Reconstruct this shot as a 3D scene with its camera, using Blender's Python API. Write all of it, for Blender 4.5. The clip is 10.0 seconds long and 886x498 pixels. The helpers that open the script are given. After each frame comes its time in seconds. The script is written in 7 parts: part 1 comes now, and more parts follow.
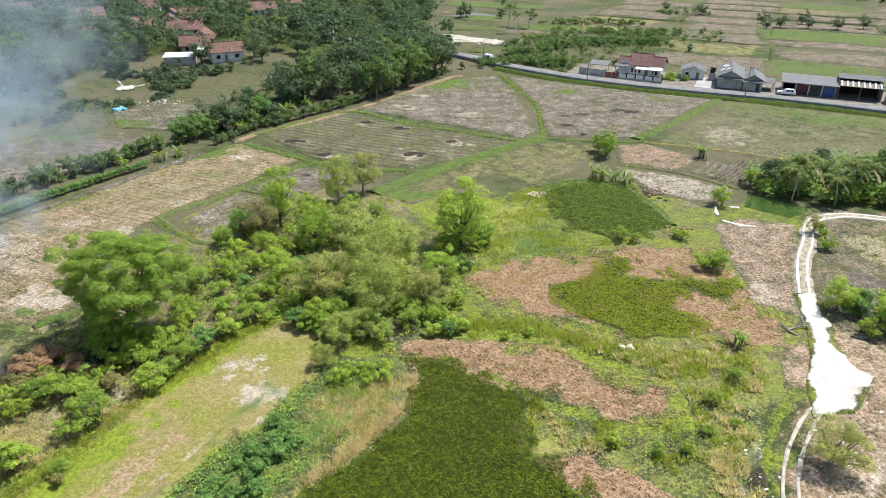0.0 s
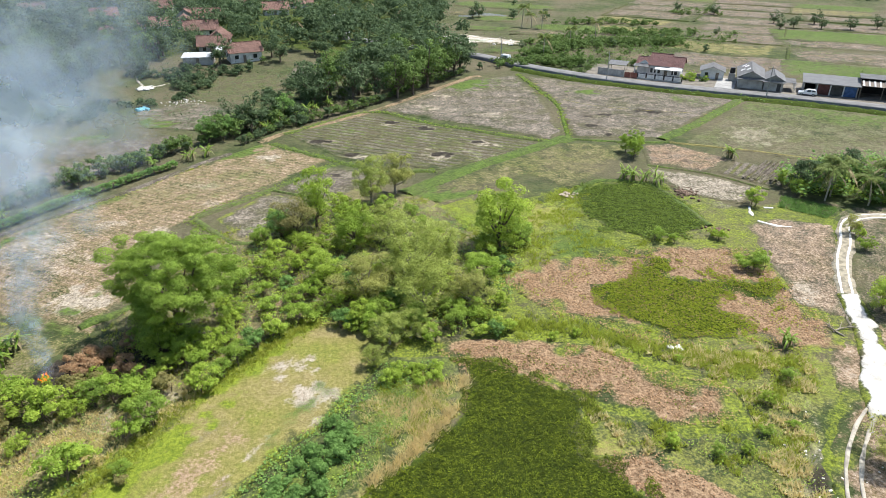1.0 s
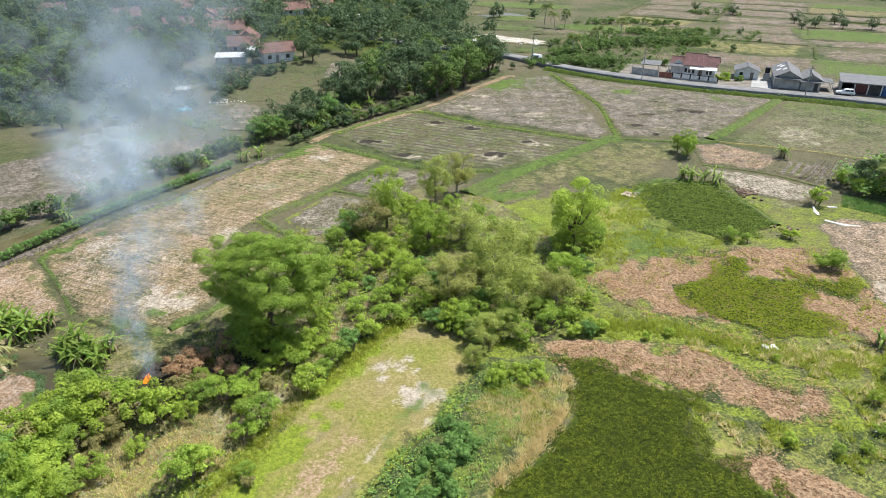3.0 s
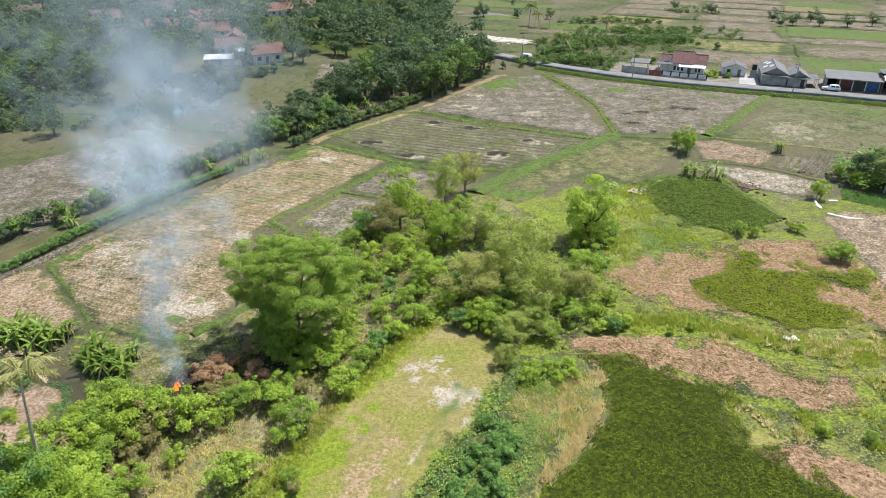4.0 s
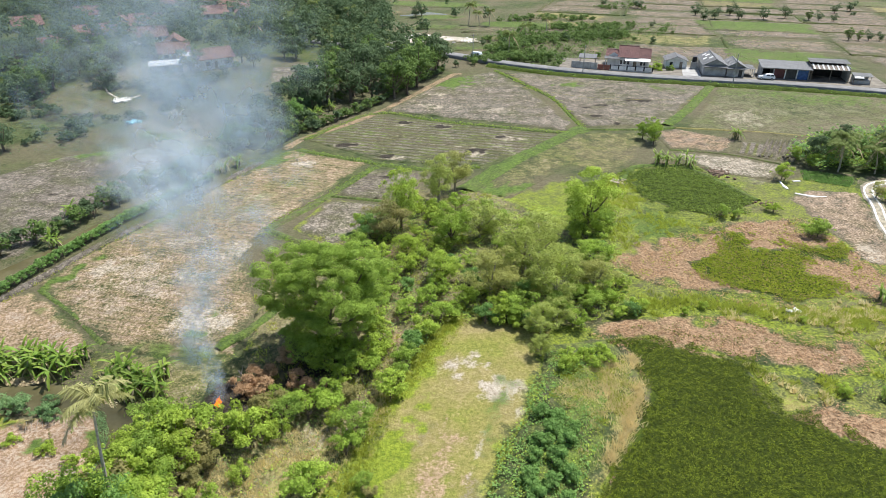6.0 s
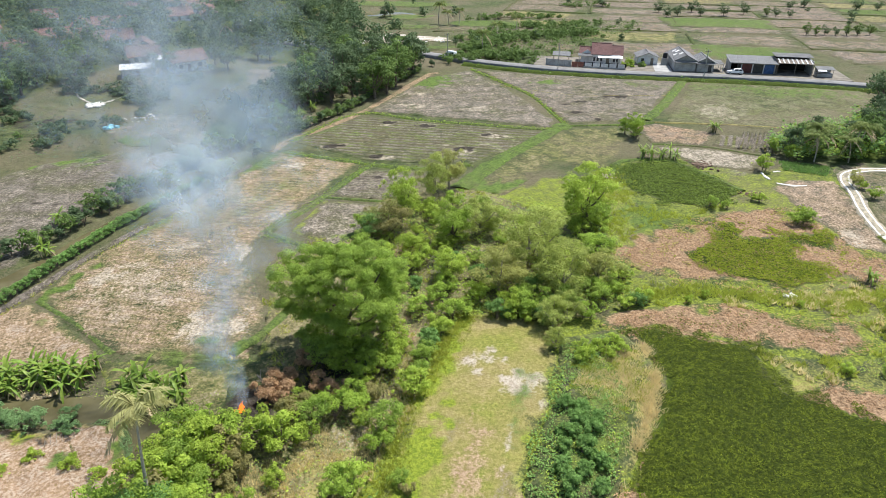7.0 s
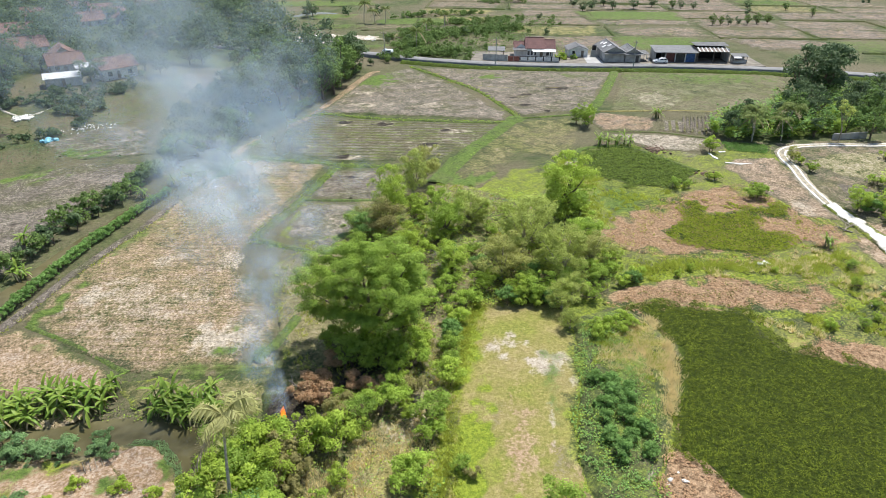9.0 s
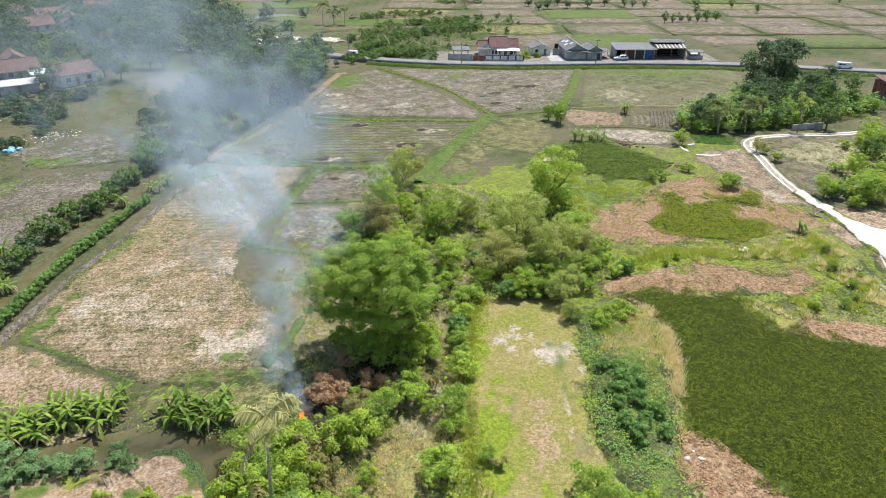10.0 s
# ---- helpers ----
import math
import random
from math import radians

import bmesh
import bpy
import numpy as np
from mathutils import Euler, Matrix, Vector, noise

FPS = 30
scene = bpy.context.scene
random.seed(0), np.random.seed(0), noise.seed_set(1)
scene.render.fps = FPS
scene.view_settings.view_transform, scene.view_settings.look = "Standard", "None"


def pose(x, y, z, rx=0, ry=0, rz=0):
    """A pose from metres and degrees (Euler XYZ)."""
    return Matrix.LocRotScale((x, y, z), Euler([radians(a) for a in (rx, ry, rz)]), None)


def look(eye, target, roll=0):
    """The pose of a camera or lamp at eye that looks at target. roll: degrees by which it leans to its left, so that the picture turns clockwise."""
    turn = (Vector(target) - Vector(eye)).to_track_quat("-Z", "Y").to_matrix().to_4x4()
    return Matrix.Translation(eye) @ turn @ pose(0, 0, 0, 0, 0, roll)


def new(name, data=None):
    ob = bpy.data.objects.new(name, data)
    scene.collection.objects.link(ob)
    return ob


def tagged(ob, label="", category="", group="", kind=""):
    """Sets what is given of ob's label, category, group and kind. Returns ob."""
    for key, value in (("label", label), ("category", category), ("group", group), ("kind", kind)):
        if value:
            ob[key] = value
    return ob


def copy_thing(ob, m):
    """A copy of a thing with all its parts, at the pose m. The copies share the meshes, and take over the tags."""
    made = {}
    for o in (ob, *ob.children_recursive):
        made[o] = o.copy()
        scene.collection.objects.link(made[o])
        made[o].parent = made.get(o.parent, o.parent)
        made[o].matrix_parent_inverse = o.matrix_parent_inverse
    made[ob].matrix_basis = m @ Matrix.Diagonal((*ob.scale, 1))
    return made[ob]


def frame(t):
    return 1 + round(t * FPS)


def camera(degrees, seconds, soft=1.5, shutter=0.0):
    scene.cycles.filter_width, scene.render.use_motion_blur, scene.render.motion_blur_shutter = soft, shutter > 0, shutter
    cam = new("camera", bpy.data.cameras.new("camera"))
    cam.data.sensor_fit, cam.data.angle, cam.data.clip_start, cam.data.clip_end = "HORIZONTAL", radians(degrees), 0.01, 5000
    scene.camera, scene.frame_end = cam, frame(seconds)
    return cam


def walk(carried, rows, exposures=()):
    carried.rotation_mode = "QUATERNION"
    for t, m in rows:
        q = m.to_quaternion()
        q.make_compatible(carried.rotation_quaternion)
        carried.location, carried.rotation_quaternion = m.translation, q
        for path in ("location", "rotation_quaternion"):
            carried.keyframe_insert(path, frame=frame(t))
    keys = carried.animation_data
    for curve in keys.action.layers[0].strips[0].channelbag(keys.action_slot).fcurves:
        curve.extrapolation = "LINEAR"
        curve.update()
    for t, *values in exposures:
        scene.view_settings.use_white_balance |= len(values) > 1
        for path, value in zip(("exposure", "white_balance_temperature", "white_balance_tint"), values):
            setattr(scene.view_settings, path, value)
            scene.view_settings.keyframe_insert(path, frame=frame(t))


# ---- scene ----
cam = camera(68.6, 10.0, soft=0.8)
PATH = [
    (0, (-0.081, -0.053, 45.264), (-0.074, 1.724, 44.345), 0.4),
    (0.5, (-2.917, 0.037, 45.201), (-2.911, 1.814, 44.283), 0.4),
    (1, (-5.823, 0.078, 45.185), (-5.817, 1.855, 44.267), 0.4),
    (1.5, (-8.765, 0.148, 45.136), (-8.76, 1.924, 44.218), 0.4),
    (2, (-11.69, 0.2, 45.11), (-11.687, 1.976, 44.191), 0.4),
    (2.5, (-14.682, 0.2, 45.09), (-14.675, 1.976, 44.171), 0.4),
    (3, (-17.678, 0.25, 45.05), (-17.661, 2.027, 44.132), 0.45),
    (4.5, (-26.703, 0.527, 44.935), (-26.559, 2.299, 44.018), 0.4),
    (5, (-29.697, 0.646, 44.985), (-29.497, 2.412, 44.068), 0.4),
    (5.5, (-32.718, 0.758, 45.016), (-32.461, 2.517, 44.099), 0.4),
    (7, (-41.655, 1.503, 45.024), (-41.233, 3.23, 44.107), 0.3),
    (7.5, (-44.65, 1.9, 45.052), (-44.169, 3.611, 44.134), 0.3),
    (8, (-47.657, 2.331, 45.077), (-47.115, 4.023, 44.159), 0.3),
    (8.5, (-50.681, 2.815, 45.086), (-50.078, 4.486, 44.168), 0.3),
    (9, (-53.671, 3.442, 45.092), (-53.002, 5.087, 44.172), 0.2),
    (9.5, (-56.616, 4.116, 45.1), (-55.884, 5.735, 44.182), 0.2),
    (10, (-59.534, 4.956, 45.137), (-58.738, 6.544, 44.219), 0.2),
]
walk(cam, [(t, look(eye, target, roll)) for t, eye, target, roll in PATH])

# ---- light ----
SUN_EL, SUN_AZ = radians(63), radians(56)   # height; bearing from +y towards +x
world = bpy.data.worlds.new("sky")
scene.world = world
world.use_nodes = True
wn = world.node_tree.nodes
sky = wn.new("ShaderNodeTexSky")
sky.sky_type, sky.sun_disc = "NISHITA", False
sky.sun_elevation, sky.sun_rotation = SUN_EL, SUN_AZ
world.node_tree.links.new(sky.outputs[0], wn["Background"].inputs[0])
wn["Background"].inputs[1].default_value = 0.13
sun_data = bpy.data.lights.new("sun", "SUN")
sun_data.energy, sun_data.angle, sun_data.color = 5.0, radians(0.53), (1.0, 0.985, 0.965)
sun = new("sun", sun_data)
sun.matrix_basis = look((math.sin(SUN_AZ) * 100, math.cos(SUN_AZ) * 100, math.tan(SUN_EL) * 100), (0, 0, 0))
scene.view_settings.exposure = 0.46


# ---- materials ----
class Nodes:
    """A short way to write a node material."""

    def __init__(self, name, rough=0.85, spec=0.3):
        self.mat = bpy.data.materials.new(name)
        self.mat.use_nodes = True
        self.t = self.mat.node_tree
        self.bsdf = self.t.nodes["Principled BSDF"]
        self.bsdf.inputs["Roughness"].default_value = rough
        self.bsdf.inputs["Specular IOR Level"].default_value = spec
        self.coord = self.t.nodes.new("ShaderNodeTexCoord").outputs["Object"]

    def put(self, socket, value):
        if isinstance(value, (int, float)):
            socket.default_value = value
        elif isinstance(value, tuple):
            socket.default_value = (*value, 1.0)[:len(socket.default_value)]
        else:
            self.t.links.new(value, socket)

    def noise(self, scale, detail=3.0, rough=0.55, coord=None, stretch=None):
        n = self.t.nodes.new("ShaderNodeTexNoise")
        src = coord or self.coord
        if stretch:
            m = self.t.nodes.new("ShaderNodeMapping")
            m.inputs["Scale"].default_value = stretch
            self.put(m.inputs["Vector"], src)
            src = m.outputs[0]
        self.put(n.inputs["Vector"], src)
        n.inputs["Scale"].default_value, n.inputs["Detail"].default_value, n.inputs["Roughness"].default_value = scale, detail, rough
        return n.outputs["Fac"]

    def voronoi(self, scale, out="Distance", coord=None):
        n = self.t.nodes.new("ShaderNodeTexVoronoi")
        self.put(n.inputs["Vector"], coord or self.coord)
        n.inputs["Scale"].default_value = scale
        return n.outputs[out]

    def math(self, op, a, b=0.0, clamp=False):
        n = self.t.nodes.new("ShaderNodeMath")
        n.operation, n.use_clamp = op, clamp
        self.put(n.inputs[0], a)
        self.put(n.inputs[1], b)
        return n.outputs[0]

    def span(self, v, lo, hi, a=0.0, b=1.0):
        n = self.t.nodes.new("ShaderNodeMapRange")
        n.interpolation_type = "SMOOTHSTEP"
        self.put(n.inputs["Value"], v)
        for k, x in (("From Min", lo), ("From Max", hi), ("To Min", a), ("To Max", b)):
            n.inputs[k].default_value = x
        return n.outputs[0]

    def mix(self, f, a, b, kind="MIX"):
        n = self.t.nodes.new("ShaderNodeMix")
        n.data_type, n.blend_type = "RGBA", kind
        self.put(n.inputs[0], f)
        self.put(n.inputs[6], a)
        self.put(n.inputs[7], b)
        return n.outputs[2]

    def attr(self, name):
        n = self.t.nodes.new("ShaderNodeAttribute")
        n.attribute_name = name
        return n.outputs["Fac"]

    def island(self):
        return self.t.nodes.new("ShaderNodeNewGeometry").outputs["Random Per Island"]

    def random(self):
        return self.t.nodes.new("ShaderNodeObjectInfo").outputs["Random"]

    def bump(self, height, dist=0.05, strength=1.0):
        n = self.t.nodes.new("ShaderNodeBump")
        n.inputs["Distance"].default_value, n.inputs["Strength"].default_value = dist, strength
        self.put(n.inputs["Height"], height)
        self.t.links.new(n.outputs[0], self.bsdf.inputs["Normal"])

    def colour(self, c):
        self.put(self.bsdf.inputs["Base Color"], c)
        return self


def plain(name, colour, rough=0.8, metal=0.0, vary=0.18, scale=1.2, bump=0.0, spec=0.3):
    """A surface of one paint or stuff, with stains at two scales."""
    n = Nodes(name, rough, spec)
    dark = tuple(c * (1 - 2.2 * vary) for c in colour)
    light = tuple(min(1.0, c * (1 + vary)) for c in colour)
    a = n.mix(n.span(n.noise(scale, 5), 0.3, 0.7), dark, light)
    n.colour(n.mix(n.span(n.noise(scale * 9, 3), 0.35, 0.7, 0.0, 0.45), a, tuple(c * (1 - vary) for c in colour)))
    n.bsdf.inputs["Metallic"].default_value = metal
    if bump:
        n.bump(n.noise(scale * 12, 4), bump)
    return n.mat


def make_ground():
    """Grass and field covers; the weights come with the meshes."""
    n = Nodes("ground_cover", 0.95, 0.15)
    big, mid, fine = n.noise(0.035, 4), n.noise(0.35, 4, 0.6), n.noise(3.2, 4, 0.65)
    grit = n.noise(11.0, 3, 0.7)
    # grass: olive, fresh and dry
    g = n.mix(n.span(mid, 0.35, 0.65), (0.05, 0.072, 0.024), (0.102, 0.122, 0.044))
    g = n.mix(n.span(n.math("ADD", n.math("MULTIPLY", big, 0.6), n.math("MULTIPLY", fine, 0.4)), 0.42, 0.57), g, (0.15, 0.13, 0.078))
    patch, straws = n.noise(0.13, 4, 0.62), n.noise(6.0, 2, 0.55, stretch=(1.0, 0.55, 1.0))
    fleck = n.math("MULTIPLY", n.span(straws, 0.57, 0.66), n.span(n.noise(0.28, 3), 0.36, 0.6))
    wob = n.math("ADD", n.math("MULTIPLY", n.math("SUBTRACT", mid, 0.5), 0.9), n.math("MULTIPLY", n.math("SUBTRACT", fine, 0.5), 1.0))

    def over(below, name, colour, lo=0.22, hi=0.78):
        w = n.attr(name)
        gate = n.span(w, 0.0, 0.12)
        f = n.math("MULTIPLY", n.span(n.math("ADD", w, wob), lo, hi), gate)
        return n.mix(f, below, colour)

    lush = n.mix(n.span(fine, 0.35, 0.65), (0.135, 0.185, 0.02), (0.27, 0.325, 0.036))
    straw = n.mix(n.span(fine, 0.3, 0.7), (0.25, 0.215, 0.075), (0.39, 0.34, 0.13))
    # soil kept dark partly to carry cloud shade over the far fields
    soil = n.mix(n.span(fine, 0.32, 0.68), (0.088, 0.074, 0.056), (0.2, 0.17, 0.142))
    soil = n.mix(n.span(patch, 0.48, 0.66, 0.0, 0.5), soil, n.mix(n.span(fine, 0.35, 0.65), (0.172, 0.146, 0.124), (0.335, 0.288, 0.255)))
    soil = n.mix(n.span(patch, 0.52, 0.36, 0.0, 0.6), soil, (0.085, 0.095, 0.034))
    soil = n.mix(n.math("MULTIPLY", fleck, 0.75), soil, (0.52, 0.45, 0.34))
    pale = n.mix(n.span(fine, 0.3, 0.6), (0.27, 0.215, 0.145), (0.52, 0.45, 0.355))
    brown = n.mix(n.span(fine, 0.34, 0.64), (0.17, 0.10, 0.055), (0.44, 0.30, 0.18))
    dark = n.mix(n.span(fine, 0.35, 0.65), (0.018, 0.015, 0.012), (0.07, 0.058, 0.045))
    # furrows: a darker, weedy strip in each row
    row = n.math("SINE", n.math("MULTIPLY", n.math("ADD", n.attr("row"), n.math("MULTIPLY", mid, 0.25)), 6.2832))
    furrow = n.math("MULTIPLY", n.span(n.math("ADD", row, n.math("MULTIPLY", wob, 1.2)), -0.2, 0.9), n.attr("rowamt"))
    soil = n.mix(furrow, soil, n.mix(n.span(mid, 0.4, 0.6), (0.105, 0.085, 0.042), (0.12, 0.135, 0.035)))
    c = over(g, "mown", n.mix(n.span(fine, 0.3, 0.7), (0.19, 0.19, 0.045), (0.335, 0.29, 0.10)), 0.1, 0.5)
    c = n.mix(n.math("MULTIPLY", n.math("MULTIPLY", n.span(patch, 0.46, 0.6), n.attr("mown")), 0.55), c, n.mix(n.span(fine, 0.3, 0.7), (0.28, 0.205, 0.095), (0.42, 0.335, 0.18)))
    c = n.mix(n.math("MULTIPLY", n.math("MULTIPLY", n.span(patch, 0.45, 0.34), n.attr("mown")), 0.4), c, lush)
    c = over(c, "straw", straw)
    c = over(c, "soil", soil)
    c = over(c, "clay", n.mix(n.span(fine, 0.32, 0.68), (0.27, 0.165, 0.095), (0.47, 0.335, 0.225)))
    c = over(c, "brown", brown)
    c = over(c, "pale", pale)
    c = over(c, "weed", n.mix(n.span(fine, 0.35, 0.65), (0.035, 0.06, 0.006), (0.075, 0.105, 0.01)))
    c = over(c, "lush", lush)
    c = over(c, "bund", n.mix(n.span(fine, 0.35, 0.65), (0.066, 0.118, 0.024), (0.148, 0.208, 0.044)))
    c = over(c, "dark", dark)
    c = over(c, "chalk", n.mix(n.span(mid, 0.3, 0.65), (0.60, 0.55, 0.46), (0.86, 0.84, 0.80)))
    clod = n.noise(1.15, 6, 0.72)
    rough = n.math("ADD", 0.5, n.math("SUBTRACT", n.math("MULTIPLY", n.attr("soil"), 0.45), n.math("MULTIPLY", n.attr("mown"), 0.34)), True)
    c = n.mix(rough, c, n.mix(n.span(clod, 0.33, 0.67), (0.55, 0.55, 0.52), (1.32, 1.30, 1.26)), "MULTIPLY")
    n.colour(n.mix(n.span(grit, 0.35, 0.65, 0.0, 0.55), c, n.mix(0.55, c, (0.02, 0.02, 0.01))))
    n.bump(n.math("ADD", n.math("MULTIPLY", fine, 0.7), n.math("ADD", n.math("MULTIPLY", grit, 0.4), n.math("ADD", n.math("MULTIPLY", furrow, 0.6), n.math("MULTIPLY", clod, 1.2)))), 0.22, 0.8)
    return n.mat


def leafy(name, dark, light, glow=0.3, yellow=None, rough=0.65, clump=0.48, lump=1.2):
    """Leaves: colour by the leaf, by the plant and by patches within the crown, darkened like shaded gaps."""
    n = Nodes(name, rough, 0.12)
    c = n.mix(n.math("POWER", n.island(), 0.6), dark, tuple(1.2 * a for a in light))
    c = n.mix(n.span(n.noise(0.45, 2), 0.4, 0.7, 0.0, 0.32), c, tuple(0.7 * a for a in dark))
    tip = yellow or tuple(1.25 * a for a in light)
    c = n.mix(n.math("MULTIPLY", n.random(), 0.45), c, tip)
    # shade between leaf clumps, painted as dark noise blotches
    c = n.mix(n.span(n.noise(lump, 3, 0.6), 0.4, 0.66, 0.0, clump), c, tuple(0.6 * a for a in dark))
    other = n.math("FRACT", n.math("MULTIPLY", n.random(), 7.31))
    c = n.mix(n.span(other, 0.35, 1.0, 0.0, 0.26), c, (dark[0] + 0.1 * light[0], 0.9 * dark[1] + 0.1 * light[1], dark[2]))
    n.colour(c)
    tr = n.t.nodes.new("ShaderNodeBsdfTranslucent")
    n.put(tr.inputs[0], n.mix(0.5, c, tuple(1.5 * a for a in light)))
    m = n.t.nodes.new("ShaderNodeMixShader")
    m.inputs[0].default_value = glow
    n.t.links.new(n.bsdf.outputs[0], m.inputs[1])
    n.t.links.new(tr.outputs[0], m.inputs[2])
    n.t.links.new(m.outputs[0], n.t.nodes["Material Output"].inputs[0])
    return n.mat


GROUND = make_ground()
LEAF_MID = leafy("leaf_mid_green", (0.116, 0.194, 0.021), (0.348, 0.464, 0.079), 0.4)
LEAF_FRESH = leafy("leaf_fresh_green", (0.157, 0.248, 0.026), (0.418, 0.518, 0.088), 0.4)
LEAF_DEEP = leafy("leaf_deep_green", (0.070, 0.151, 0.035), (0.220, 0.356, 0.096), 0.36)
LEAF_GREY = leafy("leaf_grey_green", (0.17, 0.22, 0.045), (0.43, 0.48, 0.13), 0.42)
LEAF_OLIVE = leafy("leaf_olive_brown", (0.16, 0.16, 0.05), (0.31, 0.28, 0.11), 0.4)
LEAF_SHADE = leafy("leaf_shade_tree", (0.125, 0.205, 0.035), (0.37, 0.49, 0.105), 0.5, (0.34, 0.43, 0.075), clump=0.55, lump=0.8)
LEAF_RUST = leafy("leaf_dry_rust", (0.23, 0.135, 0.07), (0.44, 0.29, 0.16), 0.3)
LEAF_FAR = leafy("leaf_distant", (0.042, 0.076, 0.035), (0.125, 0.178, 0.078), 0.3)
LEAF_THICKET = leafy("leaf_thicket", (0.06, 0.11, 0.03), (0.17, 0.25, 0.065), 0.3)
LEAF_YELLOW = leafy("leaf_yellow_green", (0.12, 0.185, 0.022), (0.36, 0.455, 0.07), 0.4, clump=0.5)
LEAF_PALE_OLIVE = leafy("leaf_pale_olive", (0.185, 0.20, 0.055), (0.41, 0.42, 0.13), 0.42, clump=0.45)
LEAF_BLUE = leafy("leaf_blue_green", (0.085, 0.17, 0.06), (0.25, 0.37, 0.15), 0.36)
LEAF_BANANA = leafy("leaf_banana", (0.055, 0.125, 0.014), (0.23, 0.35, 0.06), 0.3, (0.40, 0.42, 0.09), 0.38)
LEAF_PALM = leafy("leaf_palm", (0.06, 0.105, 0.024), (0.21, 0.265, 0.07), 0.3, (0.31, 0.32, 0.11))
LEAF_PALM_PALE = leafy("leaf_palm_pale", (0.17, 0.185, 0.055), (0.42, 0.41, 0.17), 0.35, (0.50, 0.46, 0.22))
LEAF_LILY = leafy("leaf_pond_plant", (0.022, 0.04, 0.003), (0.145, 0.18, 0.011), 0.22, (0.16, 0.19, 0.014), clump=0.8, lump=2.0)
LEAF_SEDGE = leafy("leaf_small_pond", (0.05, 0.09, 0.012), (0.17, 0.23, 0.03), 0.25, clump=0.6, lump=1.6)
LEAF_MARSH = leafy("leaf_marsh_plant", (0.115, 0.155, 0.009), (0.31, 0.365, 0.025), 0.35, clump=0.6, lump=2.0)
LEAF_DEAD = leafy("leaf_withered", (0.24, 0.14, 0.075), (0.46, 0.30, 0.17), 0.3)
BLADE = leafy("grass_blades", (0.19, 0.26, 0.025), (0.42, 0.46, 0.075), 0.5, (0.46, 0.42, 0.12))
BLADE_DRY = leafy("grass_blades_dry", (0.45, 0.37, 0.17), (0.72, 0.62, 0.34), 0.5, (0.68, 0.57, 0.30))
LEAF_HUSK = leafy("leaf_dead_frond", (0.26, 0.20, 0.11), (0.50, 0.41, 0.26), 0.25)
BARK = plain("bark", (0.16, 0.125, 0.09), 0.9, scale=4, vary=0.25, bump=0.02)
BARK_PALE = plain("pale_bark", (0.34, 0.29, 0.22), 0.9, scale=5, vary=0.22, bump=0.02)


# ---- shared geometry ----
def part(name, bm, material, parent, label=""):
    """Links a bmesh as one mesh object under a thing or a part."""
    me = bpy.data.meshes.new(name)
    bm.to_mesh(me)
    bm.free()
    me.materials.append(material)
    ob = new(name, me)
    ob.parent = parent
    if label:
        ob["label"] = label
    return ob


def raw(name, verts, faces, material, parent=None, label=""):
    """A mesh from arrays of corners and faces (n x 3 or n x 4, or a list of both)."""
    me = bpy.data.meshes.new(name)
    verts = np.asarray(verts, dtype=np.float32)
    groups = faces if isinstance(faces, list) else [faces]
    groups = [np.asarray(f, dtype=np.int32) for f in groups if len(f)]
    me.vertices.add(len(verts))
    me.vertices.foreach_set("co", verts.ravel())
    loops = np.concatenate([f.ravel() for f in groups])
    sizes = np.concatenate([np.full(len(f), f.shape[1], dtype=np.int32) for f in groups])
    me.loops.add(len(loops))
    me.loops.foreach_set("vertex_index", loops)
    me.polygons.add(len(sizes))
    me.polygons.foreach_set("loop_start", np.concatenate(([0], np.cumsum(sizes)[:-1])).astype(np.int32))
    me.update(calc_edges=True)
    me.validate()
    me.materials.append(material)
    ob = new(name, me)
    ob.parent = parent
    if label:
        ob["label"] = label
    return ob


def smooth(ob):
    ob.data.polygons.foreach_set("use_smooth", np.ones(len(ob.data.polygons), dtype=bool))
    return ob


def hash2(ix, iy, seed):
    h = (ix.astype(np.int64) * 374761393 + iy.astype(np.int64) * 668265263 + seed * 1442695041) & 0x7FFFFFFF
    h = ((h ^ (h >> 13)) * 1274126177) & 0x7FFFFFFF
    return ((h ^ (h >> 16)) & 0xFFFF) / 65535.0


def vnoise(x, y, size, seed=0):
    """Smooth noise about 0, from -1 to 1, with lumps of that size in metres: two turned lattices in one."""
    x, y = np.asarray(x), np.asarray(y)
    return 0.72 * (lattice(0.84 * x + 0.54 * y, 0.84 * y - 0.54 * x, size, seed) + lattice(0.36 * x - 0.93 * y, 0.36 * y + 0.93 * x, 0.83 * size, seed + 101))


def lattice(x, y, size, seed):
    x, y = x / size, y / size
    ix, iy = np.floor(x), np.floor(y)
    fx, fy = x - ix, y - iy
    fx, fy = fx * fx * (3 - 2 * fx), fy * fy * (3 - 2 * fy)
    a, b = hash2(ix, iy, seed), hash2(ix + 1, iy, seed)
    c, d = hash2(ix, iy + 1, seed), hash2(ix + 1, iy + 1, seed)
    return 2 * (a + (b - a) * fx + (c - a) * fy + (a - b - c + d) * fx * fy) - 1


def outline(x, y, corners):
    """The nearest point of a plot's outline."""
    best, qx, qy = np.full(x.shape, 1e9), x.copy(), y.copy()
    for (ax, ay), (bx, by) in zip(corners, corners[1:] + corners[:1]):
        ex, ey = bx - ax, by - ay
        u = np.clip(((x - ax) * ex + (y - ay) * ey) / (ex * ex + ey * ey + 1e-9), 0, 1)
        px, py = ax + u * ex, ay + u * ey
        d = np.hypot(x - px, y - py)
        qx, qy, best = np.where(d < best, px, qx), np.where(d < best, py, qy), np.minimum(d, best)
    return qx, qy


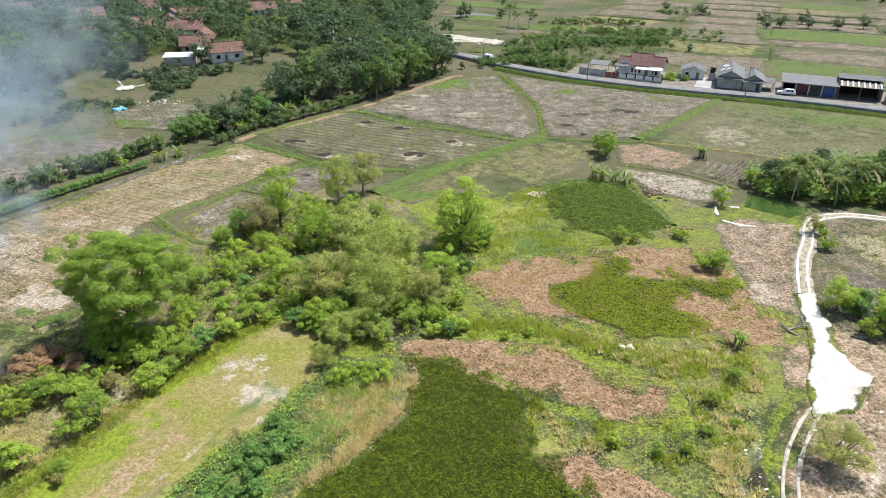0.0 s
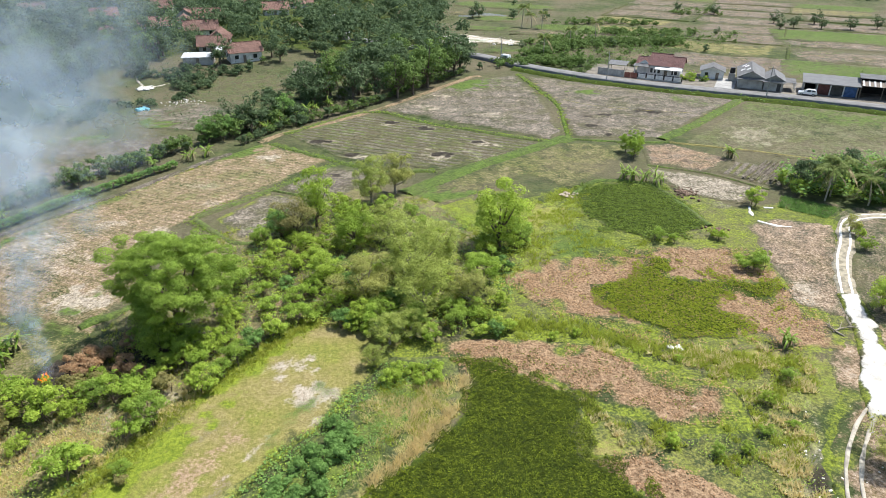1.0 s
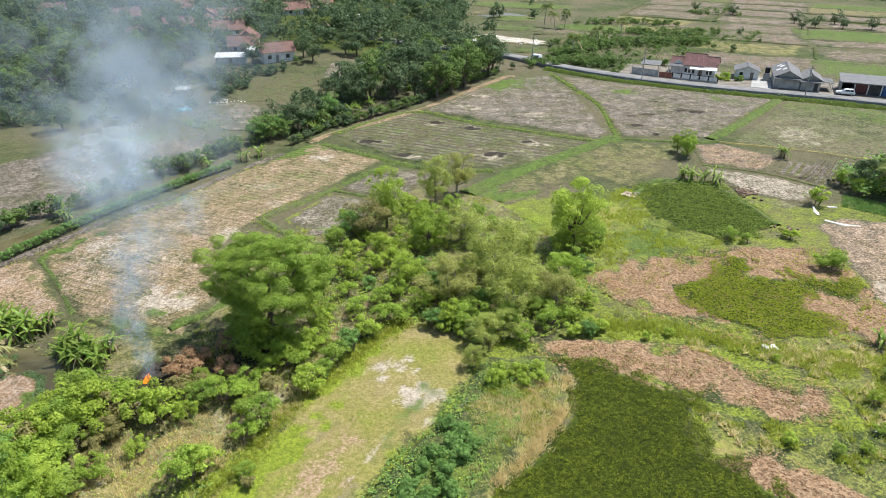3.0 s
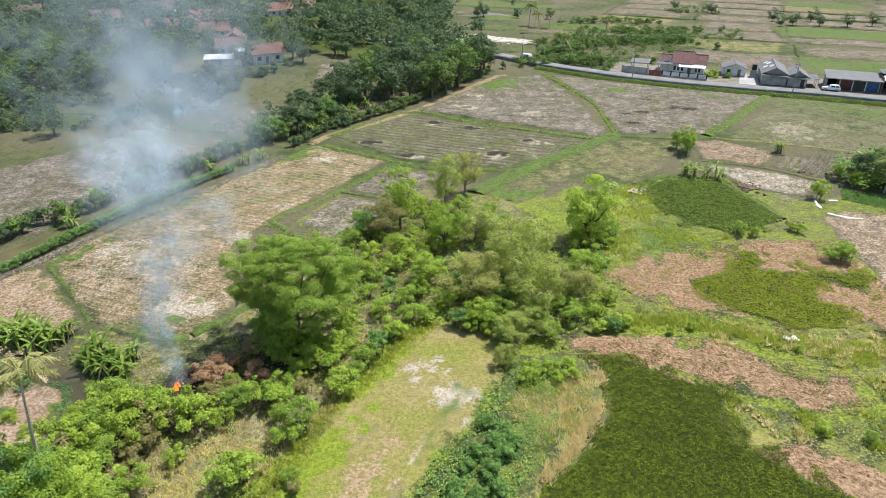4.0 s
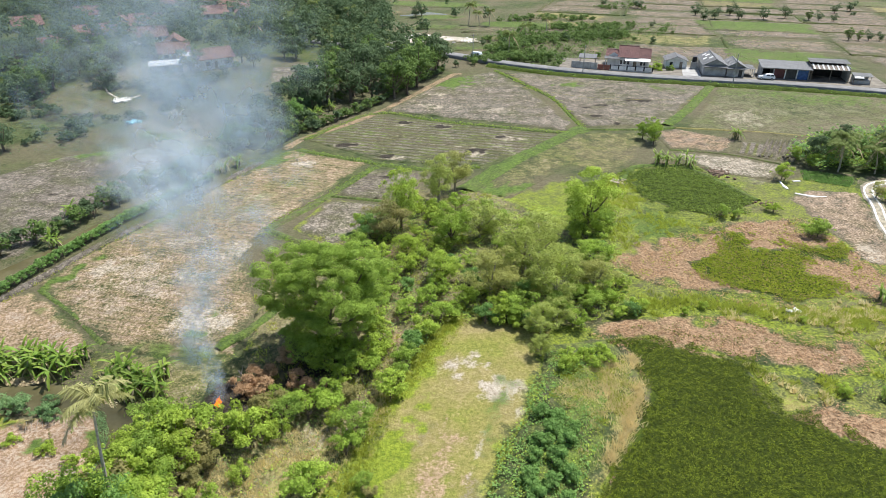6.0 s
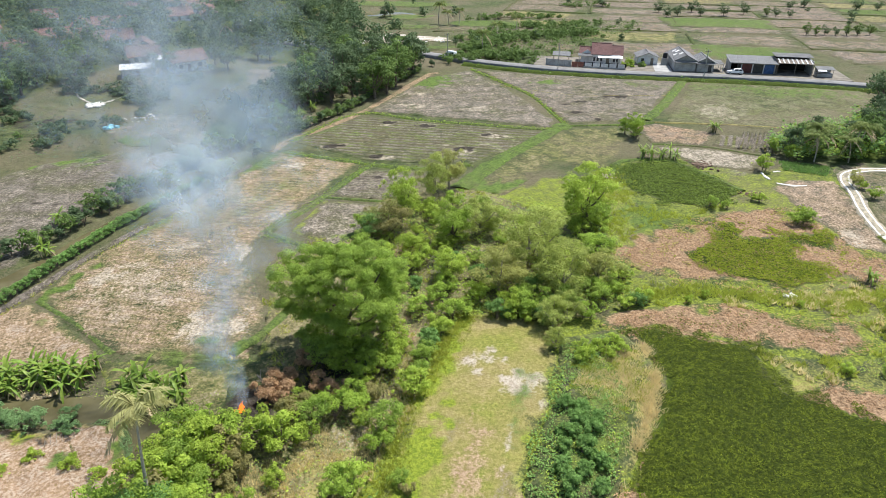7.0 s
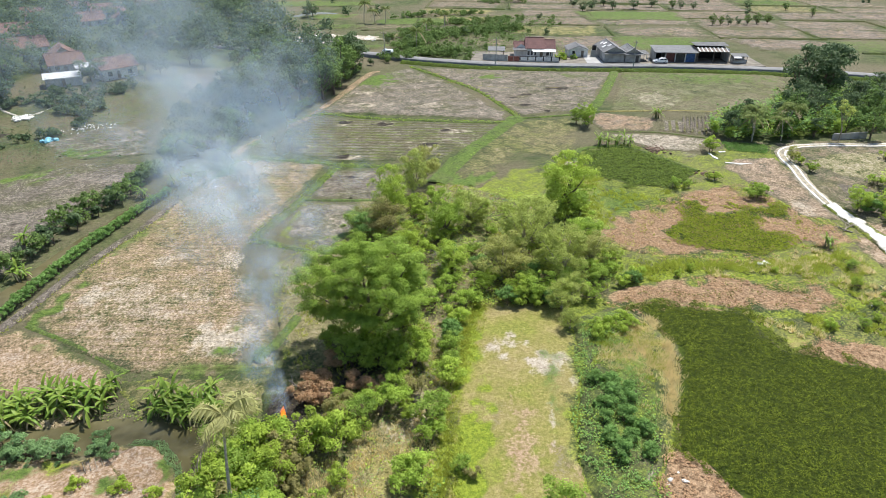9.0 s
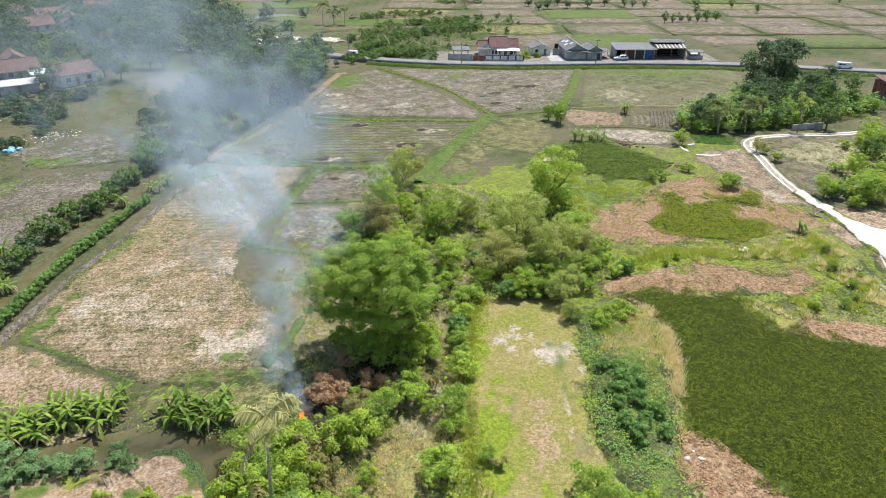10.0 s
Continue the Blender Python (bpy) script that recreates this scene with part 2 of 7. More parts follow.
def inside(x, y, corners):
    """Metres from the outline of a plot, positive inside it."""
    x, y = np.asarray(x, float), np.asarray(y, float)
    best, odd = np.full(x.shape, 1e9), np.zeros(x.shape, bool)
    for (ax, ay), (bx, by) in zip(corners, corners[1:] + corners[:1]):
        ex, ey = bx - ax, by - ay
        u = np.clip(((x - ax) * ex + (y - ay) * ey) / (ex * ex + ey * ey + 1e-9), 0, 1)
        best = np.minimum(best, np.hypot(x - ax - u * ex, y - ay - u * ey))
        if ey:
            odd ^= ((ay > y) != (by > y)) & (x < ex * (y - ay) / ey + ax)
    return np.where(odd, best, -best)


def land(x, y):
    """Height of the land: lower round the ponds, with a low rise under the village."""
    x, y = np.asarray(x, float), np.asarray(y, float)
    c = np.clip((94 - y) / 28, 0, 1)
    a, b = np.clip((y - 178 - 0.12 * (x + 90)) / 40, 0, 1), np.clip((-x - 22) / 40, 0, 1)
    return 2.6 * a * a * (3 - 2 * a) * b * b * (3 - 2 * b) - 1.2 * c * c * (3 - 2 * c)


def line_points(pts, step):
    """Points at even steps along a smooth line through pts, with the way at each."""
    p = np.array(pts, float)
    p = np.vstack([2 * p[0] - p[1], p, 2 * p[-1] - p[-2]])
    out = []
    for a, b, c, d in zip(p, p[1:], p[2:], p[3:]):
        n = max(2, int(np.hypot(*(c - b)) / step * 2))
        for u in np.arange(n) / n:
            out.append(0.5 * (2 * b + (c - a) * u + (2 * a - 5 * b + 4 * c - d) * u * u + (3 * b - a - 3 * c + d) * u ** 3))
    out = np.array(out + [p[-2]])
    run = np.concatenate(([0], np.cumsum(np.hypot(*np.diff(out, axis=0).T))))
    s = np.linspace(0, run[-1], max(2, int(run[-1] / step) + 1))
    q = np.stack([np.interp(s, run, out[:, 0]), np.interp(s, run, out[:, 1])], 1)
    d = np.gradient(q, axis=0)
    return q, d / np.maximum(np.hypot(*d.T), 1e-9)[:, None]


def give(ob, name, values):
    at = ob.data.attributes.new(name, "FLOAT", "POINT")
    at.data.foreach_set("value", np.asarray(values, dtype=np.float32))


LAYER = [0.015]


def plot(name, corners, label="", category="field", step=1.0, rows=None, spots=(), bumpy=0.05, ragged=0.8, soft=1.2, lift=0.0, kind="structure", **covers):
    """A stretch of ground with its own cover, which fades into the grass at a ragged border.
    rows: bearing of the rows in degrees, spacing, strength. spots: (cover, x, y, radius, strength, stretch, bearing)."""
    c = np.array(corners)
    lo, hi = c.min(0) - 1.5 * step, c.max(0) + 1.5 * step
    gx, gy = np.arange(lo[0], hi[0], step), np.arange(lo[1], hi[1], step)
    X, Y = np.meshgrid(gx, gy, indexing="ij")
    D = inside(X, Y, corners)
    keep = np.maximum(np.maximum(D[:-1, :-1], D[1:, :-1]), np.maximum(D[:-1, 1:], D[1:, 1:])) > 0
    idx = np.arange(X.size).reshape(X.shape)
    f = np.stack([idx[:-1, :-1][keep], idx[1:, :-1][keep], idx[1:, 1:][keep], idx[:-1, 1:][keep]], 1)
    used, f = np.unique(f, return_inverse=True)
    f = f.reshape(-1, 4)
    x, y, d = X.ravel()[used], Y.ravel()[used], D.ravel()[used]
    ox, oy = outline(x, y, corners)
    wob = 0.35 * min(ragged, 1.2)
    ox, oy = ox + wob * vnoise(ox, oy, 1.3, 12), oy + wob * vnoise(ox, oy, 1.3, 13)
    out = d < 0
    x, y, d = np.where(out, ox, x), np.where(out, oy, y), np.where(out, -0.9, d)
    LAYER[0] += 0.0025
    edge = np.clip((d + ragged * vnoise(x, y, 2.3, 5) + 0.4 * ragged * vnoise(x, y, 0.9, 6)) / soft, 0, 1)
    rise = np.clip((d + 0.9) / 0.9, 0, 1)
    z = land(x, y) - 0.04 + (LAYER[0] + lift + 0.04) * rise + np.clip(d, 0, 1) * (bumpy * (1 + vnoise(x, y, 1.7, 8)) + 0.5 * bumpy * (1 + vnoise(x, y, 6, 9)))
    ob = smooth(raw(name, np.stack([x, y, z], 1), f, GROUND))
    cover = {k: edge * v for k, v in covers.items()}
    if c[:, 1].mean() < 112 and -45 < c[:, 0].mean() < 60 and name != "rough_grass":
        # the border of a plot is the rough grass around it
        for k, v in (("lush", 0.52), ("straw", 0.34)):
            cover[k] = np.maximum(cover.get(k, 0 * x), (1 - edge) * v)
    for kind_, sx, sy, r, v, stretch, bearing in spots:
        a = radians(bearing)
        px, py = x - sx + 0.4 * r * vnoise(x, y, 1.1 * r + 0.6, 17), y - sy + 0.4 * r * vnoise(x, y, 1.1 * r + 0.6, 18)
        u, w = px * math.cos(a) + py * math.sin(a), -px * math.sin(a) + py * math.cos(a)
        q = np.clip(1.4 - np.hypot(u / stretch, w) / r * 1.1 + 0.6 * vnoise(x, y, 1.6, 3) + 0.5 * vnoise(x, y, 0.8, 4), 0, 1)
        cover[kind_] = np.maximum(cover.get(kind_, 0 * x), q * v * (d > -0.5))
    for k, v in cover.items():
        give(ob, k, v)
    if rows:
        a = radians(rows[0])
        give(ob, "row", (-math.sin(a) * x + math.cos(a) * y) / rows[1])
        give(ob, "rowamt", edge * rows[2])
    return tagged(ob, label, category, kind=kind)


def ridge(name, pts, width, height, label, category="bund", cover="lush", amount=1.0, step=0.9, seed=0):
    """A grassy bank along a line, with an uneven top and sides."""
    q, way = line_points(pts, step)
    side = np.stack([-way[:, 1], way[:, 0]], 1)
    prof = [(-0.62, -0.03), (-0.4, 0.55), (-0.15, 1.0), (0.15, 1.0), (0.4, 0.55), (0.62, -0.03)]
    v = []
    for k, (u, h) in enumerate(prof):
        p = q + side * (u * width * (1 + 0.22 * vnoise(q[:, 0] + 9 * k, q[:, 1], 2.1, seed + k)))[:, None]
        z = h * height * (1 + 0.3 * vnoise(q[:, 0], q[:, 1] + 5 * k, 1.4, seed + 7)) + 0.05 * (h > 0)
        v.append(np.column_stack([p, z + land(p[:, 0], p[:, 1])]))
    n, m = len(q), len(prof)
    verts = np.stack(v, 1).reshape(-1, 3)
    i = np.arange(n - 1)[:, None] * m + np.arange(m - 1)[None, :]
    f = np.stack([i, i + 1, i + m + 1, i + m], -1).reshape(-1, 4)
    ob = smooth(raw(name, verts, f, GROUND))
    give(ob, cover, np.full(len(verts), amount))
    return tagged(ob, label, category, kind="structure")


def blades(name, xs, ys, z, height, material, label, category="grass", per=6, width=0.05, lean=0.9, seed=0):
    """Tufts of fine, leaning grass blades, all in one mesh."""
    rng = np.random.default_rng(seed)
    n = len(xs) * per
    bx = np.repeat(xs, per) + rng.normal(0, 0.16, n)
    by = np.repeat(ys, per) + rng.normal(0, 0.16, n)
    bz = np.repeat(np.broadcast_to(z, np.shape(xs)), per)
    h = np.repeat(np.broadcast_to(height, np.shape(xs)), per) * rng.uniform(0.5, 1.3, n)
    a, b = rng.uniform(0, 2 * np.pi, n), rng.uniform(0, 2 * np.pi, n)
    w = width * rng.uniform(0.7, 1.6, n)
    l = h * lean * rng.uniform(0.2, 1.2, n)
    base = np.column_stack([bx, by, bz - 0.03 + land(bx, by)])
    across = np.column_stack([np.cos(a) * w, np.sin(a) * w, 0 * w])
    tip = base + np.column_stack([np.cos(b) * l, np.sin(b) * l, h])
    v = np.stack([base - across, base + across, tip], 1).reshape(-1, 3)
    ob = raw(name, v, np.arange(n * 3).reshape(-1, 3), material)
    return tagged(ob, label, category, kind="stuff")


def leaves_at(points, normals, size, rng, slim=0.55, fold=0.25):
    """Corners and faces of folded leaves, one at each point."""
    n = len(points)
    nn = normals / np.maximum(np.linalg.norm(normals, axis=1), 1e-6)[:, None]
    t = np.cross(nn, rng.normal(size=(n, 3)))
    t /= np.maximum(np.linalg.norm(t, axis=1), 1e-6)[:, None]
    s = np.cross(nn, t)
    L = (size * rng.uniform(0.65, 1.3, n))[:, None]
    a, b = points - t * L * 0.5, points + t * L * 0.5
    c = points + s * L * 0.5 * slim - nn * L * fold * 0.5
    d = points - s * L * 0.5 * slim - nn * L * fold * 0.5
    v = np.stack([a, c, b, d], 1).reshape(-1, 3)
    i = np.arange(n) * 4
    return v, np.concatenate([np.stack([i, i + 1, i + 2], 1), np.stack([i, i + 2, i + 3], 1)])


def crown_points(blobs, count, rng, under=0.25, squash=0.72):
    """Points over the shells of lumps of foliage, thicker above than below."""
    blobs = np.array(blobs)
    pick = rng.choice(len(blobs), count, p=blobs[:, 3] ** 2 / np.sum(blobs[:, 3] ** 2))
    d = rng.normal(size=(count, 3))
    d /= np.linalg.norm(d, axis=1)[:, None]
    flip = (d[:, 2] < 0) & (rng.random(count) > under)
    d[flip, 2] *= -1
    r = blobs[pick, 3] * (1 - 0.4 * rng.random(count) ** 1.5)
    sprig = rng.random(count) < 0.1
    r[sprig] = blobs[pick, 3][sprig] * rng.uniform(1.0, 1.45, sprig.sum())
    sq = np.column_stack([np.ones(count), np.ones(count), np.full(count, squash)])
    p = blobs[pick, :3] + d * r[:, None] * sq
    nrm = d + np.array([0, 0, 0.5]) + rng.normal(0, 0.5, (count, 3))
    return p, nrm


def tube(points, radii, sides=6):
    """Corners and faces of a bent, tapered stem."""
    points, radii = np.array(points, float), np.array(radii, float)
    d = np.gradient(points, axis=0)
    d /= np.linalg.norm(d, axis=1)[:, None]
    u = np.cross(d, [0.3, 0.9, 0.2])
    u /= np.linalg.norm(u, axis=1)[:, None]
    w = np.cross(d, u)
    a = np.arange(sides) * 2 * np.pi / sides
    v = points[:, None] + radii[:, None, None] * (np.cos(a)[None, :, None] * u[:, None] + np.sin(a)[None, :, None] * w[:, None])
    i = np.arange(len(points) - 1)[:, None] * sides
    k, k1 = np.arange(sides)[None], (np.arange(sides)[None] + 1) % sides
    f = np.stack([i + k, i + k1, i + sides + k1, i + sides + k], -1).reshape(-1, 4)
    return v.reshape(-1, 3), f


def joined(pieces):
    """Several (corners, faces) as one."""
    v, f, at = [], [], 0
    for a, b in pieces:
        v.append(a)
        f.append(np.asarray(b) + at)
        at += len(a)
    return np.concatenate(v), np.concatenate(f)


def make_tree(kind, seed, height, radius, clear, lumps, count, size, leaf, bark=None, flat=0.6, lean=0.0, under=0.25, stems=1, low=0.35, squash=0.72, hollow=0.35, lump=(0.13, 0.38), thick=1.0):
    """A tree or shrub at the origin: stems with limbs that reach into the lumps of its crown, and many small leaves."""
    rng = np.random.default_rng(seed)
    root = new(kind)
    mid = clear + (height - clear) * 0.5
    half = (height - clear) * 0.5
    blobs = []
    while len(blobs) < lumps:
        p = rng.uniform(-1, 1, 3)
        if hollow < np.linalg.norm(p) < 1 and p[2] > -low - 0.3 * np.hypot(p[0], p[1]) * flat:
            r = radius * rng.uniform(*lump)
            ang = math.atan2(p[1], p[0])
            bulge = 1 + 0.2 * math.sin(2 * ang + seed) + 0.16 * math.sin(3 * ang + 2.3 * seed)
            q = p * np.array([(radius - r * 0.8) * bulge, (radius - r * 0.8) * bulge, max(half - r * 0.6, 0.2) * (0.72 + 0.28 * bulge)])
            blobs.append((q[0] + lean * q[2], q[1], mid + q[2], r))
    tubes = []
    for k in range(stems):
        a = rng.uniform(0, 6.28)
        off = 0 if stems == 1 else radius * 0.3
        bx, by = math.cos(a) * off, math.sin(a) * off
        r0 = max(0.035, 0.026 * height) / math.sqrt(stems) * 1.3 * thick
        top = np.array([bx * 1.6 + lean * clear, by * 1.6, clear + half * 0.8])
        pts = [np.array([bx, by, -0.1]), np.array([bx * 1.1, by * 1.2, clear * 0.5]) + np.append(rng.normal(0, 0.08 * clear, 2), 0), top * [0.9, 0.9, 0.7], top]
        tubes.append(tube(pts, [r0 * 1.25, r0, r0 * 0.7, r0 * 0.25]))
        for b in blobs[k::stems][:9]:
            u = rng.uniform(0.45, 0.9)
            s = pts[1] * (1 - u) + pts[2] * u
            e = np.array(b[:3])
            m = (s + e) / 2 + np.array([0, 0, -0.1 * np.linalg.norm(e - s)])
            tubes.append(tube([s, m, e], [r0 * 0.5, r0 * 0.35, r0 * 0.12], 5))
    v, f = joined(tubes)
    raw("trunk", v, f, bark or BARK, root)
    p, nrm = crown_points(blobs, count, rng, under, squash)
    p[:, 2] = np.maximum(p[:, 2], 0.08)
    v, f = leaves_at(p, nrm, size, rng)
    raw("crown", v, f, leaf, root)
    return root


def at(x, y, turn=0.0, size=1.0, tall=1.0, z=None):
    return Matrix.Translation((x, y, float(land(x, y)) if z is None else z)) @ Matrix.Rotation(turn, 4, "Z") @ Matrix.Diagonal((size, size, size * tall, 1))


# ---- the ground ----
def make_land():
    """One sheet to the horizon: fine steps where the camera passes, coarse far off."""
    xs = np.unique(np.concatenate([np.linspace(-2500, -260, 12), np.arange(-260, 300, 5.0), np.linspace(300, 2500, 12)]))
    ys = np.unique(np.concatenate([np.linspace(-1500, -30, 8), np.arange(-30, 60, 5.0), np.arange(60, 100, 1.25), np.arange(100, 470, 5.0), np.linspace(470, 3500, 14)]))
    X, Y = np.meshgrid(xs, ys, indexing="ij")
    idx = np.arange(X.size).reshape(X.shape)
    f = np.stack([idx[:-1, :-1], idx[1:, :-1], idx[1:, 1:], idx[:-1, 1:]], -1).reshape(-1, 4)
    return tagged(smooth(raw("ground", np.stack([X.ravel(), Y.ravel(), land(X, Y).ravel()], 1), f, GROUND)), "rough green and straw-coloured grassland over flat earth", "ground", kind="structure")


make_land()

# rough land between the fields
plot("rough_grass", [(-45, 20), (-45, 64), (-40, 96), (-14, 104), (4, 112), (16, 112), (40, 105), (58, 98), (50, 60), (36, 20)], "rough yellow-green grass between the plots", "rough grass", lush=0.58, straw=0.34, step=1.2, soft=3, ragged=2.5, bumpy=0.004)
plot("scrub_ground", [(-66, 70), (-48, 66), (-46, 88), (-36, 95), (-24, 112), (-8, 108), (4, 84), (-4, 64), (-18, 68.5), (-21, 72.5), (-26, 66.5), (-32, 57.5), (-37, 47.5), (-43, 38), (-44, 34), (-66, 36), (-60, 52)],
     "rough dry earth and weeds under the trees", "scrub ground", straw=0.45, soil=0.32, pale=0.12, step=0.8,
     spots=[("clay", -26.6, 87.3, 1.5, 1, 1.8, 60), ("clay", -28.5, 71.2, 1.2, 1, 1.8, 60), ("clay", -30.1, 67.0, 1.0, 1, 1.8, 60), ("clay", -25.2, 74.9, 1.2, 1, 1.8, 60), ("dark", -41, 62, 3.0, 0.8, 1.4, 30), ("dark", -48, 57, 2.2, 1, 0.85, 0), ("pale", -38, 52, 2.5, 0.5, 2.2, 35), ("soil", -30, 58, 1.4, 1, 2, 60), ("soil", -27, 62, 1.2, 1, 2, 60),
            ("soil", -22, 82, 2, 1, 2, 40), ("straw", -43, 45, 4, 0.9, 2, 40), ("soil", -14, 96, 3.4, 0.9, 1.5, 40), ("pale", -50, 43, 2.0, 0.55, 1.6, 0), ("lush", -34, 43, 2.5, 0.8, 2, 50)])
plot("bank_ground", [(2, 67), (24, 64), (42, 64), (41, 58), (35, 52), (31, 46), (29, 34), (15, 34), (10, 45), (8, 47), (10.5, 53.5), (13, 53), (19, 49.5), (26, 50), (26, 58), (10, 66)],
     "weedy bank with rough green and dry grass", "bank", lush=0.4, straw=0.44, bund=0.25, step=0.8, bumpy=0.014,
     spots=[("pale", 31, 47, 3.0, 0.5, 2.2, 70), ("dark", 29.5, 44, 1.4, 0.75, 3, 75), ("pale", 27, 41, 1.5, 0.6, 2, 70), ("straw", 11, 47, 1.8, 1, 1, 0), ("straw", 30, 62, 2.5, 0.9, 2, 0)])
plot("hollow_ground", [(2, 79), (12, 110), (22, 118), (36, 116), (46, 104), (60, 108), (62, 98), (52, 80), (45, 66), (24, 62), (6, 68)],
     "overgrown low ground with bright grass", "low ground", lush=0.5, straw=0.26, soil=0.2, step=0.9, bumpy=0.014,
     spots=[("soil", 40, 105, 3, 0.9, 2, 10), ("dark", 39.5, 111, 1.6, 0.9, 2.2, -35), ("straw", 10, 98, 5, 0.8, 1.5, 60), ("bund", 14, 90, 6, 0.7, 1.6, 80)])
plot("track_side", [(44, 66), (52, 80), (60, 96), (58, 108), (74, 104), (92, 98), (94, 84), (76, 68), (58, 58)], "dry brown earth and thin grass beside the track", "dry ground", soil=0.55, clay=0.3, straw=0.4, step=1.0, soft=2.5, ragged=2)
plot("yard_ground", [(28.5, 40), (32.5, 48), (36.5, 53), (39.5, 62), (48, 72), (66, 62), (70, 30), (50, 20), (28, 26)], "pale gravel yard with scraps and dry weeds", "yard",
     soil=0.55, clay=0.6, pale=0.34, step=0.8, soft=2.0, ragged=2.0, spots=[("straw", 35, 43, 2, 0.7, 2, 60), ("pale", 42, 46, 4, 0.6, 1.8, 60), ("pale", 50, 50, 5, 0.55, 1.6, 10), ("soil", 54, 52, 6, 0.9, 1, 0)])
plot("plot_east", [(43, 89), (41, 74), (47, 70), (55, 88), (59, 97), (50, 100), (44, 97)], "bare ploughed plot beside the dirt track", soil=0.7, clay=0.5, pale=0.3, step=0.9,
     rows=(60, 1.1, 0.15), spots=[("pale", 44, 76, 2, 0.6, 2, 60), ("dark", 45, 68.5, 0.85, 1, 1.8, 15), ("dark", 42, 71, 0.7, 1, 3, 50)])
plot("plot_sandy", [(62, 93), (73, 95), (84, 91), (82, 82), (70, 78), (62, 84)], "dry yellow-green plot inside the bend of the track", straw=0.5, soil=0.3, pale=0.4, step=1.0, rows=(10, 0.8, 0.3))
plot("plot_sandy", [(58, 84), (64, 80), (64, 72), (56, 68), (53, 72)], "bare reddish soil beside the track", soil=0.9, step=1.0)

# meadow
plot("meadow", [(-10, 65.5), (-15, 68), (-21.4, 71), (-24, 67), (-27.2, 62), (-30.2, 57.5), (-32.6, 53.6), (-35.6, 46.8), (-38, 41.5), (-42, 34), (-42, 22), (-27, 24), (-25.4, 38), (-23.6, 42.4), (-21.5, 46), (-17.5, 51.2), (-15, 56), (-12.2, 62)],
     "mown yellow-green meadow with bare patches", "meadow", step=0.5, mown=1.0, lift=0.04, soft=2.0, bumpy=0.03,
     spots=[("pale", -23.2, 60.4, 2.2, 0.8, 1.5, 25), ("pale", -19.7, 55.0, 2.4, 0.8, 1.2, 40), ("pale", -18.2, 51.4, 0.7, 0.6, 1.3, 50), ("pale", -24.0, 46.5, 0.4, 0.45, 11, 64),
            ("lush", -35, 43.5, 2.4, 1, 5, 58), ("lush", -32, 33, 4.5, 0.8, 1.4, 20), ("bund", -20.5, 52, 1.3, 0.6, 5, 65), ("lush", -27, 60.5, 1.6, 1, 5, 58), ("lush", -22.5, 68.5, 1.4, 1, 2, 58), ("clay", -28, 44.5, 3, 0.5, 2.6, 60), ("clay", -24.5, 38, 2.2, 0.55, 2.6, 62), ("soil", -29, 49, 2.0, 0.35, 2.0, 58), ("soil", -26, 40, 2.2, 0.4, 2.2, 60)])
WEEDY = [(-12.2, 62), (-15, 56), (-17.5, 51.2), (-21.5, 46), (-23.6, 42.4), (-25.4, 38), (-27, 28), (-22, 28), (-19, 36.3), (-15.6, 38.6), (-12.2, 42), (-8.6, 46.2), (-4.9, 51), (-3.6, 54.2), (-2.8, 58), (-4.4, 62.5)]
plot("weed_bank", WEEDY,
     "weedy green bank between meadow and pond", "bank", step=0.6, lush=0.4, straw=0.25, bund=0.42, bumpy=0.25,
     spots=[("straw", -7.2, 49.8, 1.2, 1, 4.5, 52), ("pale", -5.9, 50.4, 0.7, 0.6, 5, 53), ("brown", -9.0, 46.2, 0.6, 0.8, 7, 50), ("straw", -13.6, 41.2, 0.8, 1, 3, 45), ("straw", -9.5, 52.5, 1.9, 0.9, 1.8, 40), ("soil", -13.2, 54, 1.4, 0.8, 1.6, 20), ("pale", -19.5, 36.3, 0.45, 0.9, 2, 20)])

# marsh and ponds
plot("marsh", [(2.4, 80), (5.2, 84), (14, 86), (22.6, 86), (24.4, 89), (32, 89.6), (39, 88.6), (39, 84), (43.4, 82), (42, 74), (45, 68), (43, 63.5), (37, 64.5), (32.7, 65.6), (26.9, 65.6), (21.8, 66.2), (17.5, 68.8), (12.9, 70.6), (7.7, 72.6), (4.4, 76)],
     "dried marsh with brown withered water plants", "marsh", step=0.7, bumpy=0.008, lift=0.05, brown=1.0, ragged=2.0, soft=2.6, spots=[("lush", 19, 84, 1.6, 0.5, 2, 0), ("straw", 40, 66, 1.5, 0.8, 2, 0)])
plot("marsh", [(-6.5, 63.5), (-4.4, 66), (2.5, 66), (12, 65), (17.6, 60.6), (21.9, 57.6), (26.8, 56.6), (25.8, 52.5), (21.9, 50.2), (17.5, 51), (13, 53.8), (9.6, 54.8), (5, 57.4), (0.8, 60.2), (-5, 60.8)],
     "dried marsh with brown withered water plants", "marsh", step=0.6, bumpy=0.008, lift=0.05, brown=1.0, ragged=2.0, soft=2.6, spots=[("pale", 21, 54.5, 1.6, 0.4, 2, -20)])
plot("marsh", [(8.6, 46.8), (11, 47.2), (14.5, 47.2), (17.5, 45), (21.8, 41.6), (26, 34), (24, 14), (-20, 14), (-25, 29), (-21.5, 33), (-19, 36), (-15.8, 38.3), (-12, 42), (-5, 51), (-3.6, 55), (-4, 62), (2, 62), (10, 55.5), (8.6, 50.5)],
     "wet marsh bed with brown withered plants", "marsh", step=0.8, bumpy=0.006, lift=0.05, brown=1.0)
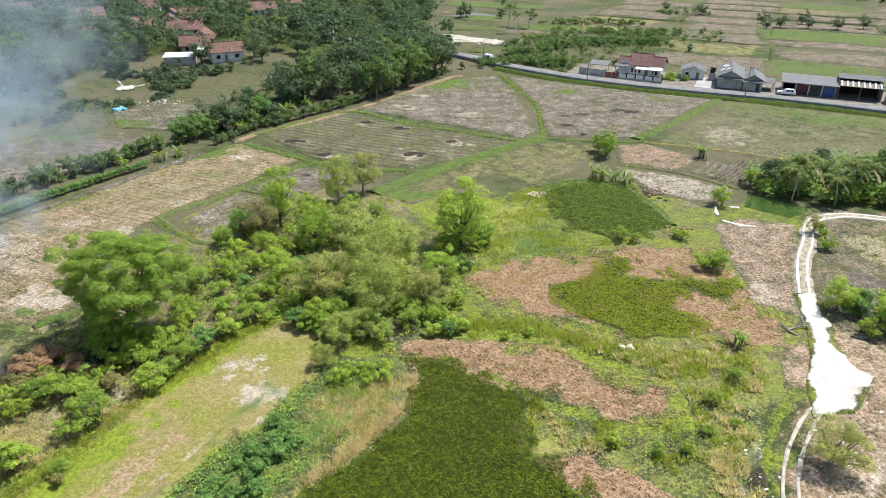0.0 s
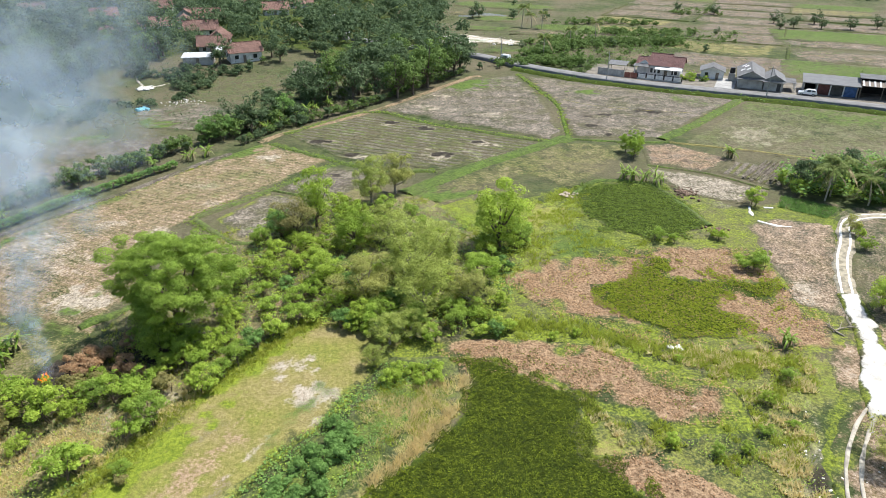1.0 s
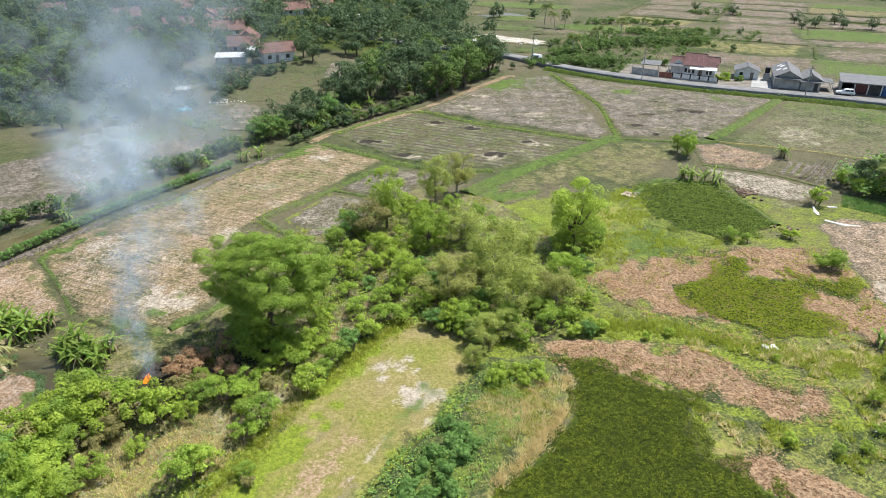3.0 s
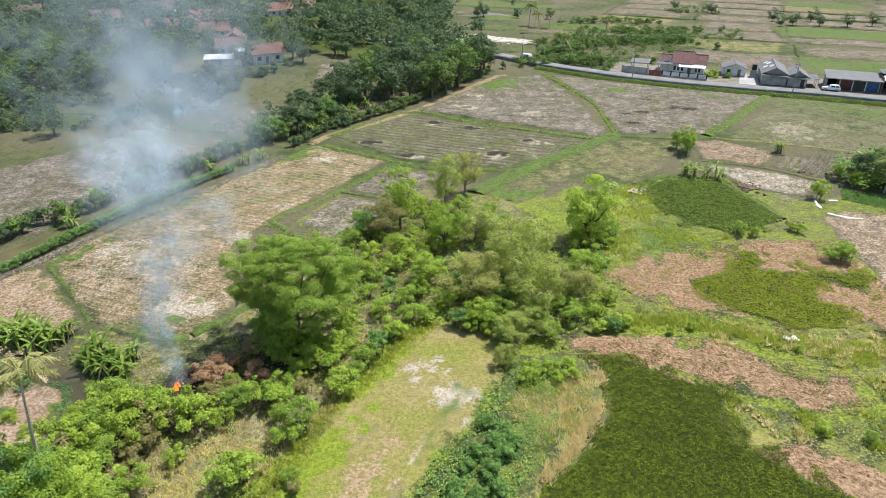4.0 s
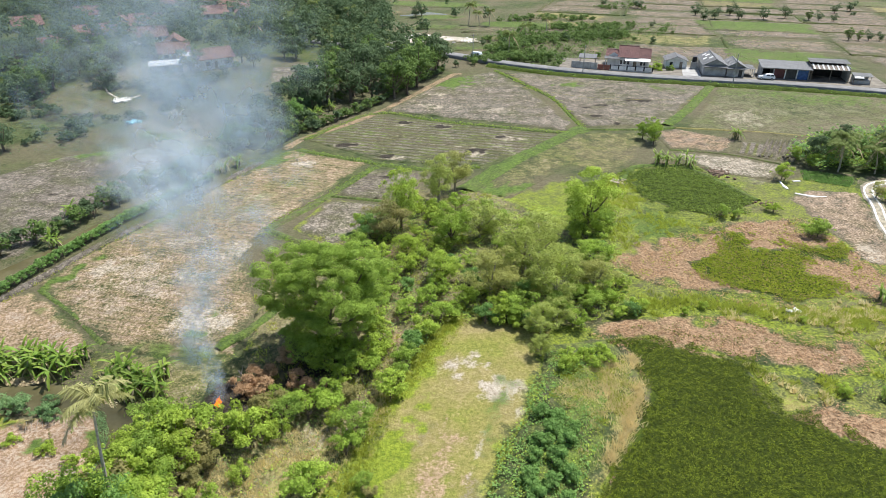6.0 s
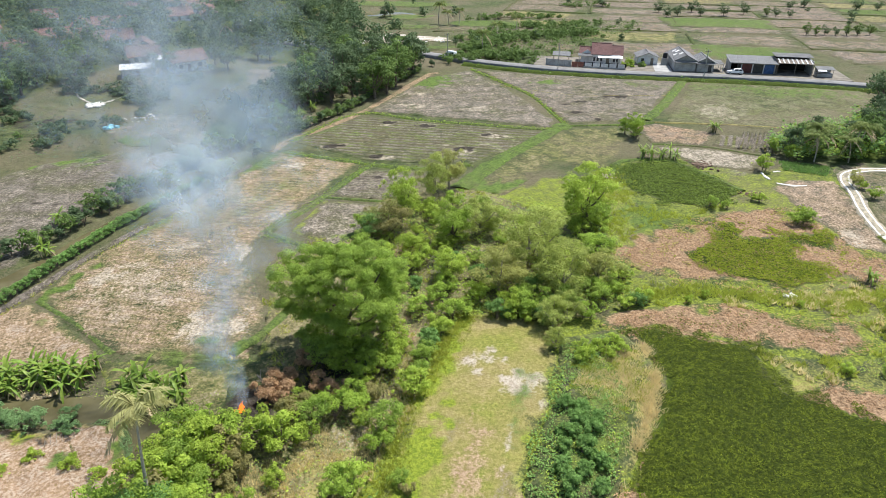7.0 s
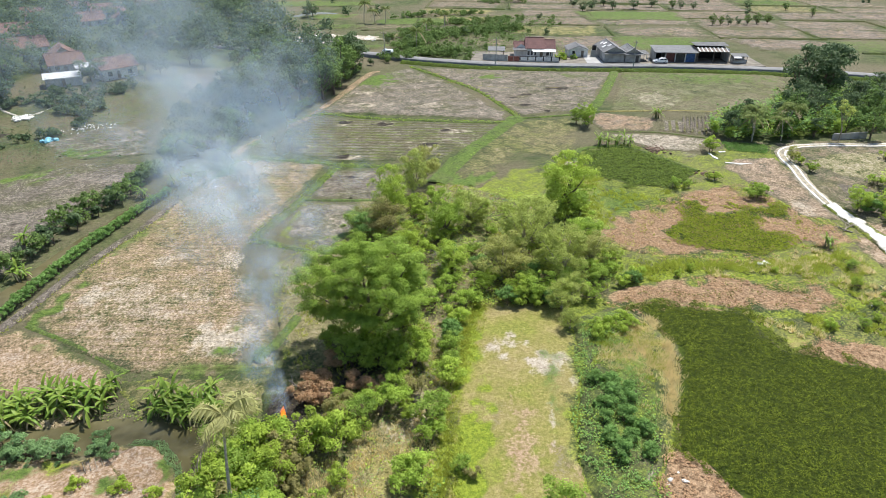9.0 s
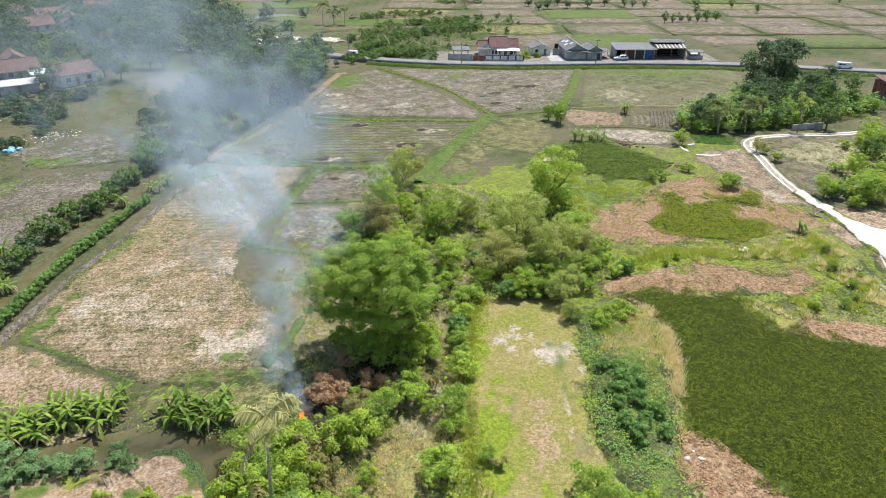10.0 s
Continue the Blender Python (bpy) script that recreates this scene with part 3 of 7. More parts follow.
POND = [(-3.6, 61.6), (0.8, 61.2), (5.5, 57.6), (9.6, 55.6), (9.4, 53.4), (8.5, 50.3), (8.3, 47.2), (9.8, 45.6), (12.4, 42.6), (16.4, 39.4), (20, 33), (22, 18), (-13.5, 18), (-13.8, 28), (-13.5, 32), (-14, 36.3), (-15, 38.4), (-12, 42), (-8.4, 46.3), (-4.7, 51), (-3.4, 54.2), (-2.5, 58)]
plot("pond_bed", POND, "pond bed closed over with green weed", "pond", step=0.7, bumpy=0.004, lift=0.075, weed=1.0)
MARSH_GREEN = [(14.6, 78.2), (22, 80.4), (24.6, 86), (28.8, 85.6), (27, 80.6), (32.6, 80), (42, 79.4), (38.5, 73), (34.5, 76), (32, 75.6), (31.4, 73.2), (34, 69), (30.3, 66.2), (22.5, 66), (18, 70.8), (14.6, 75.3)]
plot("pond_bed", MARSH_GREEN, "damp marsh bed with green weed", "marsh", step=0.7, bumpy=0.004, lift=0.075, weed=0.85)
SMALL_POND = [(20, 111.5), (24.3, 115.5), (32.6, 114.5), (36.4, 106.5), (38.2, 97.5), (34.5, 93), (28, 91), (22, 94), (18.5, 99), (18.6, 106)]
plot("pond_bed", SMALL_POND, "small pond bed closed over with green weed", "pond", step=0.8, bumpy=0.004, lift=0.075, weed=1.0)

# ploughed fields
# pale cover: real straw patches, raised further to paint in stronger sun
plot("field", [(-77, 86), (-71, 97), (-64, 107.5), (-54, 124), (-45, 138), (-28, 127), (-38, 112), (-46, 99), (-50, 90), (-47, 76), (-49, 66), (-57, 66), (-65, 71.5), (-71, 78)],
     "harvested field with straw rows and pale patches", step=0.6, soil=0.53, clay=0.46, pale=0.22, straw=0.56, rows=(-22, 1.25, 0.7),
     spots=[("pale", -62, 84, 9, 0.44, 1.2, 40), ("clay", -60, 80, 9, 0.5, 1.3, 30), ("pale", -53.4, 74.0, 3.7, 0.95, 1.0, 0), ("bund", -53.8, 71.6, 1.2, 0.8, 1.5, 20), ("bund", -52.2, 75.2, 0.8, 0.7, 1.5, 60), ("pale", -69, 88, 2.2, 0.6, 1.6, 40), ("pale", -60, 95, 2.6, 0.5, 1.6, 10), ("pale", -51, 92, 2.5, 0.5, 1.5, 10),
            ("pale", -42, 127.5, 3.0, 0.7, 1.4, 10), ("pale", -50, 112, 2.4, 0.5, 1.8, -20), ("pale", -46, 104, 2.2, 0.5, 1.2, 0), ("bund", -74, 87, 1.1, 0.9, 8, 56), ("bund", -64, 105, 1.5, 0.6, 8, 56), ("bund", -55, 68.5, 2.2, 0.6, 3.2, -15), ("bund", -50, 70, 1.6, 0.9, 2.2, 40), ("bund", -46, 116, 7, 0.42, 1.8, 50), ("bund", -50, 130, 4, 0.75, 3, 52), ("bund", -58, 108, 5, 0.34, 2, 50)])
plot("field", [(-78.5, 84.5), (-76, 84), (-70, 77), (-65, 70.5), (-65, 68), (-72, 69), (-80, 72), (-92, 84)], "bare sandy field corner by the banana row", step=0.8, clay=0.62, soil=0.4, straw=0.4, pale=0.3, mown=0.3, spots=[("bund", -74, 79, 1.0, 0.6, 3, -40)])
plot("field", [(-36.5, 111), (-28, 123.5), (-18, 119.5), (-24, 106)], "small bare field beside a grassy bund", step=0.8, soil=0.95, pale=0.25, rows=(-20, 1.2, 0.35), spots=[("dark", -26, 118, 0.6, 0.8, 3, -20)])
plot("field", [(-43, 98), (-37, 109), (-25, 104), (-30, 96), (-37, 90)], "small straw-covered field beside the trees", step=0.8, soil=0.7, pale=0.35, spots=[("bund", -28, 102, 2, 0.9, 1.4, 0), ("bund", -34, 93, 2, 0.8, 1.4, 0)])
plot("field", [(-41, 143.5), (-24, 162), (18, 138), (-6, 121.5), (-26, 127)], "green and brown field in low rows", step=0.6, soil=0.62, bund=0.26, rows=(-24, 1.9, 0.95),
     spots=[("pale", -33, 138.5, 2.4, 0.85, 1.2, 0), ("dark", -33, 138.3, 1.49, 1.1, 1.5, 0), ("pale", -24, 129.5, 2.2, 0.85, 1.2, 0), ("dark", -24.5, 129.8, 1.35, 1.1, 1.5, 0), ("pale", -7, 130.5, 2.9, 0.85, 1.4, -20), ("dark", -6.5, 131, 1.89, 1.1, 1.6, -20),
            ("pale", 3, 138.5, 2.2, 0.8, 1.5, -20), ("dark", 2.5, 139, 1.15, 1.1, 1.5, -20), ("pale", -18, 153.5, 1.8, 0.8, 1.5, 0), ("dark", -18, 153.5, 1.22, 1.1, 2, -20), ("pale", -10, 149.5, 1.9, 0.8, 1.5, 0), ("dark", -10, 149.5, 1.35, 1.1, 1.6, -20), ("pale", 2, 131, 4, 0.3, 3, -30), ("bund", -32, 150, 4, 0.5, 2, -30)])
plot("field", [(-22, 165), (1, 199), (17, 207), (21, 185), (22, 168), (22.5, 148), (19, 141), (8, 148)], "dry fallow field with pale stubble", step=1.0, soil=0.66, pale=0.26, clay=0.2,
     spots=[("bund", 0, 196, 8, 0.85, 1.6, 50), ("pale", -8, 168, 3, 0.6, 2, -20), ("pale", 8, 160, 3, 0.55, 2, -20), ("pale", -6, 180, 2, 0.6, 2, 0), ("dark", 0, 160, 0.3, 0.9, 30, -22)])
plot("field", [(20, 206), (76, 179), (44, 143), (24, 143), (25, 170)], "dry fallow field with pale stubble", step=1.0, soil=0.68, pale=0.26, clay=0.2,
     spots=[("bund", 35, 186, 3, 0.8, 1.6, 0), ("bund", 62, 176, 4, 0.5, 2, -25), ("dark", 42, 174, 0.3, 0.9, 40, -26), ("dark", 36, 162, 1.4, 1, 1.6, 0), ("dark", 30, 152, 1.3, 1, 1.5, 0), ("dark", 47, 165.5, 1.6, 1, 2.4, -15), ("dark", 31, 160, 1.0, 1, 1.5, 0), ("dark", 33, 145.5, 0.9, 1, 2, 0), ("straw", 30, 193, 6, 0.7, 3, -26)])
plot("field", [(78, 177), (121, 157), (113, 140), (92, 128), (70, 128), (48, 140)], "grassy fallow field below the road", step=1.1, soil=0.45, pale=0.1, mown=0.2, bund=0.3,
     spots=[("bund", 100, 160, 8, 0.6, 3, -25), ("pale", 66, 145, 6, 0.5, 1.6, 40), ("bund", 78, 168, 4, 0.5, 2, -20), ("dark", 62, 133.5, 0.35, 0.8, 18, -26)])
plot("field", [(38, 137.5), (45, 139.5), (55, 129), (47, 121), (36, 126)], "reddish ploughed plot", step=0.9, soil=0.8, clay=0.5, spots=[("dark", 42, 132, 0.7, 0.6, 3, -10), ("dark", 45, 127, 0.6, 0.6, 3, -10)])
plot("field", [(48, 121), (54.5, 128), (66, 123), (58, 112)], "plot with raised vegetable beds", step=0.8, soil=0.8, pale=0.2, rows=(52, 1.6, 1.0))
plot("field", [(34, 124), (46, 119.5), (55, 111.5), (47, 105), (38, 110)], "pale bare plot behind the banana plants", step=0.9, soil=0.6, pale=0.5)
for k in range(8):
    ridge("raised_bed", [(52.4 + 0.9 * k, 117.6 - 0.28 * k), (56.9 + 0.94 * k, 122.6 - 0.28 * k), (61.4 + 0.9 * k, 127.8 - 0.28 * k)], 0.55, 0.34, "low raised earth bed with thin dry weeds", "raised bed", "soil", 0.75, 0.7, k)
plot("garden_plot", [(55.4, 108.8), (58.6, 108.4), (64.6, 103.2), (60.6, 99.2), (58.6, 99.4), (52.8, 104)], "small green vegetable garden in rows", "garden", step=0.7, bund=0.5, soil=0.4)
plot("field", [(21.5, 140), (36, 138), (25, 118), (18, 112), (11, 119), (-5, 104), (-11, 108), (5, 126)], "olive-green grazed field", step=0.9, straw=0.2, mown=0.22, soil=0.3, soft=2,
     spots=[("bund", -5, 108, 4, 0.8, 1.5, 45), ("straw", -8, 102, 5, 0.7, 1.4, 30)])
# land beyond the canal
plot("field", [(-96, 88), (-82, 94), (-77, 108), (-66, 124), (-60, 140), (-74, 146), (-92, 140), (-108, 120)], "bare pinkish field beyond the canal", step=1.2, soil=0.72, pale=0.22, spots=[("dark", -84, 118, 0.4, 0.8, 18, -20), ("bund", -88, 142, 5, 0.9, 2, -5)])
plot("field", [(-76, 148), (-60, 146), (-58, 166), (-72, 172), (-84, 162)], "pale bare yard below the village", step=1.2, soil=0.6, pale=0.28, spots=[("bund", -78, 152, 4, 1, 2, -20)])
plot("field", [(-120, 168), (-92, 158), (-86, 176), (-104, 190), (-126, 186)], "burnt stubble and reddish grass", step=1.4, bund=0.25, soil=0.35, weed=0.3, spots=[("dark", -98, 172, 4, 0.8, 2, -10)])
plot("field", [(-70, 172), (-40, 176), (-44, 200), (-70, 200), (-88, 190)], "olive field below the village", step=1.4, bund=0.3, soil=0.25, weed=0.28)
plot("field", [(-54, 196), (-38, 200), (-36, 214), (-52, 216)], "bare swept yard by a small shed", "yard", step=1.4, soil=0.9, pale=0.3)

# dark weed cover also paints the shade in gaps between the trees
plot("wood_floor", [(-270, 150), (-128, 158), (-113, 173), (-104, 200), (-93, 217), (-78, 243), (-52, 228), (-46, 220), (-30, 222), (-14, 212), (8, 236), (-8, 300), (-2, 340), (-10, 440), (-270, 440)],
     "shady weed-grown ground between the village trees", "wood floor", step=4.0, ragged=2.5, soft=4, weed=0.62)
plot("wood_floor", [(58, 112), (66, 122), (84, 124), (104, 140), (124, 136), (132, 116), (112, 100), (88, 102), (72, 104)], "shady weed-grown ground under the grove", "wood floor", step=2.0, ragged=2, soft=3, weed=0.85)
# far fields beyond the road
rnd = random.Random(4)
FAR = ["soil", "straw", "bund"]


def far_field(x, y, w, d, turn, cover, amount, pale=0.0):
    a = radians(turn)
    ux, uy = math.cos(a), math.sin(a)
    pts = [(x + ux * p * w - uy * q * d + rnd.uniform(-3.5, 3.5), y + uy * p * w + ux * q * d + rnd.uniform(-3.5, 3.5)) for p, q in ((-0.5, -0.5), (0, -0.5), (0.5, -0.5), (0.5, 0.5), (0, 0.5), (-0.5, 0.5))]
    words = {"soil": "distant dry brown field", "straw": "distant straw-coloured field", "bund": "distant bright green field"}
    plot("field", pts, words[cover] + " beyond the road", step=3.0, soft=4, ragged=3.0, bumpy=0.1, **{cover: amount, "pale": pale, "clay": 0.34 if cover == "soil" else 0.1})


for i in range(9):
    for j in range(8):
        u, w = i * 42 - 20, j * 27 + 22
        fx, fy = 60 + u * 0.894 + w * 0.447, 222 - u * 0.447 + w * 0.894
        if fy > 455 or (fx < 60 and fy < 300) or fx > 330:
            continue
        k = rnd.choices(FAR, (0.78, 0.1, 0.12))[0]
        far_field(fx + rnd.uniform(-3, 3), fy, 43 + rnd.uniform(-4, 2), 28 + rnd.uniform(-3, 1), -26.5 + rnd.uniform(-3, 3), k, rnd.uniform(0.62, 0.9) * (0.66 if k != "soil" else 1), rnd.uniform(0.02, 0.2))
        u0, w0 = u - 21 + rnd.uniform(-2, 2), w - 13.5 + rnd.uniform(-2, 2)
        for du, dw in ((42, 0), (0, 27)):
            if rnd.random() < 0.5:
                ridge("bund", [(60 + (u0 + k_ * du) * 0.894 + (w0 + k_ * dw) * 0.447, 222 - (u0 + k_ * du) * 0.447 + (w0 + k_ * dw) * 0.894) for k_ in (0, 0.5, 1)], 1.3, 0.5, "dark weedy bund between far fields", cover="weed", amount=0.45, step=4.0)
for fx, fy, w, d, k in ((20, 330, 26, 18, "bund"), (-2, 352, 30, 14, "straw"), (50, 300, 40, 22, "bund"), (40, 262, 34, 14, "straw"), (30, 380, 60, 20, "bund"), (24, 415, 60, 20, "soil"), (44, 286, 44, 16, "soil"), (78, 312, 40, 18, "soil"), (66, 236, 30, 14, "soil"), (16, 300, 30, 16, "bund"), (20, 244, 26, 12, "bund")):
    far_field(fx, fy, w, d, -20, k, 0.6 if k == "bund" else 0.42, 0.05)

far_field(158, 282, 52, 34, -24, "bund", 0.62, 0.02)
plot("burnt_patch", [(130, 277), (136, 271), (143, 268), (147, 274), (144, 283), (134, 284)], "dark burnt stubble patch in a far field", "burnt ground", step=1.5, dark=0.75, soil=0.6, ragged=3, soft=3)
plot("quarry_floor", [(-10, 262), (-2, 258), (12, 262), (26, 258), (28, 268), (14, 276), (4, 284), (-8, 280)], "bare white gravel ground beyond the road", "gravel ground", step=2.0, ragged=2.5, soft=2.5, pale=0.95, chalk=0.42,
     spots=[("bund", 8, 268, 3, 0.9, 2, 0)])
# bunds and banks
for pts, w, h, words in (
        ([(23, 143), (9, 130.5), (-3, 119.5), (-12, 109)], 4.4, 0.5, "broad bright green grass bund"),
        ([(77, 179), (60, 159), (44, 142)], 3.0, 0.5, "bright green grass bund running to the road"),
        ([(-43, 137), (-27, 126), (-17, 121), (-7, 121)], 1.8, 0.4, "green grass bund between fields"),
        ([(-27, 125), (-37, 110.5), (-47, 98)], 2.0, 0.4, "green grass bund between fields"),
        ([(-47, 98), (-38, 89.5), (-32, 90)], 1.4, 0.35, "green grass bund between fields"),
        ([(-37, 110.5), (-25, 105.5)], 0.9, 0.3, "low green grass bund"),
        ([(-42, 144), (-24, 163), (-8, 153), (19, 139.5), (23, 143)], 1.4, 0.35, "long green grass bund between fields"),
        ([(18, 208), (22, 188), (25, 170), (24, 155), (23, 143)], 1.0, 0.3, "curving green grass bund"),
        ([(23, 142), (36, 140), (45, 140)], 1.0, 0.3, "low green grass bund"),
        ([(45, 140), (62, 134), (76, 127)], 0.8, 0.3, "low bund with dry grass"),
        ([(19, 186), (36, 170), (62, 163)], 0.5, 0.2, "low dry bund across a field"),
        ([(-76, 84.5), (-70, 78), (-64.5, 71)], 0.8, 0.08, "low green footpath bund"),
        ([(-50.9, 67.6), (-49.1, 69.5), (-46.8, 71.9), (-44.7, 75.0)], 1.6, 0.5, "bright grass bank beside the shade tree"),
        ([(38, 96), (36, 106), (33, 114), (24, 116), (18, 109)], 1.6, 0.5, "green bank round the small pond"),
        ([(55, 112), (47, 120), (36, 125)], 0.7, 0.25, "low bund between bare plots")):
    ridge("bund", pts, w * 0.8, h * 0.65, words, cover="straw" if "dry" in words else "bund", amount=0.52 if "between" in words else 0.62)
ridge("canal_bank", [(-82, 80), (-76.5, 88), (-70, 98.5), (-62, 110), (-54, 124.5), (-50, 130)], 1.3, 0.4, "bare sandy canal bank path", "bank", "soil", 0.9)
ridge("canal_bank", [(-46, 138), (-41, 146), (-23, 165), (1, 201), (6, 206)], 1.7, 0.12, "bare earth path along the hedge", "bank", "clay", 0.52)

# water
WATER = Nodes("muddy_water", 0.25, 0.12)
WATER.colour(WATER.mix(WATER.span(WATER.noise(0.3, 3), 0.35, 0.65), (0.085, 0.074, 0.032), (0.125, 0.11, 0.055)))
WATER.bump(WATER.noise(2.5, 3), 0.02, 0.4)
WATER = WATER.mat


def pool(name, corners, label, z=0.05):
    q, _ = line_points(corners + corners[:1], 1.2)
    bm = bmesh.new()
    bm.faces.new([bm.verts.new((x, y, z + float(land(x, y)))) for x, y in q[:-1]])
    bmesh.ops.triangulate(bm, faces=bm.faces)
    return tagged(part(name, bm, WATER, None), label, "water", kind="structure")


pool("pond_water", [(-92, 74), (-84, 69.5), (-76, 66), (-70, 64), (-65, 63), (-60.5, 60.5), (-56.5, 57), (-56.5, 51), (-58.5, 47.5), (-60, 50), (-61, 54), (-65, 57.5), (-68, 58.5), (-74, 61.5), (-82, 64), (-92, 67)], "still muddy olive pond water", 0.25)
pool("canal_water", [(-87, 86), (-80, 94.5), (-74.5, 104), (-69, 112), (-61.5, 122.5), (-59.8, 121.2), (-67, 110), (-72.6, 102), (-78, 92.5), (-85, 83)], "narrow muddy canal water beside a hedge")
pool("far_water", [(2, 338), (4, 352), (16, 352), (26, 342), (22, 334)], "flooded rice field far off")
plot("fire_site", [(-52, 55), (-46, 55), (-45, 61), (-51, 62)], "scorched black earth round the fire", "burnt ground", dark=1.0, step=0.6)
plot("mound", [(-72, 60), (-67.5, 58.8), (-64.6, 59), (-61.6, 57.4), (-59.8, 53.5), (-60, 44), (-70, 44), (-92, 50), (-92, 64), (-80, 62.6)], "bare earth bank and mound beside the pond", "bank", clay=0.8, pale=0.36, mown=0.7, step=0.5, bumpy=0.22,
     spots=[("lush", -70, 57.6, 0.9, 0.8, 2.2, -20), ("bund", -66, 53.6, 0.8, 0.8, 1.6, 40), ("lush", -74.6, 55.5, 1.1, 0.7, 1.8, 60), ("bund", -74, 58, 1.2, 0.8, 2, 0), ("bund", -61, 53, 0.9, 0.9, 4, 75), ("dark", -69, 56.8, 0.5, 0.7, 3, -20)])

plot("earth_heap", [(-66.4, 56.2), (-65.2, 58.0), (-63.2, 58.4), (-61.6, 57.4), (-60.6, 55.2), (-60.4, 52.4), (-62, 50.6), (-64.6, 52)], "low heap of bare tan earth with a green rim", "earth heap", clay=0.8, pale=0.36, mown=0.7, step=0.35, bumpy=0.34, ragged=0.5, soft=0.4, spots=[("bund", -63.4, 58.2, 0.6, 1, 2.5, -10), ("bund", -60.9, 55.2, 0.6, 1, 3.5, 75)])

# the metalled road with its verges
ASPHALT = plain("worn_asphalt", (0.2, 0.195, 0.185), 0.9, scale=0.5, vary=0.14, bump=0.01)
CHALK = Nodes("crushed_white_stone", 0.95, 0.15)
CHALK.colour(CHALK.mix(CHALK.span(CHALK.noise(0.8, 5), 0.3, 0.65), (0.62, 0.57, 0.48), (0.86, 0.84, 0.80)))
CHALK.bump(CHALK.noise(7, 4), 0.08)
CHALK = CHALK.mat
TRACK = plain("dusty_track_earth", (0.36, 0.315, 0.225), 0.95, scale=1.5, vary=0.25, bump=0.03)
RUT = plain("pale_track_dirt", (0.44, 0.395, 0.315), 0.95, scale=1.5, vary=0.18, bump=0.03)


def strip(name, pts, width, material, label, category, z=0.12, step=1.5, thick=0.12, wobble=0.0, taper=None):
    """A made surface along a line, with a real thickness."""
    q, way = line_points(pts, step)
    side = np.stack([-way[:, 1], way[:, 0]], 1)
    n = len(q)
    half = np.full(n, width / 2) if taper is None else np.interp(np.linspace(0, 1, n), np.linspace(0, 1, len(taper)), taper) / 2
    rows_ = []
    for k, (u, zz) in enumerate(((-1, z - thick), (-1, z), (-0.35, z + 0.02), (0.35, z + 0.02), (1, z), (1, z - thick))):
        off = half * u * (1 + wobble * vnoise(q[:, 0] + 31 * (u > 0), q[:, 1], 1.9, 2) + 0.6 * wobble * vnoise(q[:, 0], q[:, 1] + 31 * (u > 0), 0.8, 4))
        rows_.append(np.column_stack([q + side * off[:, None], zz + land(q[:, 0], q[:, 1])]))
    v = np.stack(rows_, 1).reshape(-1, 3)
    i = np.arange(n - 1)[:, None] * 6 + np.arange(5)[None]
    f = np.stack([i + 6, i + 7, i + 1, i], -1).reshape(-1, 4)
    return tagged(smooth(raw(name, v, f, material)), label, category, kind="structure")


ROAD = [(190, 110), (158, 132), (126, 158.3), (96, 176), (75, 184.6), (54, 194.2), (38, 204.3), (21, 219), (7, 235), (-10, 247), (-40, 262)]
strip("road", ROAD, 4.8, ASPHALT, "narrow worn grey asphalt road", "road", z=1.0, thick=1.05)
ridge("verge", [(156, 128.5), (124, 154), (94.3, 171.6), (73, 180.3), (51.5, 190.2), (35, 200.6), (17.5, 216)], 3.2, 0.75, "dark green weedy verge below the road", "verge", "weed", 0.95)
# dirt track: two white wheel ruts that meet in a spread of crushed stone
strip("track_bed", [(47.4, 68), (48.8, 73.5), (53.2, 84), (57.5, 91), (60.5, 96.5), (64.5, 99.7), (70, 100.2), (77, 98.2), (86, 94.5), (96, 92)], 2.5, TRACK, "trodden dusty earth between the wheel ruts", "track", 0.15, 0.8, 0.1, 0.25)
for side_ in (-0.66, 0.66):
    pts = [(30, 34), (31.2, 40.5), (32.7, 44), (34.9, 47.5), (38.2, 51.5), (41.5, 54.5)]
    strip("wheel_rut", [(x + side_, y - 0.2 * side_) for x, y in pts], 0.36, RUT, "pale worn wheel rut of crushed stone", "track", 0.2, 0.7, 0.08, 0.35)
    pts = [(47.4, 68), (48.8, 73.5), (53.2, 84), (57.5, 91), (60.5, 96.5), (64.5, 99.7), (70, 100.2), (77, 98.2), (86, 94.5), (96, 92)]
    q, way = line_points(pts, 3.0)
    strip("wheel_rut", [(p[0] - w[1] * side_, p[1] + w[0] * side_) for p, w in zip(q, way)], 0.34, CHALK, "pale worn wheel rut of crushed stone", "track", 0.2, 0.8, 0.08, 0.4)
plot("stone_spread", [(38.6, 51.6), (41, 52.2), (43.6, 52.4), (46, 54.8), (49, 58.4), (47.8, 60.5), (48, 64.5), (49.8, 69), (51.2, 76), (48.2, 76), (46.6, 69.5), (44, 63), (40.6, 57.2)], "bright white crushed stone spread on the track", "track", step=0.35, chalk=1.1, lift=0.1, ragged=0.6, soft=0.8)


# ---- plants ----
PLACED = set()


def put(thing, m, label, category, group=""):
    """The first call places the thing itself, later ones place copies."""
    ob = thing
    if thing.name in PLACED:
        ob = copy_thing(thing, m)
    PLACED.add(thing.name)
    ob.matrix_basis = m
    return tagged(ob, label, category, group)


rp = random.Random(11)


def some(kinds, x, y, size=1.0, label="", category="shrub", group="", tall=1.0):
    k = kinds[rp.randrange(len(kinds))]
    return put(k, at(x, y, rp.uniform(0, 6.28), size * rp.uniform(0.93, 1.07), tall * rp.uniform(0.93, 1.07)), label, category, group)


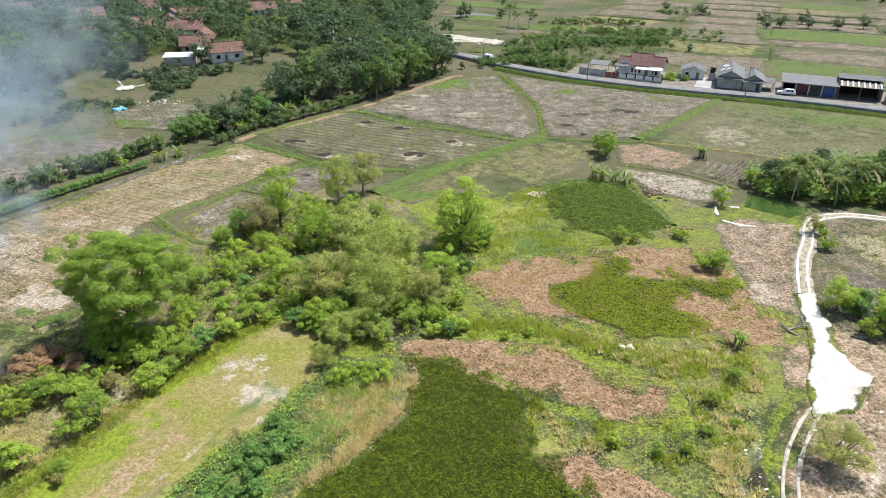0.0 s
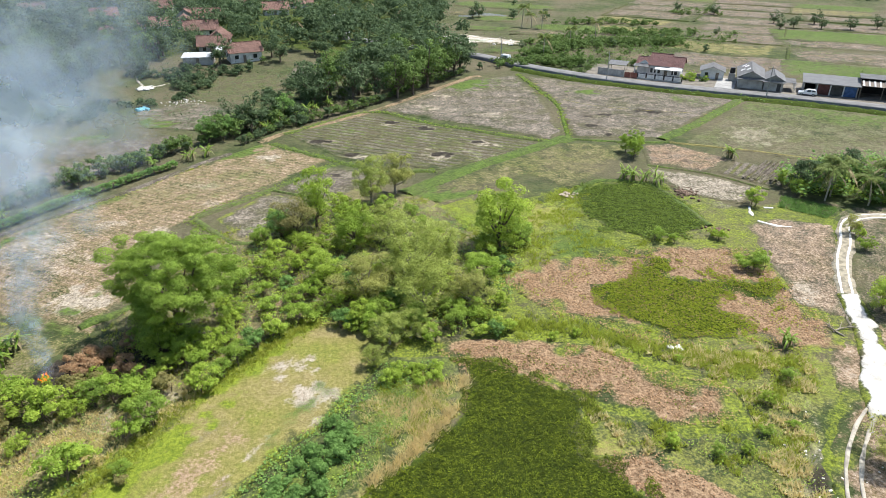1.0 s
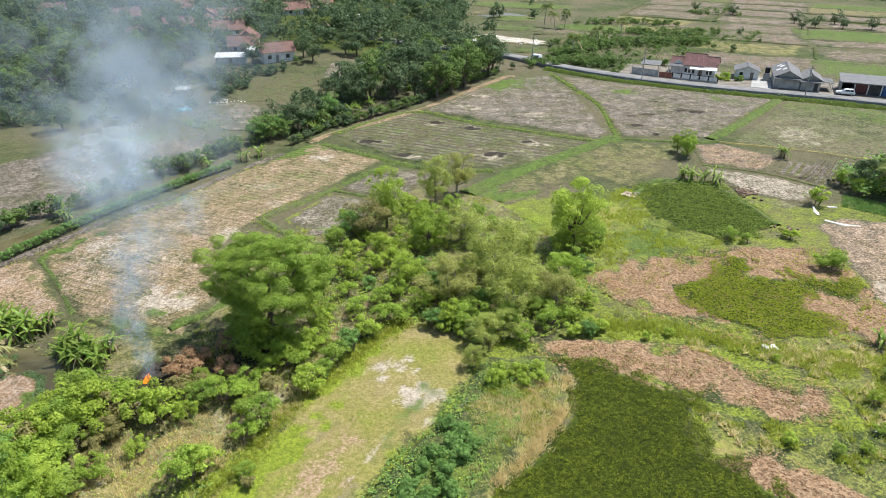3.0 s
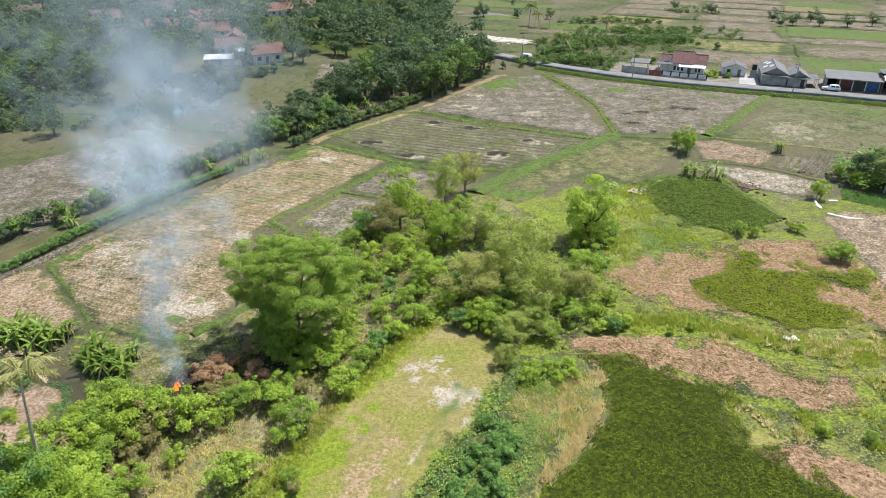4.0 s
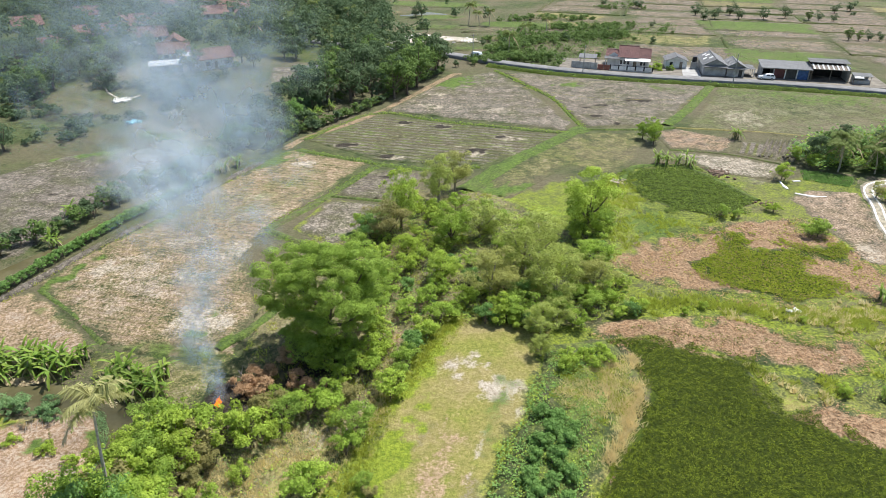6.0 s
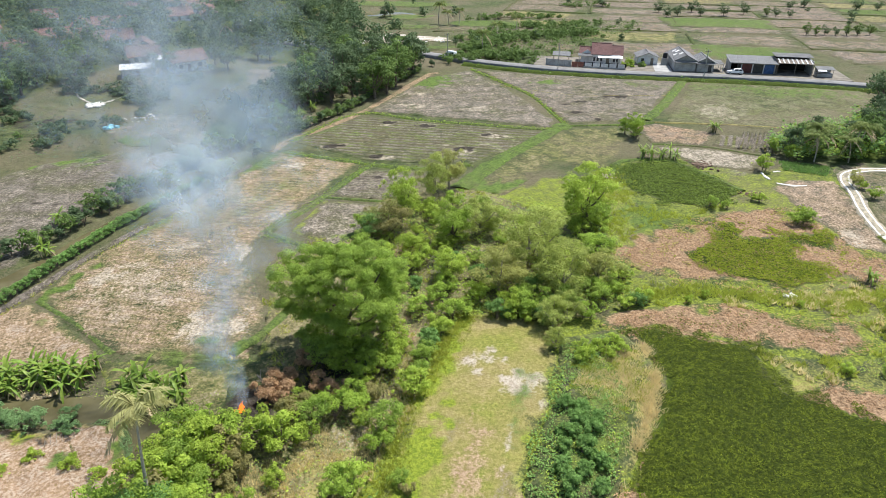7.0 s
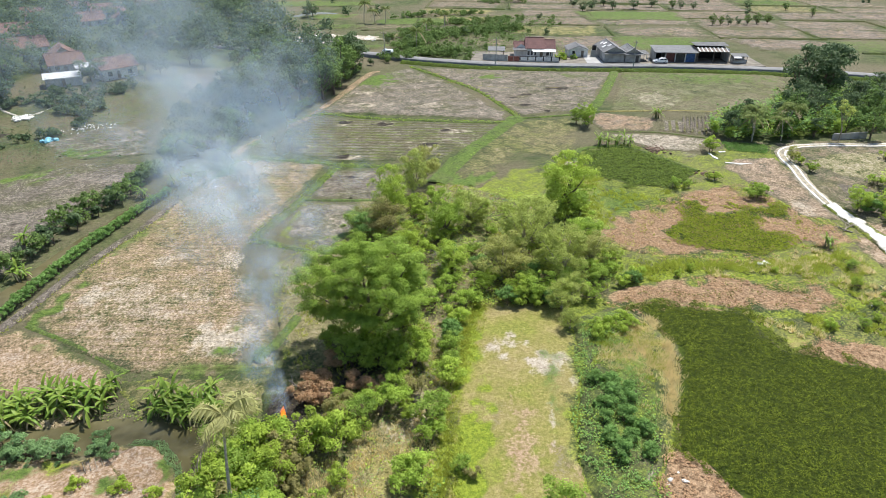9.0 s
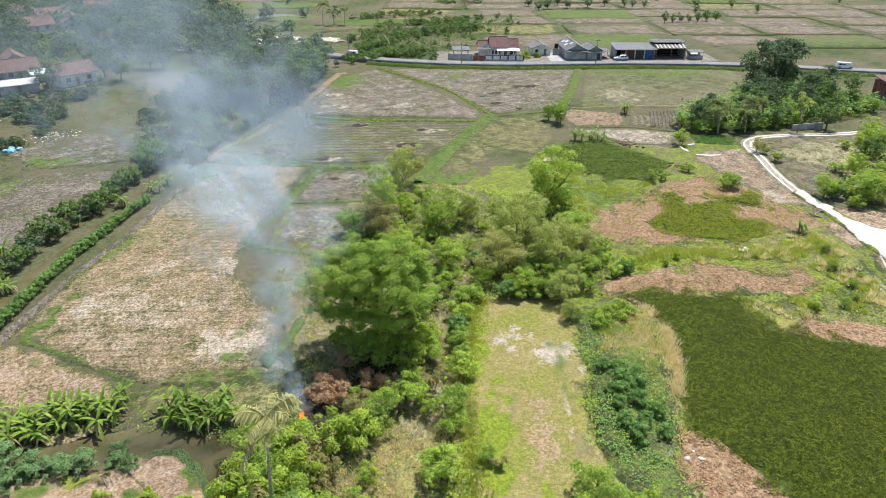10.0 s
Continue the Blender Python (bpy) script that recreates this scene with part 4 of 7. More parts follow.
# broad shade tree
rain = make_tree("shade_tree", 3, 15.0, 8.5, 2.9, 300, 92000, 0.23, LEAF_SHADE, flat=0.3, low=0.8, squash=0.46, hollow=0.52, under=0.14, lump=(0.07, 0.15))
put(rain, at(-37.5, 66.2, 0.4, 0.9, 1.07), "broad spreading green shade tree beside the field", "tree")

AIRY = [make_tree("airy_tree", 20 + k, 9.0, 4.3, 0.7, 62, 8600, 0.24, m, BARK_PALE, low=0.85, lump=(0.1, 0.28)) for k, m in enumerate((LEAF_GREY, LEAF_PALE_OLIVE, LEAF_GREY))]
DENSE = [make_tree("dense_tree", 30 + k, 9.0, 3.9, 0.5, 60, 7400, 0.26, m, low=0.85, lump=(0.11, 0.3)) for k, m in enumerate((LEAF_MID, LEAF_FRESH, LEAF_DEEP))]
OLIVE = [make_tree("olive_tree", 40, 8.0, 3.9, 0.6, 32, 7500, 0.24, LEAF_OLIVE, low=0.8)]
SHRUB = [make_tree("shrub", 50 + k, 3.0, 1.9, 0.3, 26, 2100, 0.2, m, stems=3, low=0.75, under=0.15, lump=(0.1, 0.32)) for k, m in enumerate((LEAF_MID, LEAF_FRESH, LEAF_YELLOW, LEAF_SHADE))]
BROAD = [make_tree("broadleaf_shrub", 60 + k, 2.6, 1.7, 0.2, 20, 1500, 0.27, m, stems=3, low=0.8, under=0.1) for k, m in enumerate((LEAF_DEEP, LEAF_FRESH))]
DRYBUSH = [make_tree("dry_shrub", 70, 2.4, 1.9, 0.2, 10, 1300, 0.24, LEAF_RUST, stems=4, low=0.8), make_tree("dry_shrub", 71, 2.8, 1.8, 0.2, 10, 1300, 0.26, LEAF_OLIVE, stems=4, low=0.8)]
WOOD = [make_tree("wood_tree", 80 + k, 10, 4.8, 0.6, 22, 1250, 0.6, m, low=0.9, flat=0.5) for k, m in enumerate((LEAF_FAR, LEAF_FAR, LEAF_THICKET, LEAF_FAR))]

BLUISH = make_tree("bluish_shrub", 66, 2.4, 1.6, 0.2, 24, 1900, 0.19, LEAF_BLUE, stems=3, low=0.8, under=0.1, lump=(0.12, 0.3))
HEDGE = make_tree("hedge_plant", 65, 2.6, 1.7, 0.15, 16, 620, 0.36, LEAF_DEEP, stems=2, low=0.9, under=0.1)
GROVE_TREE = make_tree("leafy_tree", 86, 9.0, 4.2, 0.5, 26, 1500, 0.52, LEAF_MID, low=0.9)
BUSH = [make_tree("bush", 55 + k, 3.0, 1.9, 0.3, 14, 520, 0.38, m, stems=2, low=0.75, under=0.15) for k, m in enumerate((LEAF_THICKET, LEAF_FAR))]

# the copse in the middle
for kinds, x, y, s, tall, words in (
        (DENSE[1:2], -25.8, 94.6, 0.8, 1.36, "bright green round-headed tree in the copse"), (OLIVE, -28.4, 90.5, 0.95, 1.0, "brownish olive thin-leaved tree"), (DENSE[2:3], -31, 91.5, 0.62, 0.9, "dark green small tree at the edge of the copse"),
        (AIRY[:1], -18, 105, 0.85, 1.15, "tall thin-crowned pale green tree"), (AIRY[1:2], -14.2, 109.5, 0.8, 1.15, "tall thin-crowned pale green tree"), (DENSE[:1], -19, 88, 0.85, 1.0, "leafy green tree in the copse"),
        (AIRY[2:], -14, 90, 0.9, 0.9, "grey-green tree with a loose crown"), (AIRY[:1], -10, 79, 1.25, 0.9, "wide grey-green tree with a loose crown"), (DENSE[1:2], 3, 88.8, 1.3, 0.95, "tall leafy green tree at the edge of the copse"),
        (AIRY[1:2], -16, 74, 1.05, 0.75, "spreading grey-green tree with bare limbs"), (AIRY[2:], -8, 71, 1.1, 0.95, "grey-green tree beside the marsh"), (DENSE[1:2], -22, 78, 0.75, 0.8, "fresh green small tree in the copse"),
        (AIRY[:1], -6, 83, 0.9, 0.9, "grey-green tree with a loose crown"), (DENSE[:1], 0, 78, 0.75, 0.9, "leafy green small tree"), (AIRY[1:2], -2, 73, 0.8, 0.85, "grey-green small tree beside the marsh"),
        (AIRY[2:], -12, 64.5, 0.62, 0.9, "small pale tree at the meadow's corner"), (AIRY[:1], -9.5, 66, 0.6, 0.8, "small pale tree at the meadow's corner"), (DENSE[1:2], -26, 86, 0.6, 0.8, "fresh green small tree in the copse")):
    some(kinds, x, y, s, words, "tree", "trees of the copse", tall)


def several(kinds, spots, low, high, label, category="shrub", group="", tall=1.0):
    for x, y in spots:
        some(kinds, x, y, rp.uniform(low, high), label, category, group, tall)


several(SHRUB + BROAD[:1], [(-20, 72), (-16, 69), (-13, 67.5), (-23, 75), (-25, 73), (-27, 77), (-20, 82), (-24, 83), (-27, 81), (-30, 85), (-33, 88), (-12, 86), (-4, 68), (-7, 65), (-2, 70),
                            (2, 73), (3, 82), (1, 86), (-30, 75), (-28, 71), (-31, 80), (-16, 94), (-21, 95), (-26, 98), (-9, 95), (7, 92), (-18, 77), (-12, 73)],
        0.85, 1.35, "leafy green undergrowth shrub below the trees", group="shrubs of the copse")
several(SHRUB, [(-22, 79), (-17, 82), (-14, 79), (-10, 83), (-6, 78), (-3, 75), (0, 70), (-9, 68), (-14, 70), (-21, 86), (-24, 92), (-18, 91), (-12, 92), (-7, 90), (2, 89), (5, 88), (-29, 90), (-32, 94), (-20, 99), (-15, 101), (-23, 101),
                (-32, 70), (-29, 79), (-34, 72), (-33, 76), (-24, 88), (-8, 74), (-5, 71), (-18, 74), (-22, 70), (5, 92.5), (3, 93), (6.5, 89.5), (-11, 99)], 0.7, 1.25, "tangled green undergrowth below the trees", group="shrubs of the copse")
several(BROAD, [(-1, 66.5), (0.8, 66.8), (2.2, 67.5), (-16.5, 67.5), (-14.8, 66.6), (-18, 68.3), (-13, 66)], 0.75, 1.0, "dense broad-leaved deep green shrub")
# strip of scrub between meadow, fire and field: single shrubs with dry grass between them
for kinds, x, y, size, words in (
        (SHRUB[2:3], -53.4, 51.4, 1.7, "yellow-green leafy shrub beside the fire"), (SHRUB[:1], -51.8, 53.6, 1.6, "yellow-green leafy shrub beside the fire"), (SHRUB[3:], -54.6, 53.8, 1.6, "tall yellow-green shrub by the pond"),
        (DRYBUSH[1:], -50.6, 51.0, 1.25, "olive-brown twiggy shrub beside the fire"), (SHRUB[1:2], -45.7, 51.5, 1.5, "round bright green shrub before the fire"), (SHRUB[2:3], -47.8, 51.8, 1.3, "yellow-green leafy shrub before the fire"),
        (DRYBUSH[1:], -44.4, 54.6, 1.3, "olive-brown leafy shrub beside the fire"), (SHRUB[:1], -40.1, 54.4, 1.35, "green leafy shrub below the shade tree"), (SHRUB[3:], -42.2, 53.8, 1.15, "green leafy shrub below the shade tree"),
        (SHRUB[:1], -40.6, 43.6, 1.3, "upright green shrub standing in dry grass"), (SHRUB[1:2], -39.3, 44.7, 1.1, "upright green shrub standing in dry grass"), (SHRUB[:1], -48.8, 43.6, 1.0, "low green bush in dry grass"),
        (SHRUB[3:], -35.3, 51.0, 1.25, "round green shrub at the meadow's edge"), (SHRUB[:1], -36.7, 48.6, 0.95, "small green shrub at the meadow's edge"), (SHRUB[1:2], -31.9, 56.2, 1.3, "bright green shrub at the meadow's edge"),
        (DRYBUSH[1:], -35.6, 55.6, 1.05, "olive-green shrub on the rough strip"), (SHRUB[:1], -37.9, 55.4, 1.2, "green leafy shrub on the rough strip"), (SHRUB[2:3], -37.4, 52.2, 0.8, "low yellow-green shrub on the rough strip"),
        (BROAD[:1], -28.2, 63.5, 1.15, "deep green shrub along the meadow's edge"), (SHRUB[3:], -29.6, 60.6, 1.0, "green shrub along the meadow's edge"), (BROAD[1:], -26.3, 66.4, 1.1, "fresh green shrub along the meadow's edge"),
        (SHRUB[:1], -24.2, 69.4, 1.0, "green shrub along the meadow's edge"), (SHRUB[3:], -30.4, 58.4, 0.75, "small green shrub along the meadow's edge"), (SHRUB[3:], -35.2, 44.0, 0.6, "small pale shrub standing in the meadow"),
        (DRYBUSH[1:], -34.6, 42.6, 0.5, "small dry bush standing in the meadow"), (SHRUB[2:3], -46.2, 46.6, 0.7, "low yellow-green shrub in dry grass"), (DRYBUSH[1:], -50.4, 46.2, 0.8, "dry olive-brown shrub in dry grass"),
        (SHRUB[:1], -56.2, 46.2, 1.4, "tall leafy green shrub by the pond"), (SHRUB[1:2], -54.4, 47.8, 1.4, "tall leafy green shrub by the pond"), (SHRUB[3:], -52.8, 46.8, 1.1, "leafy green shrub by the pond"), (DRYBUSH[1:], -50.6, 47.6, 0.9, "dry olive-brown shrub on the rough strip"),
        (SHRUB[2:3], -52.0, 49.4, 1.3, "yellow-green leafy shrub on the rough strip"), (SHRUB[3:], -54.8, 49.8, 1.45, "leafy green shrub by the pond"), (SHRUB[2:3], -43.6, 51.6, 0.9, "low yellow-green shrub on the rough strip"),
        (DRYBUSH[1:], -49.2, 48.6, 0.9, "dry olive-brown shrub in dry grass"), (SHRUB[:1], -43.4, 57.0, 0.8, "green leafy shrub beside the burnt ground")):
    some(kinds, x, y, size, words, "shrub", "shrubs of the scrub strip")
several(SHRUB, [(-59, 44), (-57.4, 44.6), (-54.2, 45.4), (-55.4, 47), (-52.8, 43), (-50.8, 41.4), (-55.6, 42), (-59.4, 42), (-63, 40), (-57, 38), (-53, 38.5), (-49.6, 38), (-61, 37)], 1.2, 1.6, "tall leafy green shrub by the pond", "shrub", "shrubs by the pond", 0.85)
several(SHRUB[:1] + SHRUB[2:] + DRYBUSH[1:], [(-57.4, 49.4), (-57.2, 46.6), (-58.8, 45.4), (-56.4, 48), (-55.9, 50.8), (-57.6, 43.4), (-59.6, 43.6)], 1.3, 1.6, "tall leafy shrub crowding the pond's edge", "shrub", "shrubs by the pond")
several(DENSE[:1] + DENSE[2:], [(-55.2, 39.4), (-57.8, 40.4), (-53.6, 38.6)], 0.9, 1.0, "leafy green tree before the coconut palm", "tree", "trees by the pond", 1.1)
several(DENSE[:2], [(-58.4, 37.6), (-52.4, 40.2), (-59.5, 38.3), (-49, 35.5)], 0.55, 0.65, "leafy green tree below the coconut palm", "tree", "trees by the pond", 0.85)
several(SHRUB, [(-38.5, 61.5), (-35.5, 60.8), (-33.2, 62.5), (-40.5, 63.5), (-31.5, 64.5), (-36.5, 58.8), (-41.8, 66.5), (-32, 68), (-34.2, 60.4), (-37.4, 63.4), (-39.4, 64.6), (-35.6, 63.6)], 0.95, 1.35, "green shrub at the foot of the shade tree", group="shrubs of the scrub strip")
several(DRYBUSH, [(-41.6, 58.8), (-39.8, 57.6), (-44.6, 61.6), (-43, 63.6)], 0.8, 1.05, "dry brown brushwood below the shade tree", group="scorched shrubs")
several(DRYBUSH[:1], [(-46.2, 57.6), (-46.8, 59.6), (-44.8, 58.6), (-45.4, 60.4)], 0.85, 1.1, "scorched rust-brown shrub beside the fire", group="scorched shrubs")
several(SHRUB[2:], [(-29.4, 35.4), (-32, 33.5), (-28, 33), (-36, 31), (-27, 31)], 1.1, 1.3, "fine-leaved green shrub at the meadow's end")
several(BROAD[:1], [(-16.4, 50.0), (-15.2, 48.8), (-16.2, 47.4), (-17.8, 46.0), (-15.4, 45.6), (-19.0, 44.2), (-17.0, 43.4), (-20.2, 42.0), (-18.4, 41.0), (-16.4, 41.6), (-20.4, 39.6), (-17.8, 38.8), (-14.2, 47.2)], 0.62, 0.85, "dense broad-leaved deep green shrub on the bank", group="shrubs on the pond bank")
several(BROAD[1:] + SHRUB[1:2], [(-10.6, 58.8), (-8.6, 58.6), (-6.4, 59.2), (-8.2, 56.8), (-11.2, 57), (-6.2, 57.4)], 0.6, 0.8, "bright green shrub on the bank", group="shrubs on the pond bank")
some(AIRY[:1], -13.4, 60.2, 0.36, "small pale tree standing in the meadow", "tree", tall=0.95)
several([BLUISH], [(-69.5, 59.2), (-71.8, 59.6), (-74.2, 60.2), (-73.4, 61.2), (-75.8, 63.0), (-77.4, 61.4), (-79.6, 62.4), (-82, 61.6), (-76.2, 59.4), (-84.5, 62.6)], 0.95, 1.25, "rounded blue-green shrub on the pond's earth bank", group="shrubs on the earth bank")
several([BLUISH], [(-66.4, 60.0), (-65.5, 57.4), (-66.6, 58.2), (-73, 54.6), (-75.6, 55.2)], 0.6, 0.8, "small blue-green shrub on the pond's earth bank", group="shrubs on the earth bank")
several(SHRUB[1:2], [(-68.2, 54.6), (-64.4, 52.6), (-61.8, 50.6), (-70.8, 53)], 0.5, 0.7, "low bright green bush on the bare earth", group="shrubs on the earth bank")
# bank between marsh and yard
several(SHRUB + BROAD, [(29, 54), (27, 49.5), (24, 47), (30, 50.5), (33, 58), (21, 46.5), (17, 48), (8, 65.8), (11, 66.6), (22, 61.5)], 0.4, 0.62, "low green bush in rough grass")
several(SHRUB, [(40, 82), (38.5, 82.5)], 0.95, 1.05, "round green bush with a dark shadow side")
several(SHRUB, [(38, 91), (37.2, 92), (42, 85.5), (60, 92), (59, 88), (30, 90), (28, 91)], 0.55, 0.8, "green bush at a plot's corner")
several(SHRUB[1:2], [(48.7, 105.1)], 1.15, 1.2, "bright green bushy tree beside the white runnel", "tree", tall=1.1)
several(AIRY, [(37.2, 45.6)], 0.72, 0.76, "thin pale tree beside the wheel ruts", "tree", tall=0.72)
several(DENSE[1:2], [(52, 72.2)], 0.62, 0.66, "round bright green tree beside the track", "tree", tall=0.85)
several(AIRY[1:2], [(59.5, 93.5)], 0.4, 0.42, "small pale tree inside the bend of the track", "tree")
several(SHRUB + BROAD[:1], [(54, 71), (55.5, 73), (53, 67), (57, 70)], 0.9, 1.3, "leafy bush beside the track")
several(WOOD[2:3] + DENSE[1:2], [(60, 68), (63, 72), (59, 64), (66, 76), (80, 84), (84, 80), (76, 80), (88, 88), (70, 70), (65, 65), (79, 76)], 0.5, 0.72, "leafy tree beside the track", "tree", "trees beside the track")
# grove by the bend
several(WOOD, [(106, 134), (111, 129), (103, 130), (116, 134)], 1.35, 1.6, "tall dark green tree in the grove by the road", "tree", "trees of the grove", 1.05)
several(WOOD, [(97, 112), (90, 118), (82, 114), (94, 124), (104, 112), (120, 122), (110, 120)], 0.7, 0.95, "leafy tree in the middle of the grove", "tree", "trees of the grove")
several(WOOD, [(118, 132), (105, 116), (98, 122), (110, 107), (92, 116), (102, 110), (122, 124), (126, 118), (86, 114)], 0.6, 0.85, "dark green tree in the grove by the road", "tree", "trees of the grove")
several(WOOD[2:], [(69, 119), (64, 115), (78, 114), (74, 121), (83, 106), (78, 104), (60, 111)], 0.5, 0.68, "leafy tree at the grove's edge", "tree", "trees of the grove")
several(WOOD[2:3] + [GROVE_TREE], [(57.9, 113.7), (58.5, 109.5), (91.3, 109.9), (97.5, 108.6), (108.6, 110.5), (110.9, 106.3), (112.7, 102.4), (71.7, 105.5), (78.2, 104.5), (84, 103)], 0.42, 0.62, "fresh green tree at the front of the grove", "tree", "trees of the grove")
several(SHRUB[:3] + [GROVE_TREE], [(65.5, 79.4), (73.9, 80.9), (82.8, 82.5), (66.1, 72.2), (59.0, 72.5), (56.6, 67.6), (73.7, 75.4), (79.6, 87.4)], 0.75, 1.0, "bright leafy bush beside the bend of the track", "bush", "bushes beside the track", 0.8)
several(DENSE[:1], [(35, 131.5), (34.2, 129), (33.5, 133)], 0.42, 0.5, "slim bushy tree at the field corner", "tree", tall=1.2)

# woods and village trees
rw = random.Random(21)
# village houses: place, bearing, width, depth
VILLAGE = [(-70, 216, 28, 10, 6.5), (-84, 229, 15, 9, 7), (-86, 243, 100, 10, 7), (-99, 262, 20, 12, 8), (-120, 270, 25, 11, 8), (-126, 249, 10, 9, 7), (-106, 296, 15, 13, 9), (-118, 300, 100, 9, 7), (-138, 326, 10, 9, 8),
           (-84, 322, 20, 11, 8), (-71, 324, 100, 8, 7), (-106, 347, 10, 10, 8), (-78, 347, 15, 13, 9), (-93, 373, 30, 11, 8), (-60, 371, 10, 11, 8), (-192, 312, 20, 10, 8), (-152, 296, 30, 10, 8), (-112, 281, 110, 9, 6)]


def joined_wood(name, places, label):
    """Far trees that cannot be told apart, in one mesh."""
    rng = np.random.default_rng(77)
    pieces = []
    for x, y, size, tall in places:
        lumps = rng.normal(0, 1, (9, 3)) * np.array([1.9, 1.9, 1.8]) + [0, 0, 5.2]
        p, nrm = crown_points(np.column_stack([lumps, rng.uniform(1.4, 2.8, 9)]), 180, rng)
        p[:, 2] = np.maximum(p[:, 2], 0.2)
        v, f = leaves_at(p * np.array([size, size, size * tall]) + [x, y, float(land(x, y))], nrm, 1.25 * size ** 0.5, rng)
        pieces.append((v, f))
    v, f = joined(pieces)
    return tagged(raw(name, v, f, LEAF_FAR), label, "wood", kind="stuff")


def joined_bushes(name, places, label, leaf):
    """Far bushes that cannot be told apart, in one mesh."""
    rng = np.random.default_rng(78)
    pieces = []
    for x, y, size in places:
        lumps = rng.normal(0, 1, (7, 3)) * np.array([0.85, 0.85, 0.5]) + [0, 0, 1.3]
        p, nrm = crown_points(np.column_stack([lumps, rng.uniform(0.5, 1.1, 7)]), 170, rng)
        p[:, 2] = np.maximum(p[:, 2], 0.1)
        pieces.append(leaves_at(p * size + [x, y, float(land(x, y))], nrm, 0.6 * size ** 0.5, rng))
    v, f = joined(pieces)
    return tagged(raw(name, v, f, leaf), label, "bushes", kind="stuff")


WOODLAND = [(-270, 150), (-128, 158), (-113, 173), (-104, 200), (-93, 217), (-78, 243), (-52, 228), (-46, 220), (-30, 222), (-14, 212), (8, 236), (-8, 300), (-2, 340), (-10, 440), (-270, 440)]
far_places = []
for _ in range(1500):
    x, y = rw.uniform(-260, 12), rw.uniform(150, 440)
    near_house = min(math.hypot((x - hx) / 1.15, y - hy + 5) for hx, hy, *_ in VILLAGE)
    size, tall = rw.uniform(0.6, 1.15), rw.uniform(0.85, 1.2)
    if inside(x, y, WOODLAND) < 0 or near_house < 8.6 or inside(x, y, [(-98, 196), (-62, 190), (-60, 226), (-92, 222)]) > 0 or x < -60 - 0.72 * y:
        continue
    if y < 232:
        some(WOOD, x, y, size, "dark green tree in the wooded village", "tree", "trees of the wooded village", tall)
    else:
        far_places.append((x, y, size, tall))
joined_wood("far_wood", far_places, "dense dark green trees round the far village houses")
several(WOOD[:1] + WOOD[2:], [(-40, 170), (-43, 176), (-14, 182), (-10, 190), (-18, 186), (-7, 198), (-14, 197), (-2, 205), (-29, 182), (-32, 190), (-22, 194), (0, 214), (-20, 205), (-8, 212), (-36, 176), (-30, 176), (-26, 188), (-24, 178), (-18, 178), (-16, 190), (-12, 194), (-5, 204), (-26, 196), (-38, 182)], 0.95, 1.35, "large dark green tree beside the field", "tree", "trees beside the field", 1.05)
several(BUSH + WOOD[:1], [(-36, 172), (-39, 169), (-33, 177), (-26, 182), (-21, 188), (-17, 194), (-11, 202), (-6, 207), (0, 213), (7, 216), (13, 217), (-44, 164)], 0.8, 1.1, "dense hedge bush along the field path", "bush", "hedge bushes")
several(BUSH, [(-56, 143), (-53, 146), (-51, 149), (-48, 152), (-46, 155), (-55, 139), (-52, 142), (-49, 146), (-45, 150), (-58, 140), (-43, 157)], 1.3, 1.8, "dark bushy thicket beside the canal", "bush", "canal thicket")
several(BUSH[:1], [(-74, 116), (-71.5, 118), (-70, 120), (-66.5, 124), (-75.5, 113.5), (-64.5, 128), (-62, 131)], 0.9, 1.35, "leafy bush on the far canal bank", "bush", "canal thicket")
several(BUSH + WOOD[:1], [(-63, 212), (-66, 208), (-76, 210), (-78, 222), (-72, 224), (-62, 220), (-80, 215), (-58, 214), (-91, 232), (-94, 238), (-79, 236)], 0.7, 1.0, "dark leafy tree beside the village houses", "tree", "trees beside the houses")
several(BUSH + WOOD[:2], [(-100, 158), (-112, 160), (-124, 170), (-118, 150), (-104, 146), (-132, 182), (-96, 198), (-110, 196), (-118, 204)], 0.6, 1.0, "scattered tree below the village", "tree", "scattered trees")

far_bushes = []
for _ in range(760):
    x, y = rw.uniform(-125, -38), rw.uniform(150, 205)
    if vnoise(x, y, 16, 9) < -0.12 or inside(x, y, [(-96, 88), (-60, 130), (-56, 168), (-90, 166)]) > 0 or math.hypot(x + 90, y - 187) < 7:
        continue
    far_bushes.append((x, y, rw.uniform(0.4, 0.95)))
joined_bushes("far_bushes", far_bushes, "low dark bushes on rough land below the village", LEAF_FAR)
# thicket along the far side of the canal
for (ax, ay), (bx, by) in zip([(-88, 90), (-80, 101), (-70, 116), (-62, 129)], [(-80, 101), (-70, 116), (-62, 129), (-54, 141)]):
    n = int(math.hypot(bx - ax, by - ay) / 2.1)
    for k in range(n):
        some(BUSH, ax + (bx - ax) * k / n + rw.uniform(-1.2, 0.8), ay + (by - ay) * k / n + rw.uniform(-0.6, 1.2), rw.uniform(0.75, 1.25), "dense bush along the far canal bank", "bush", "canal thicket")
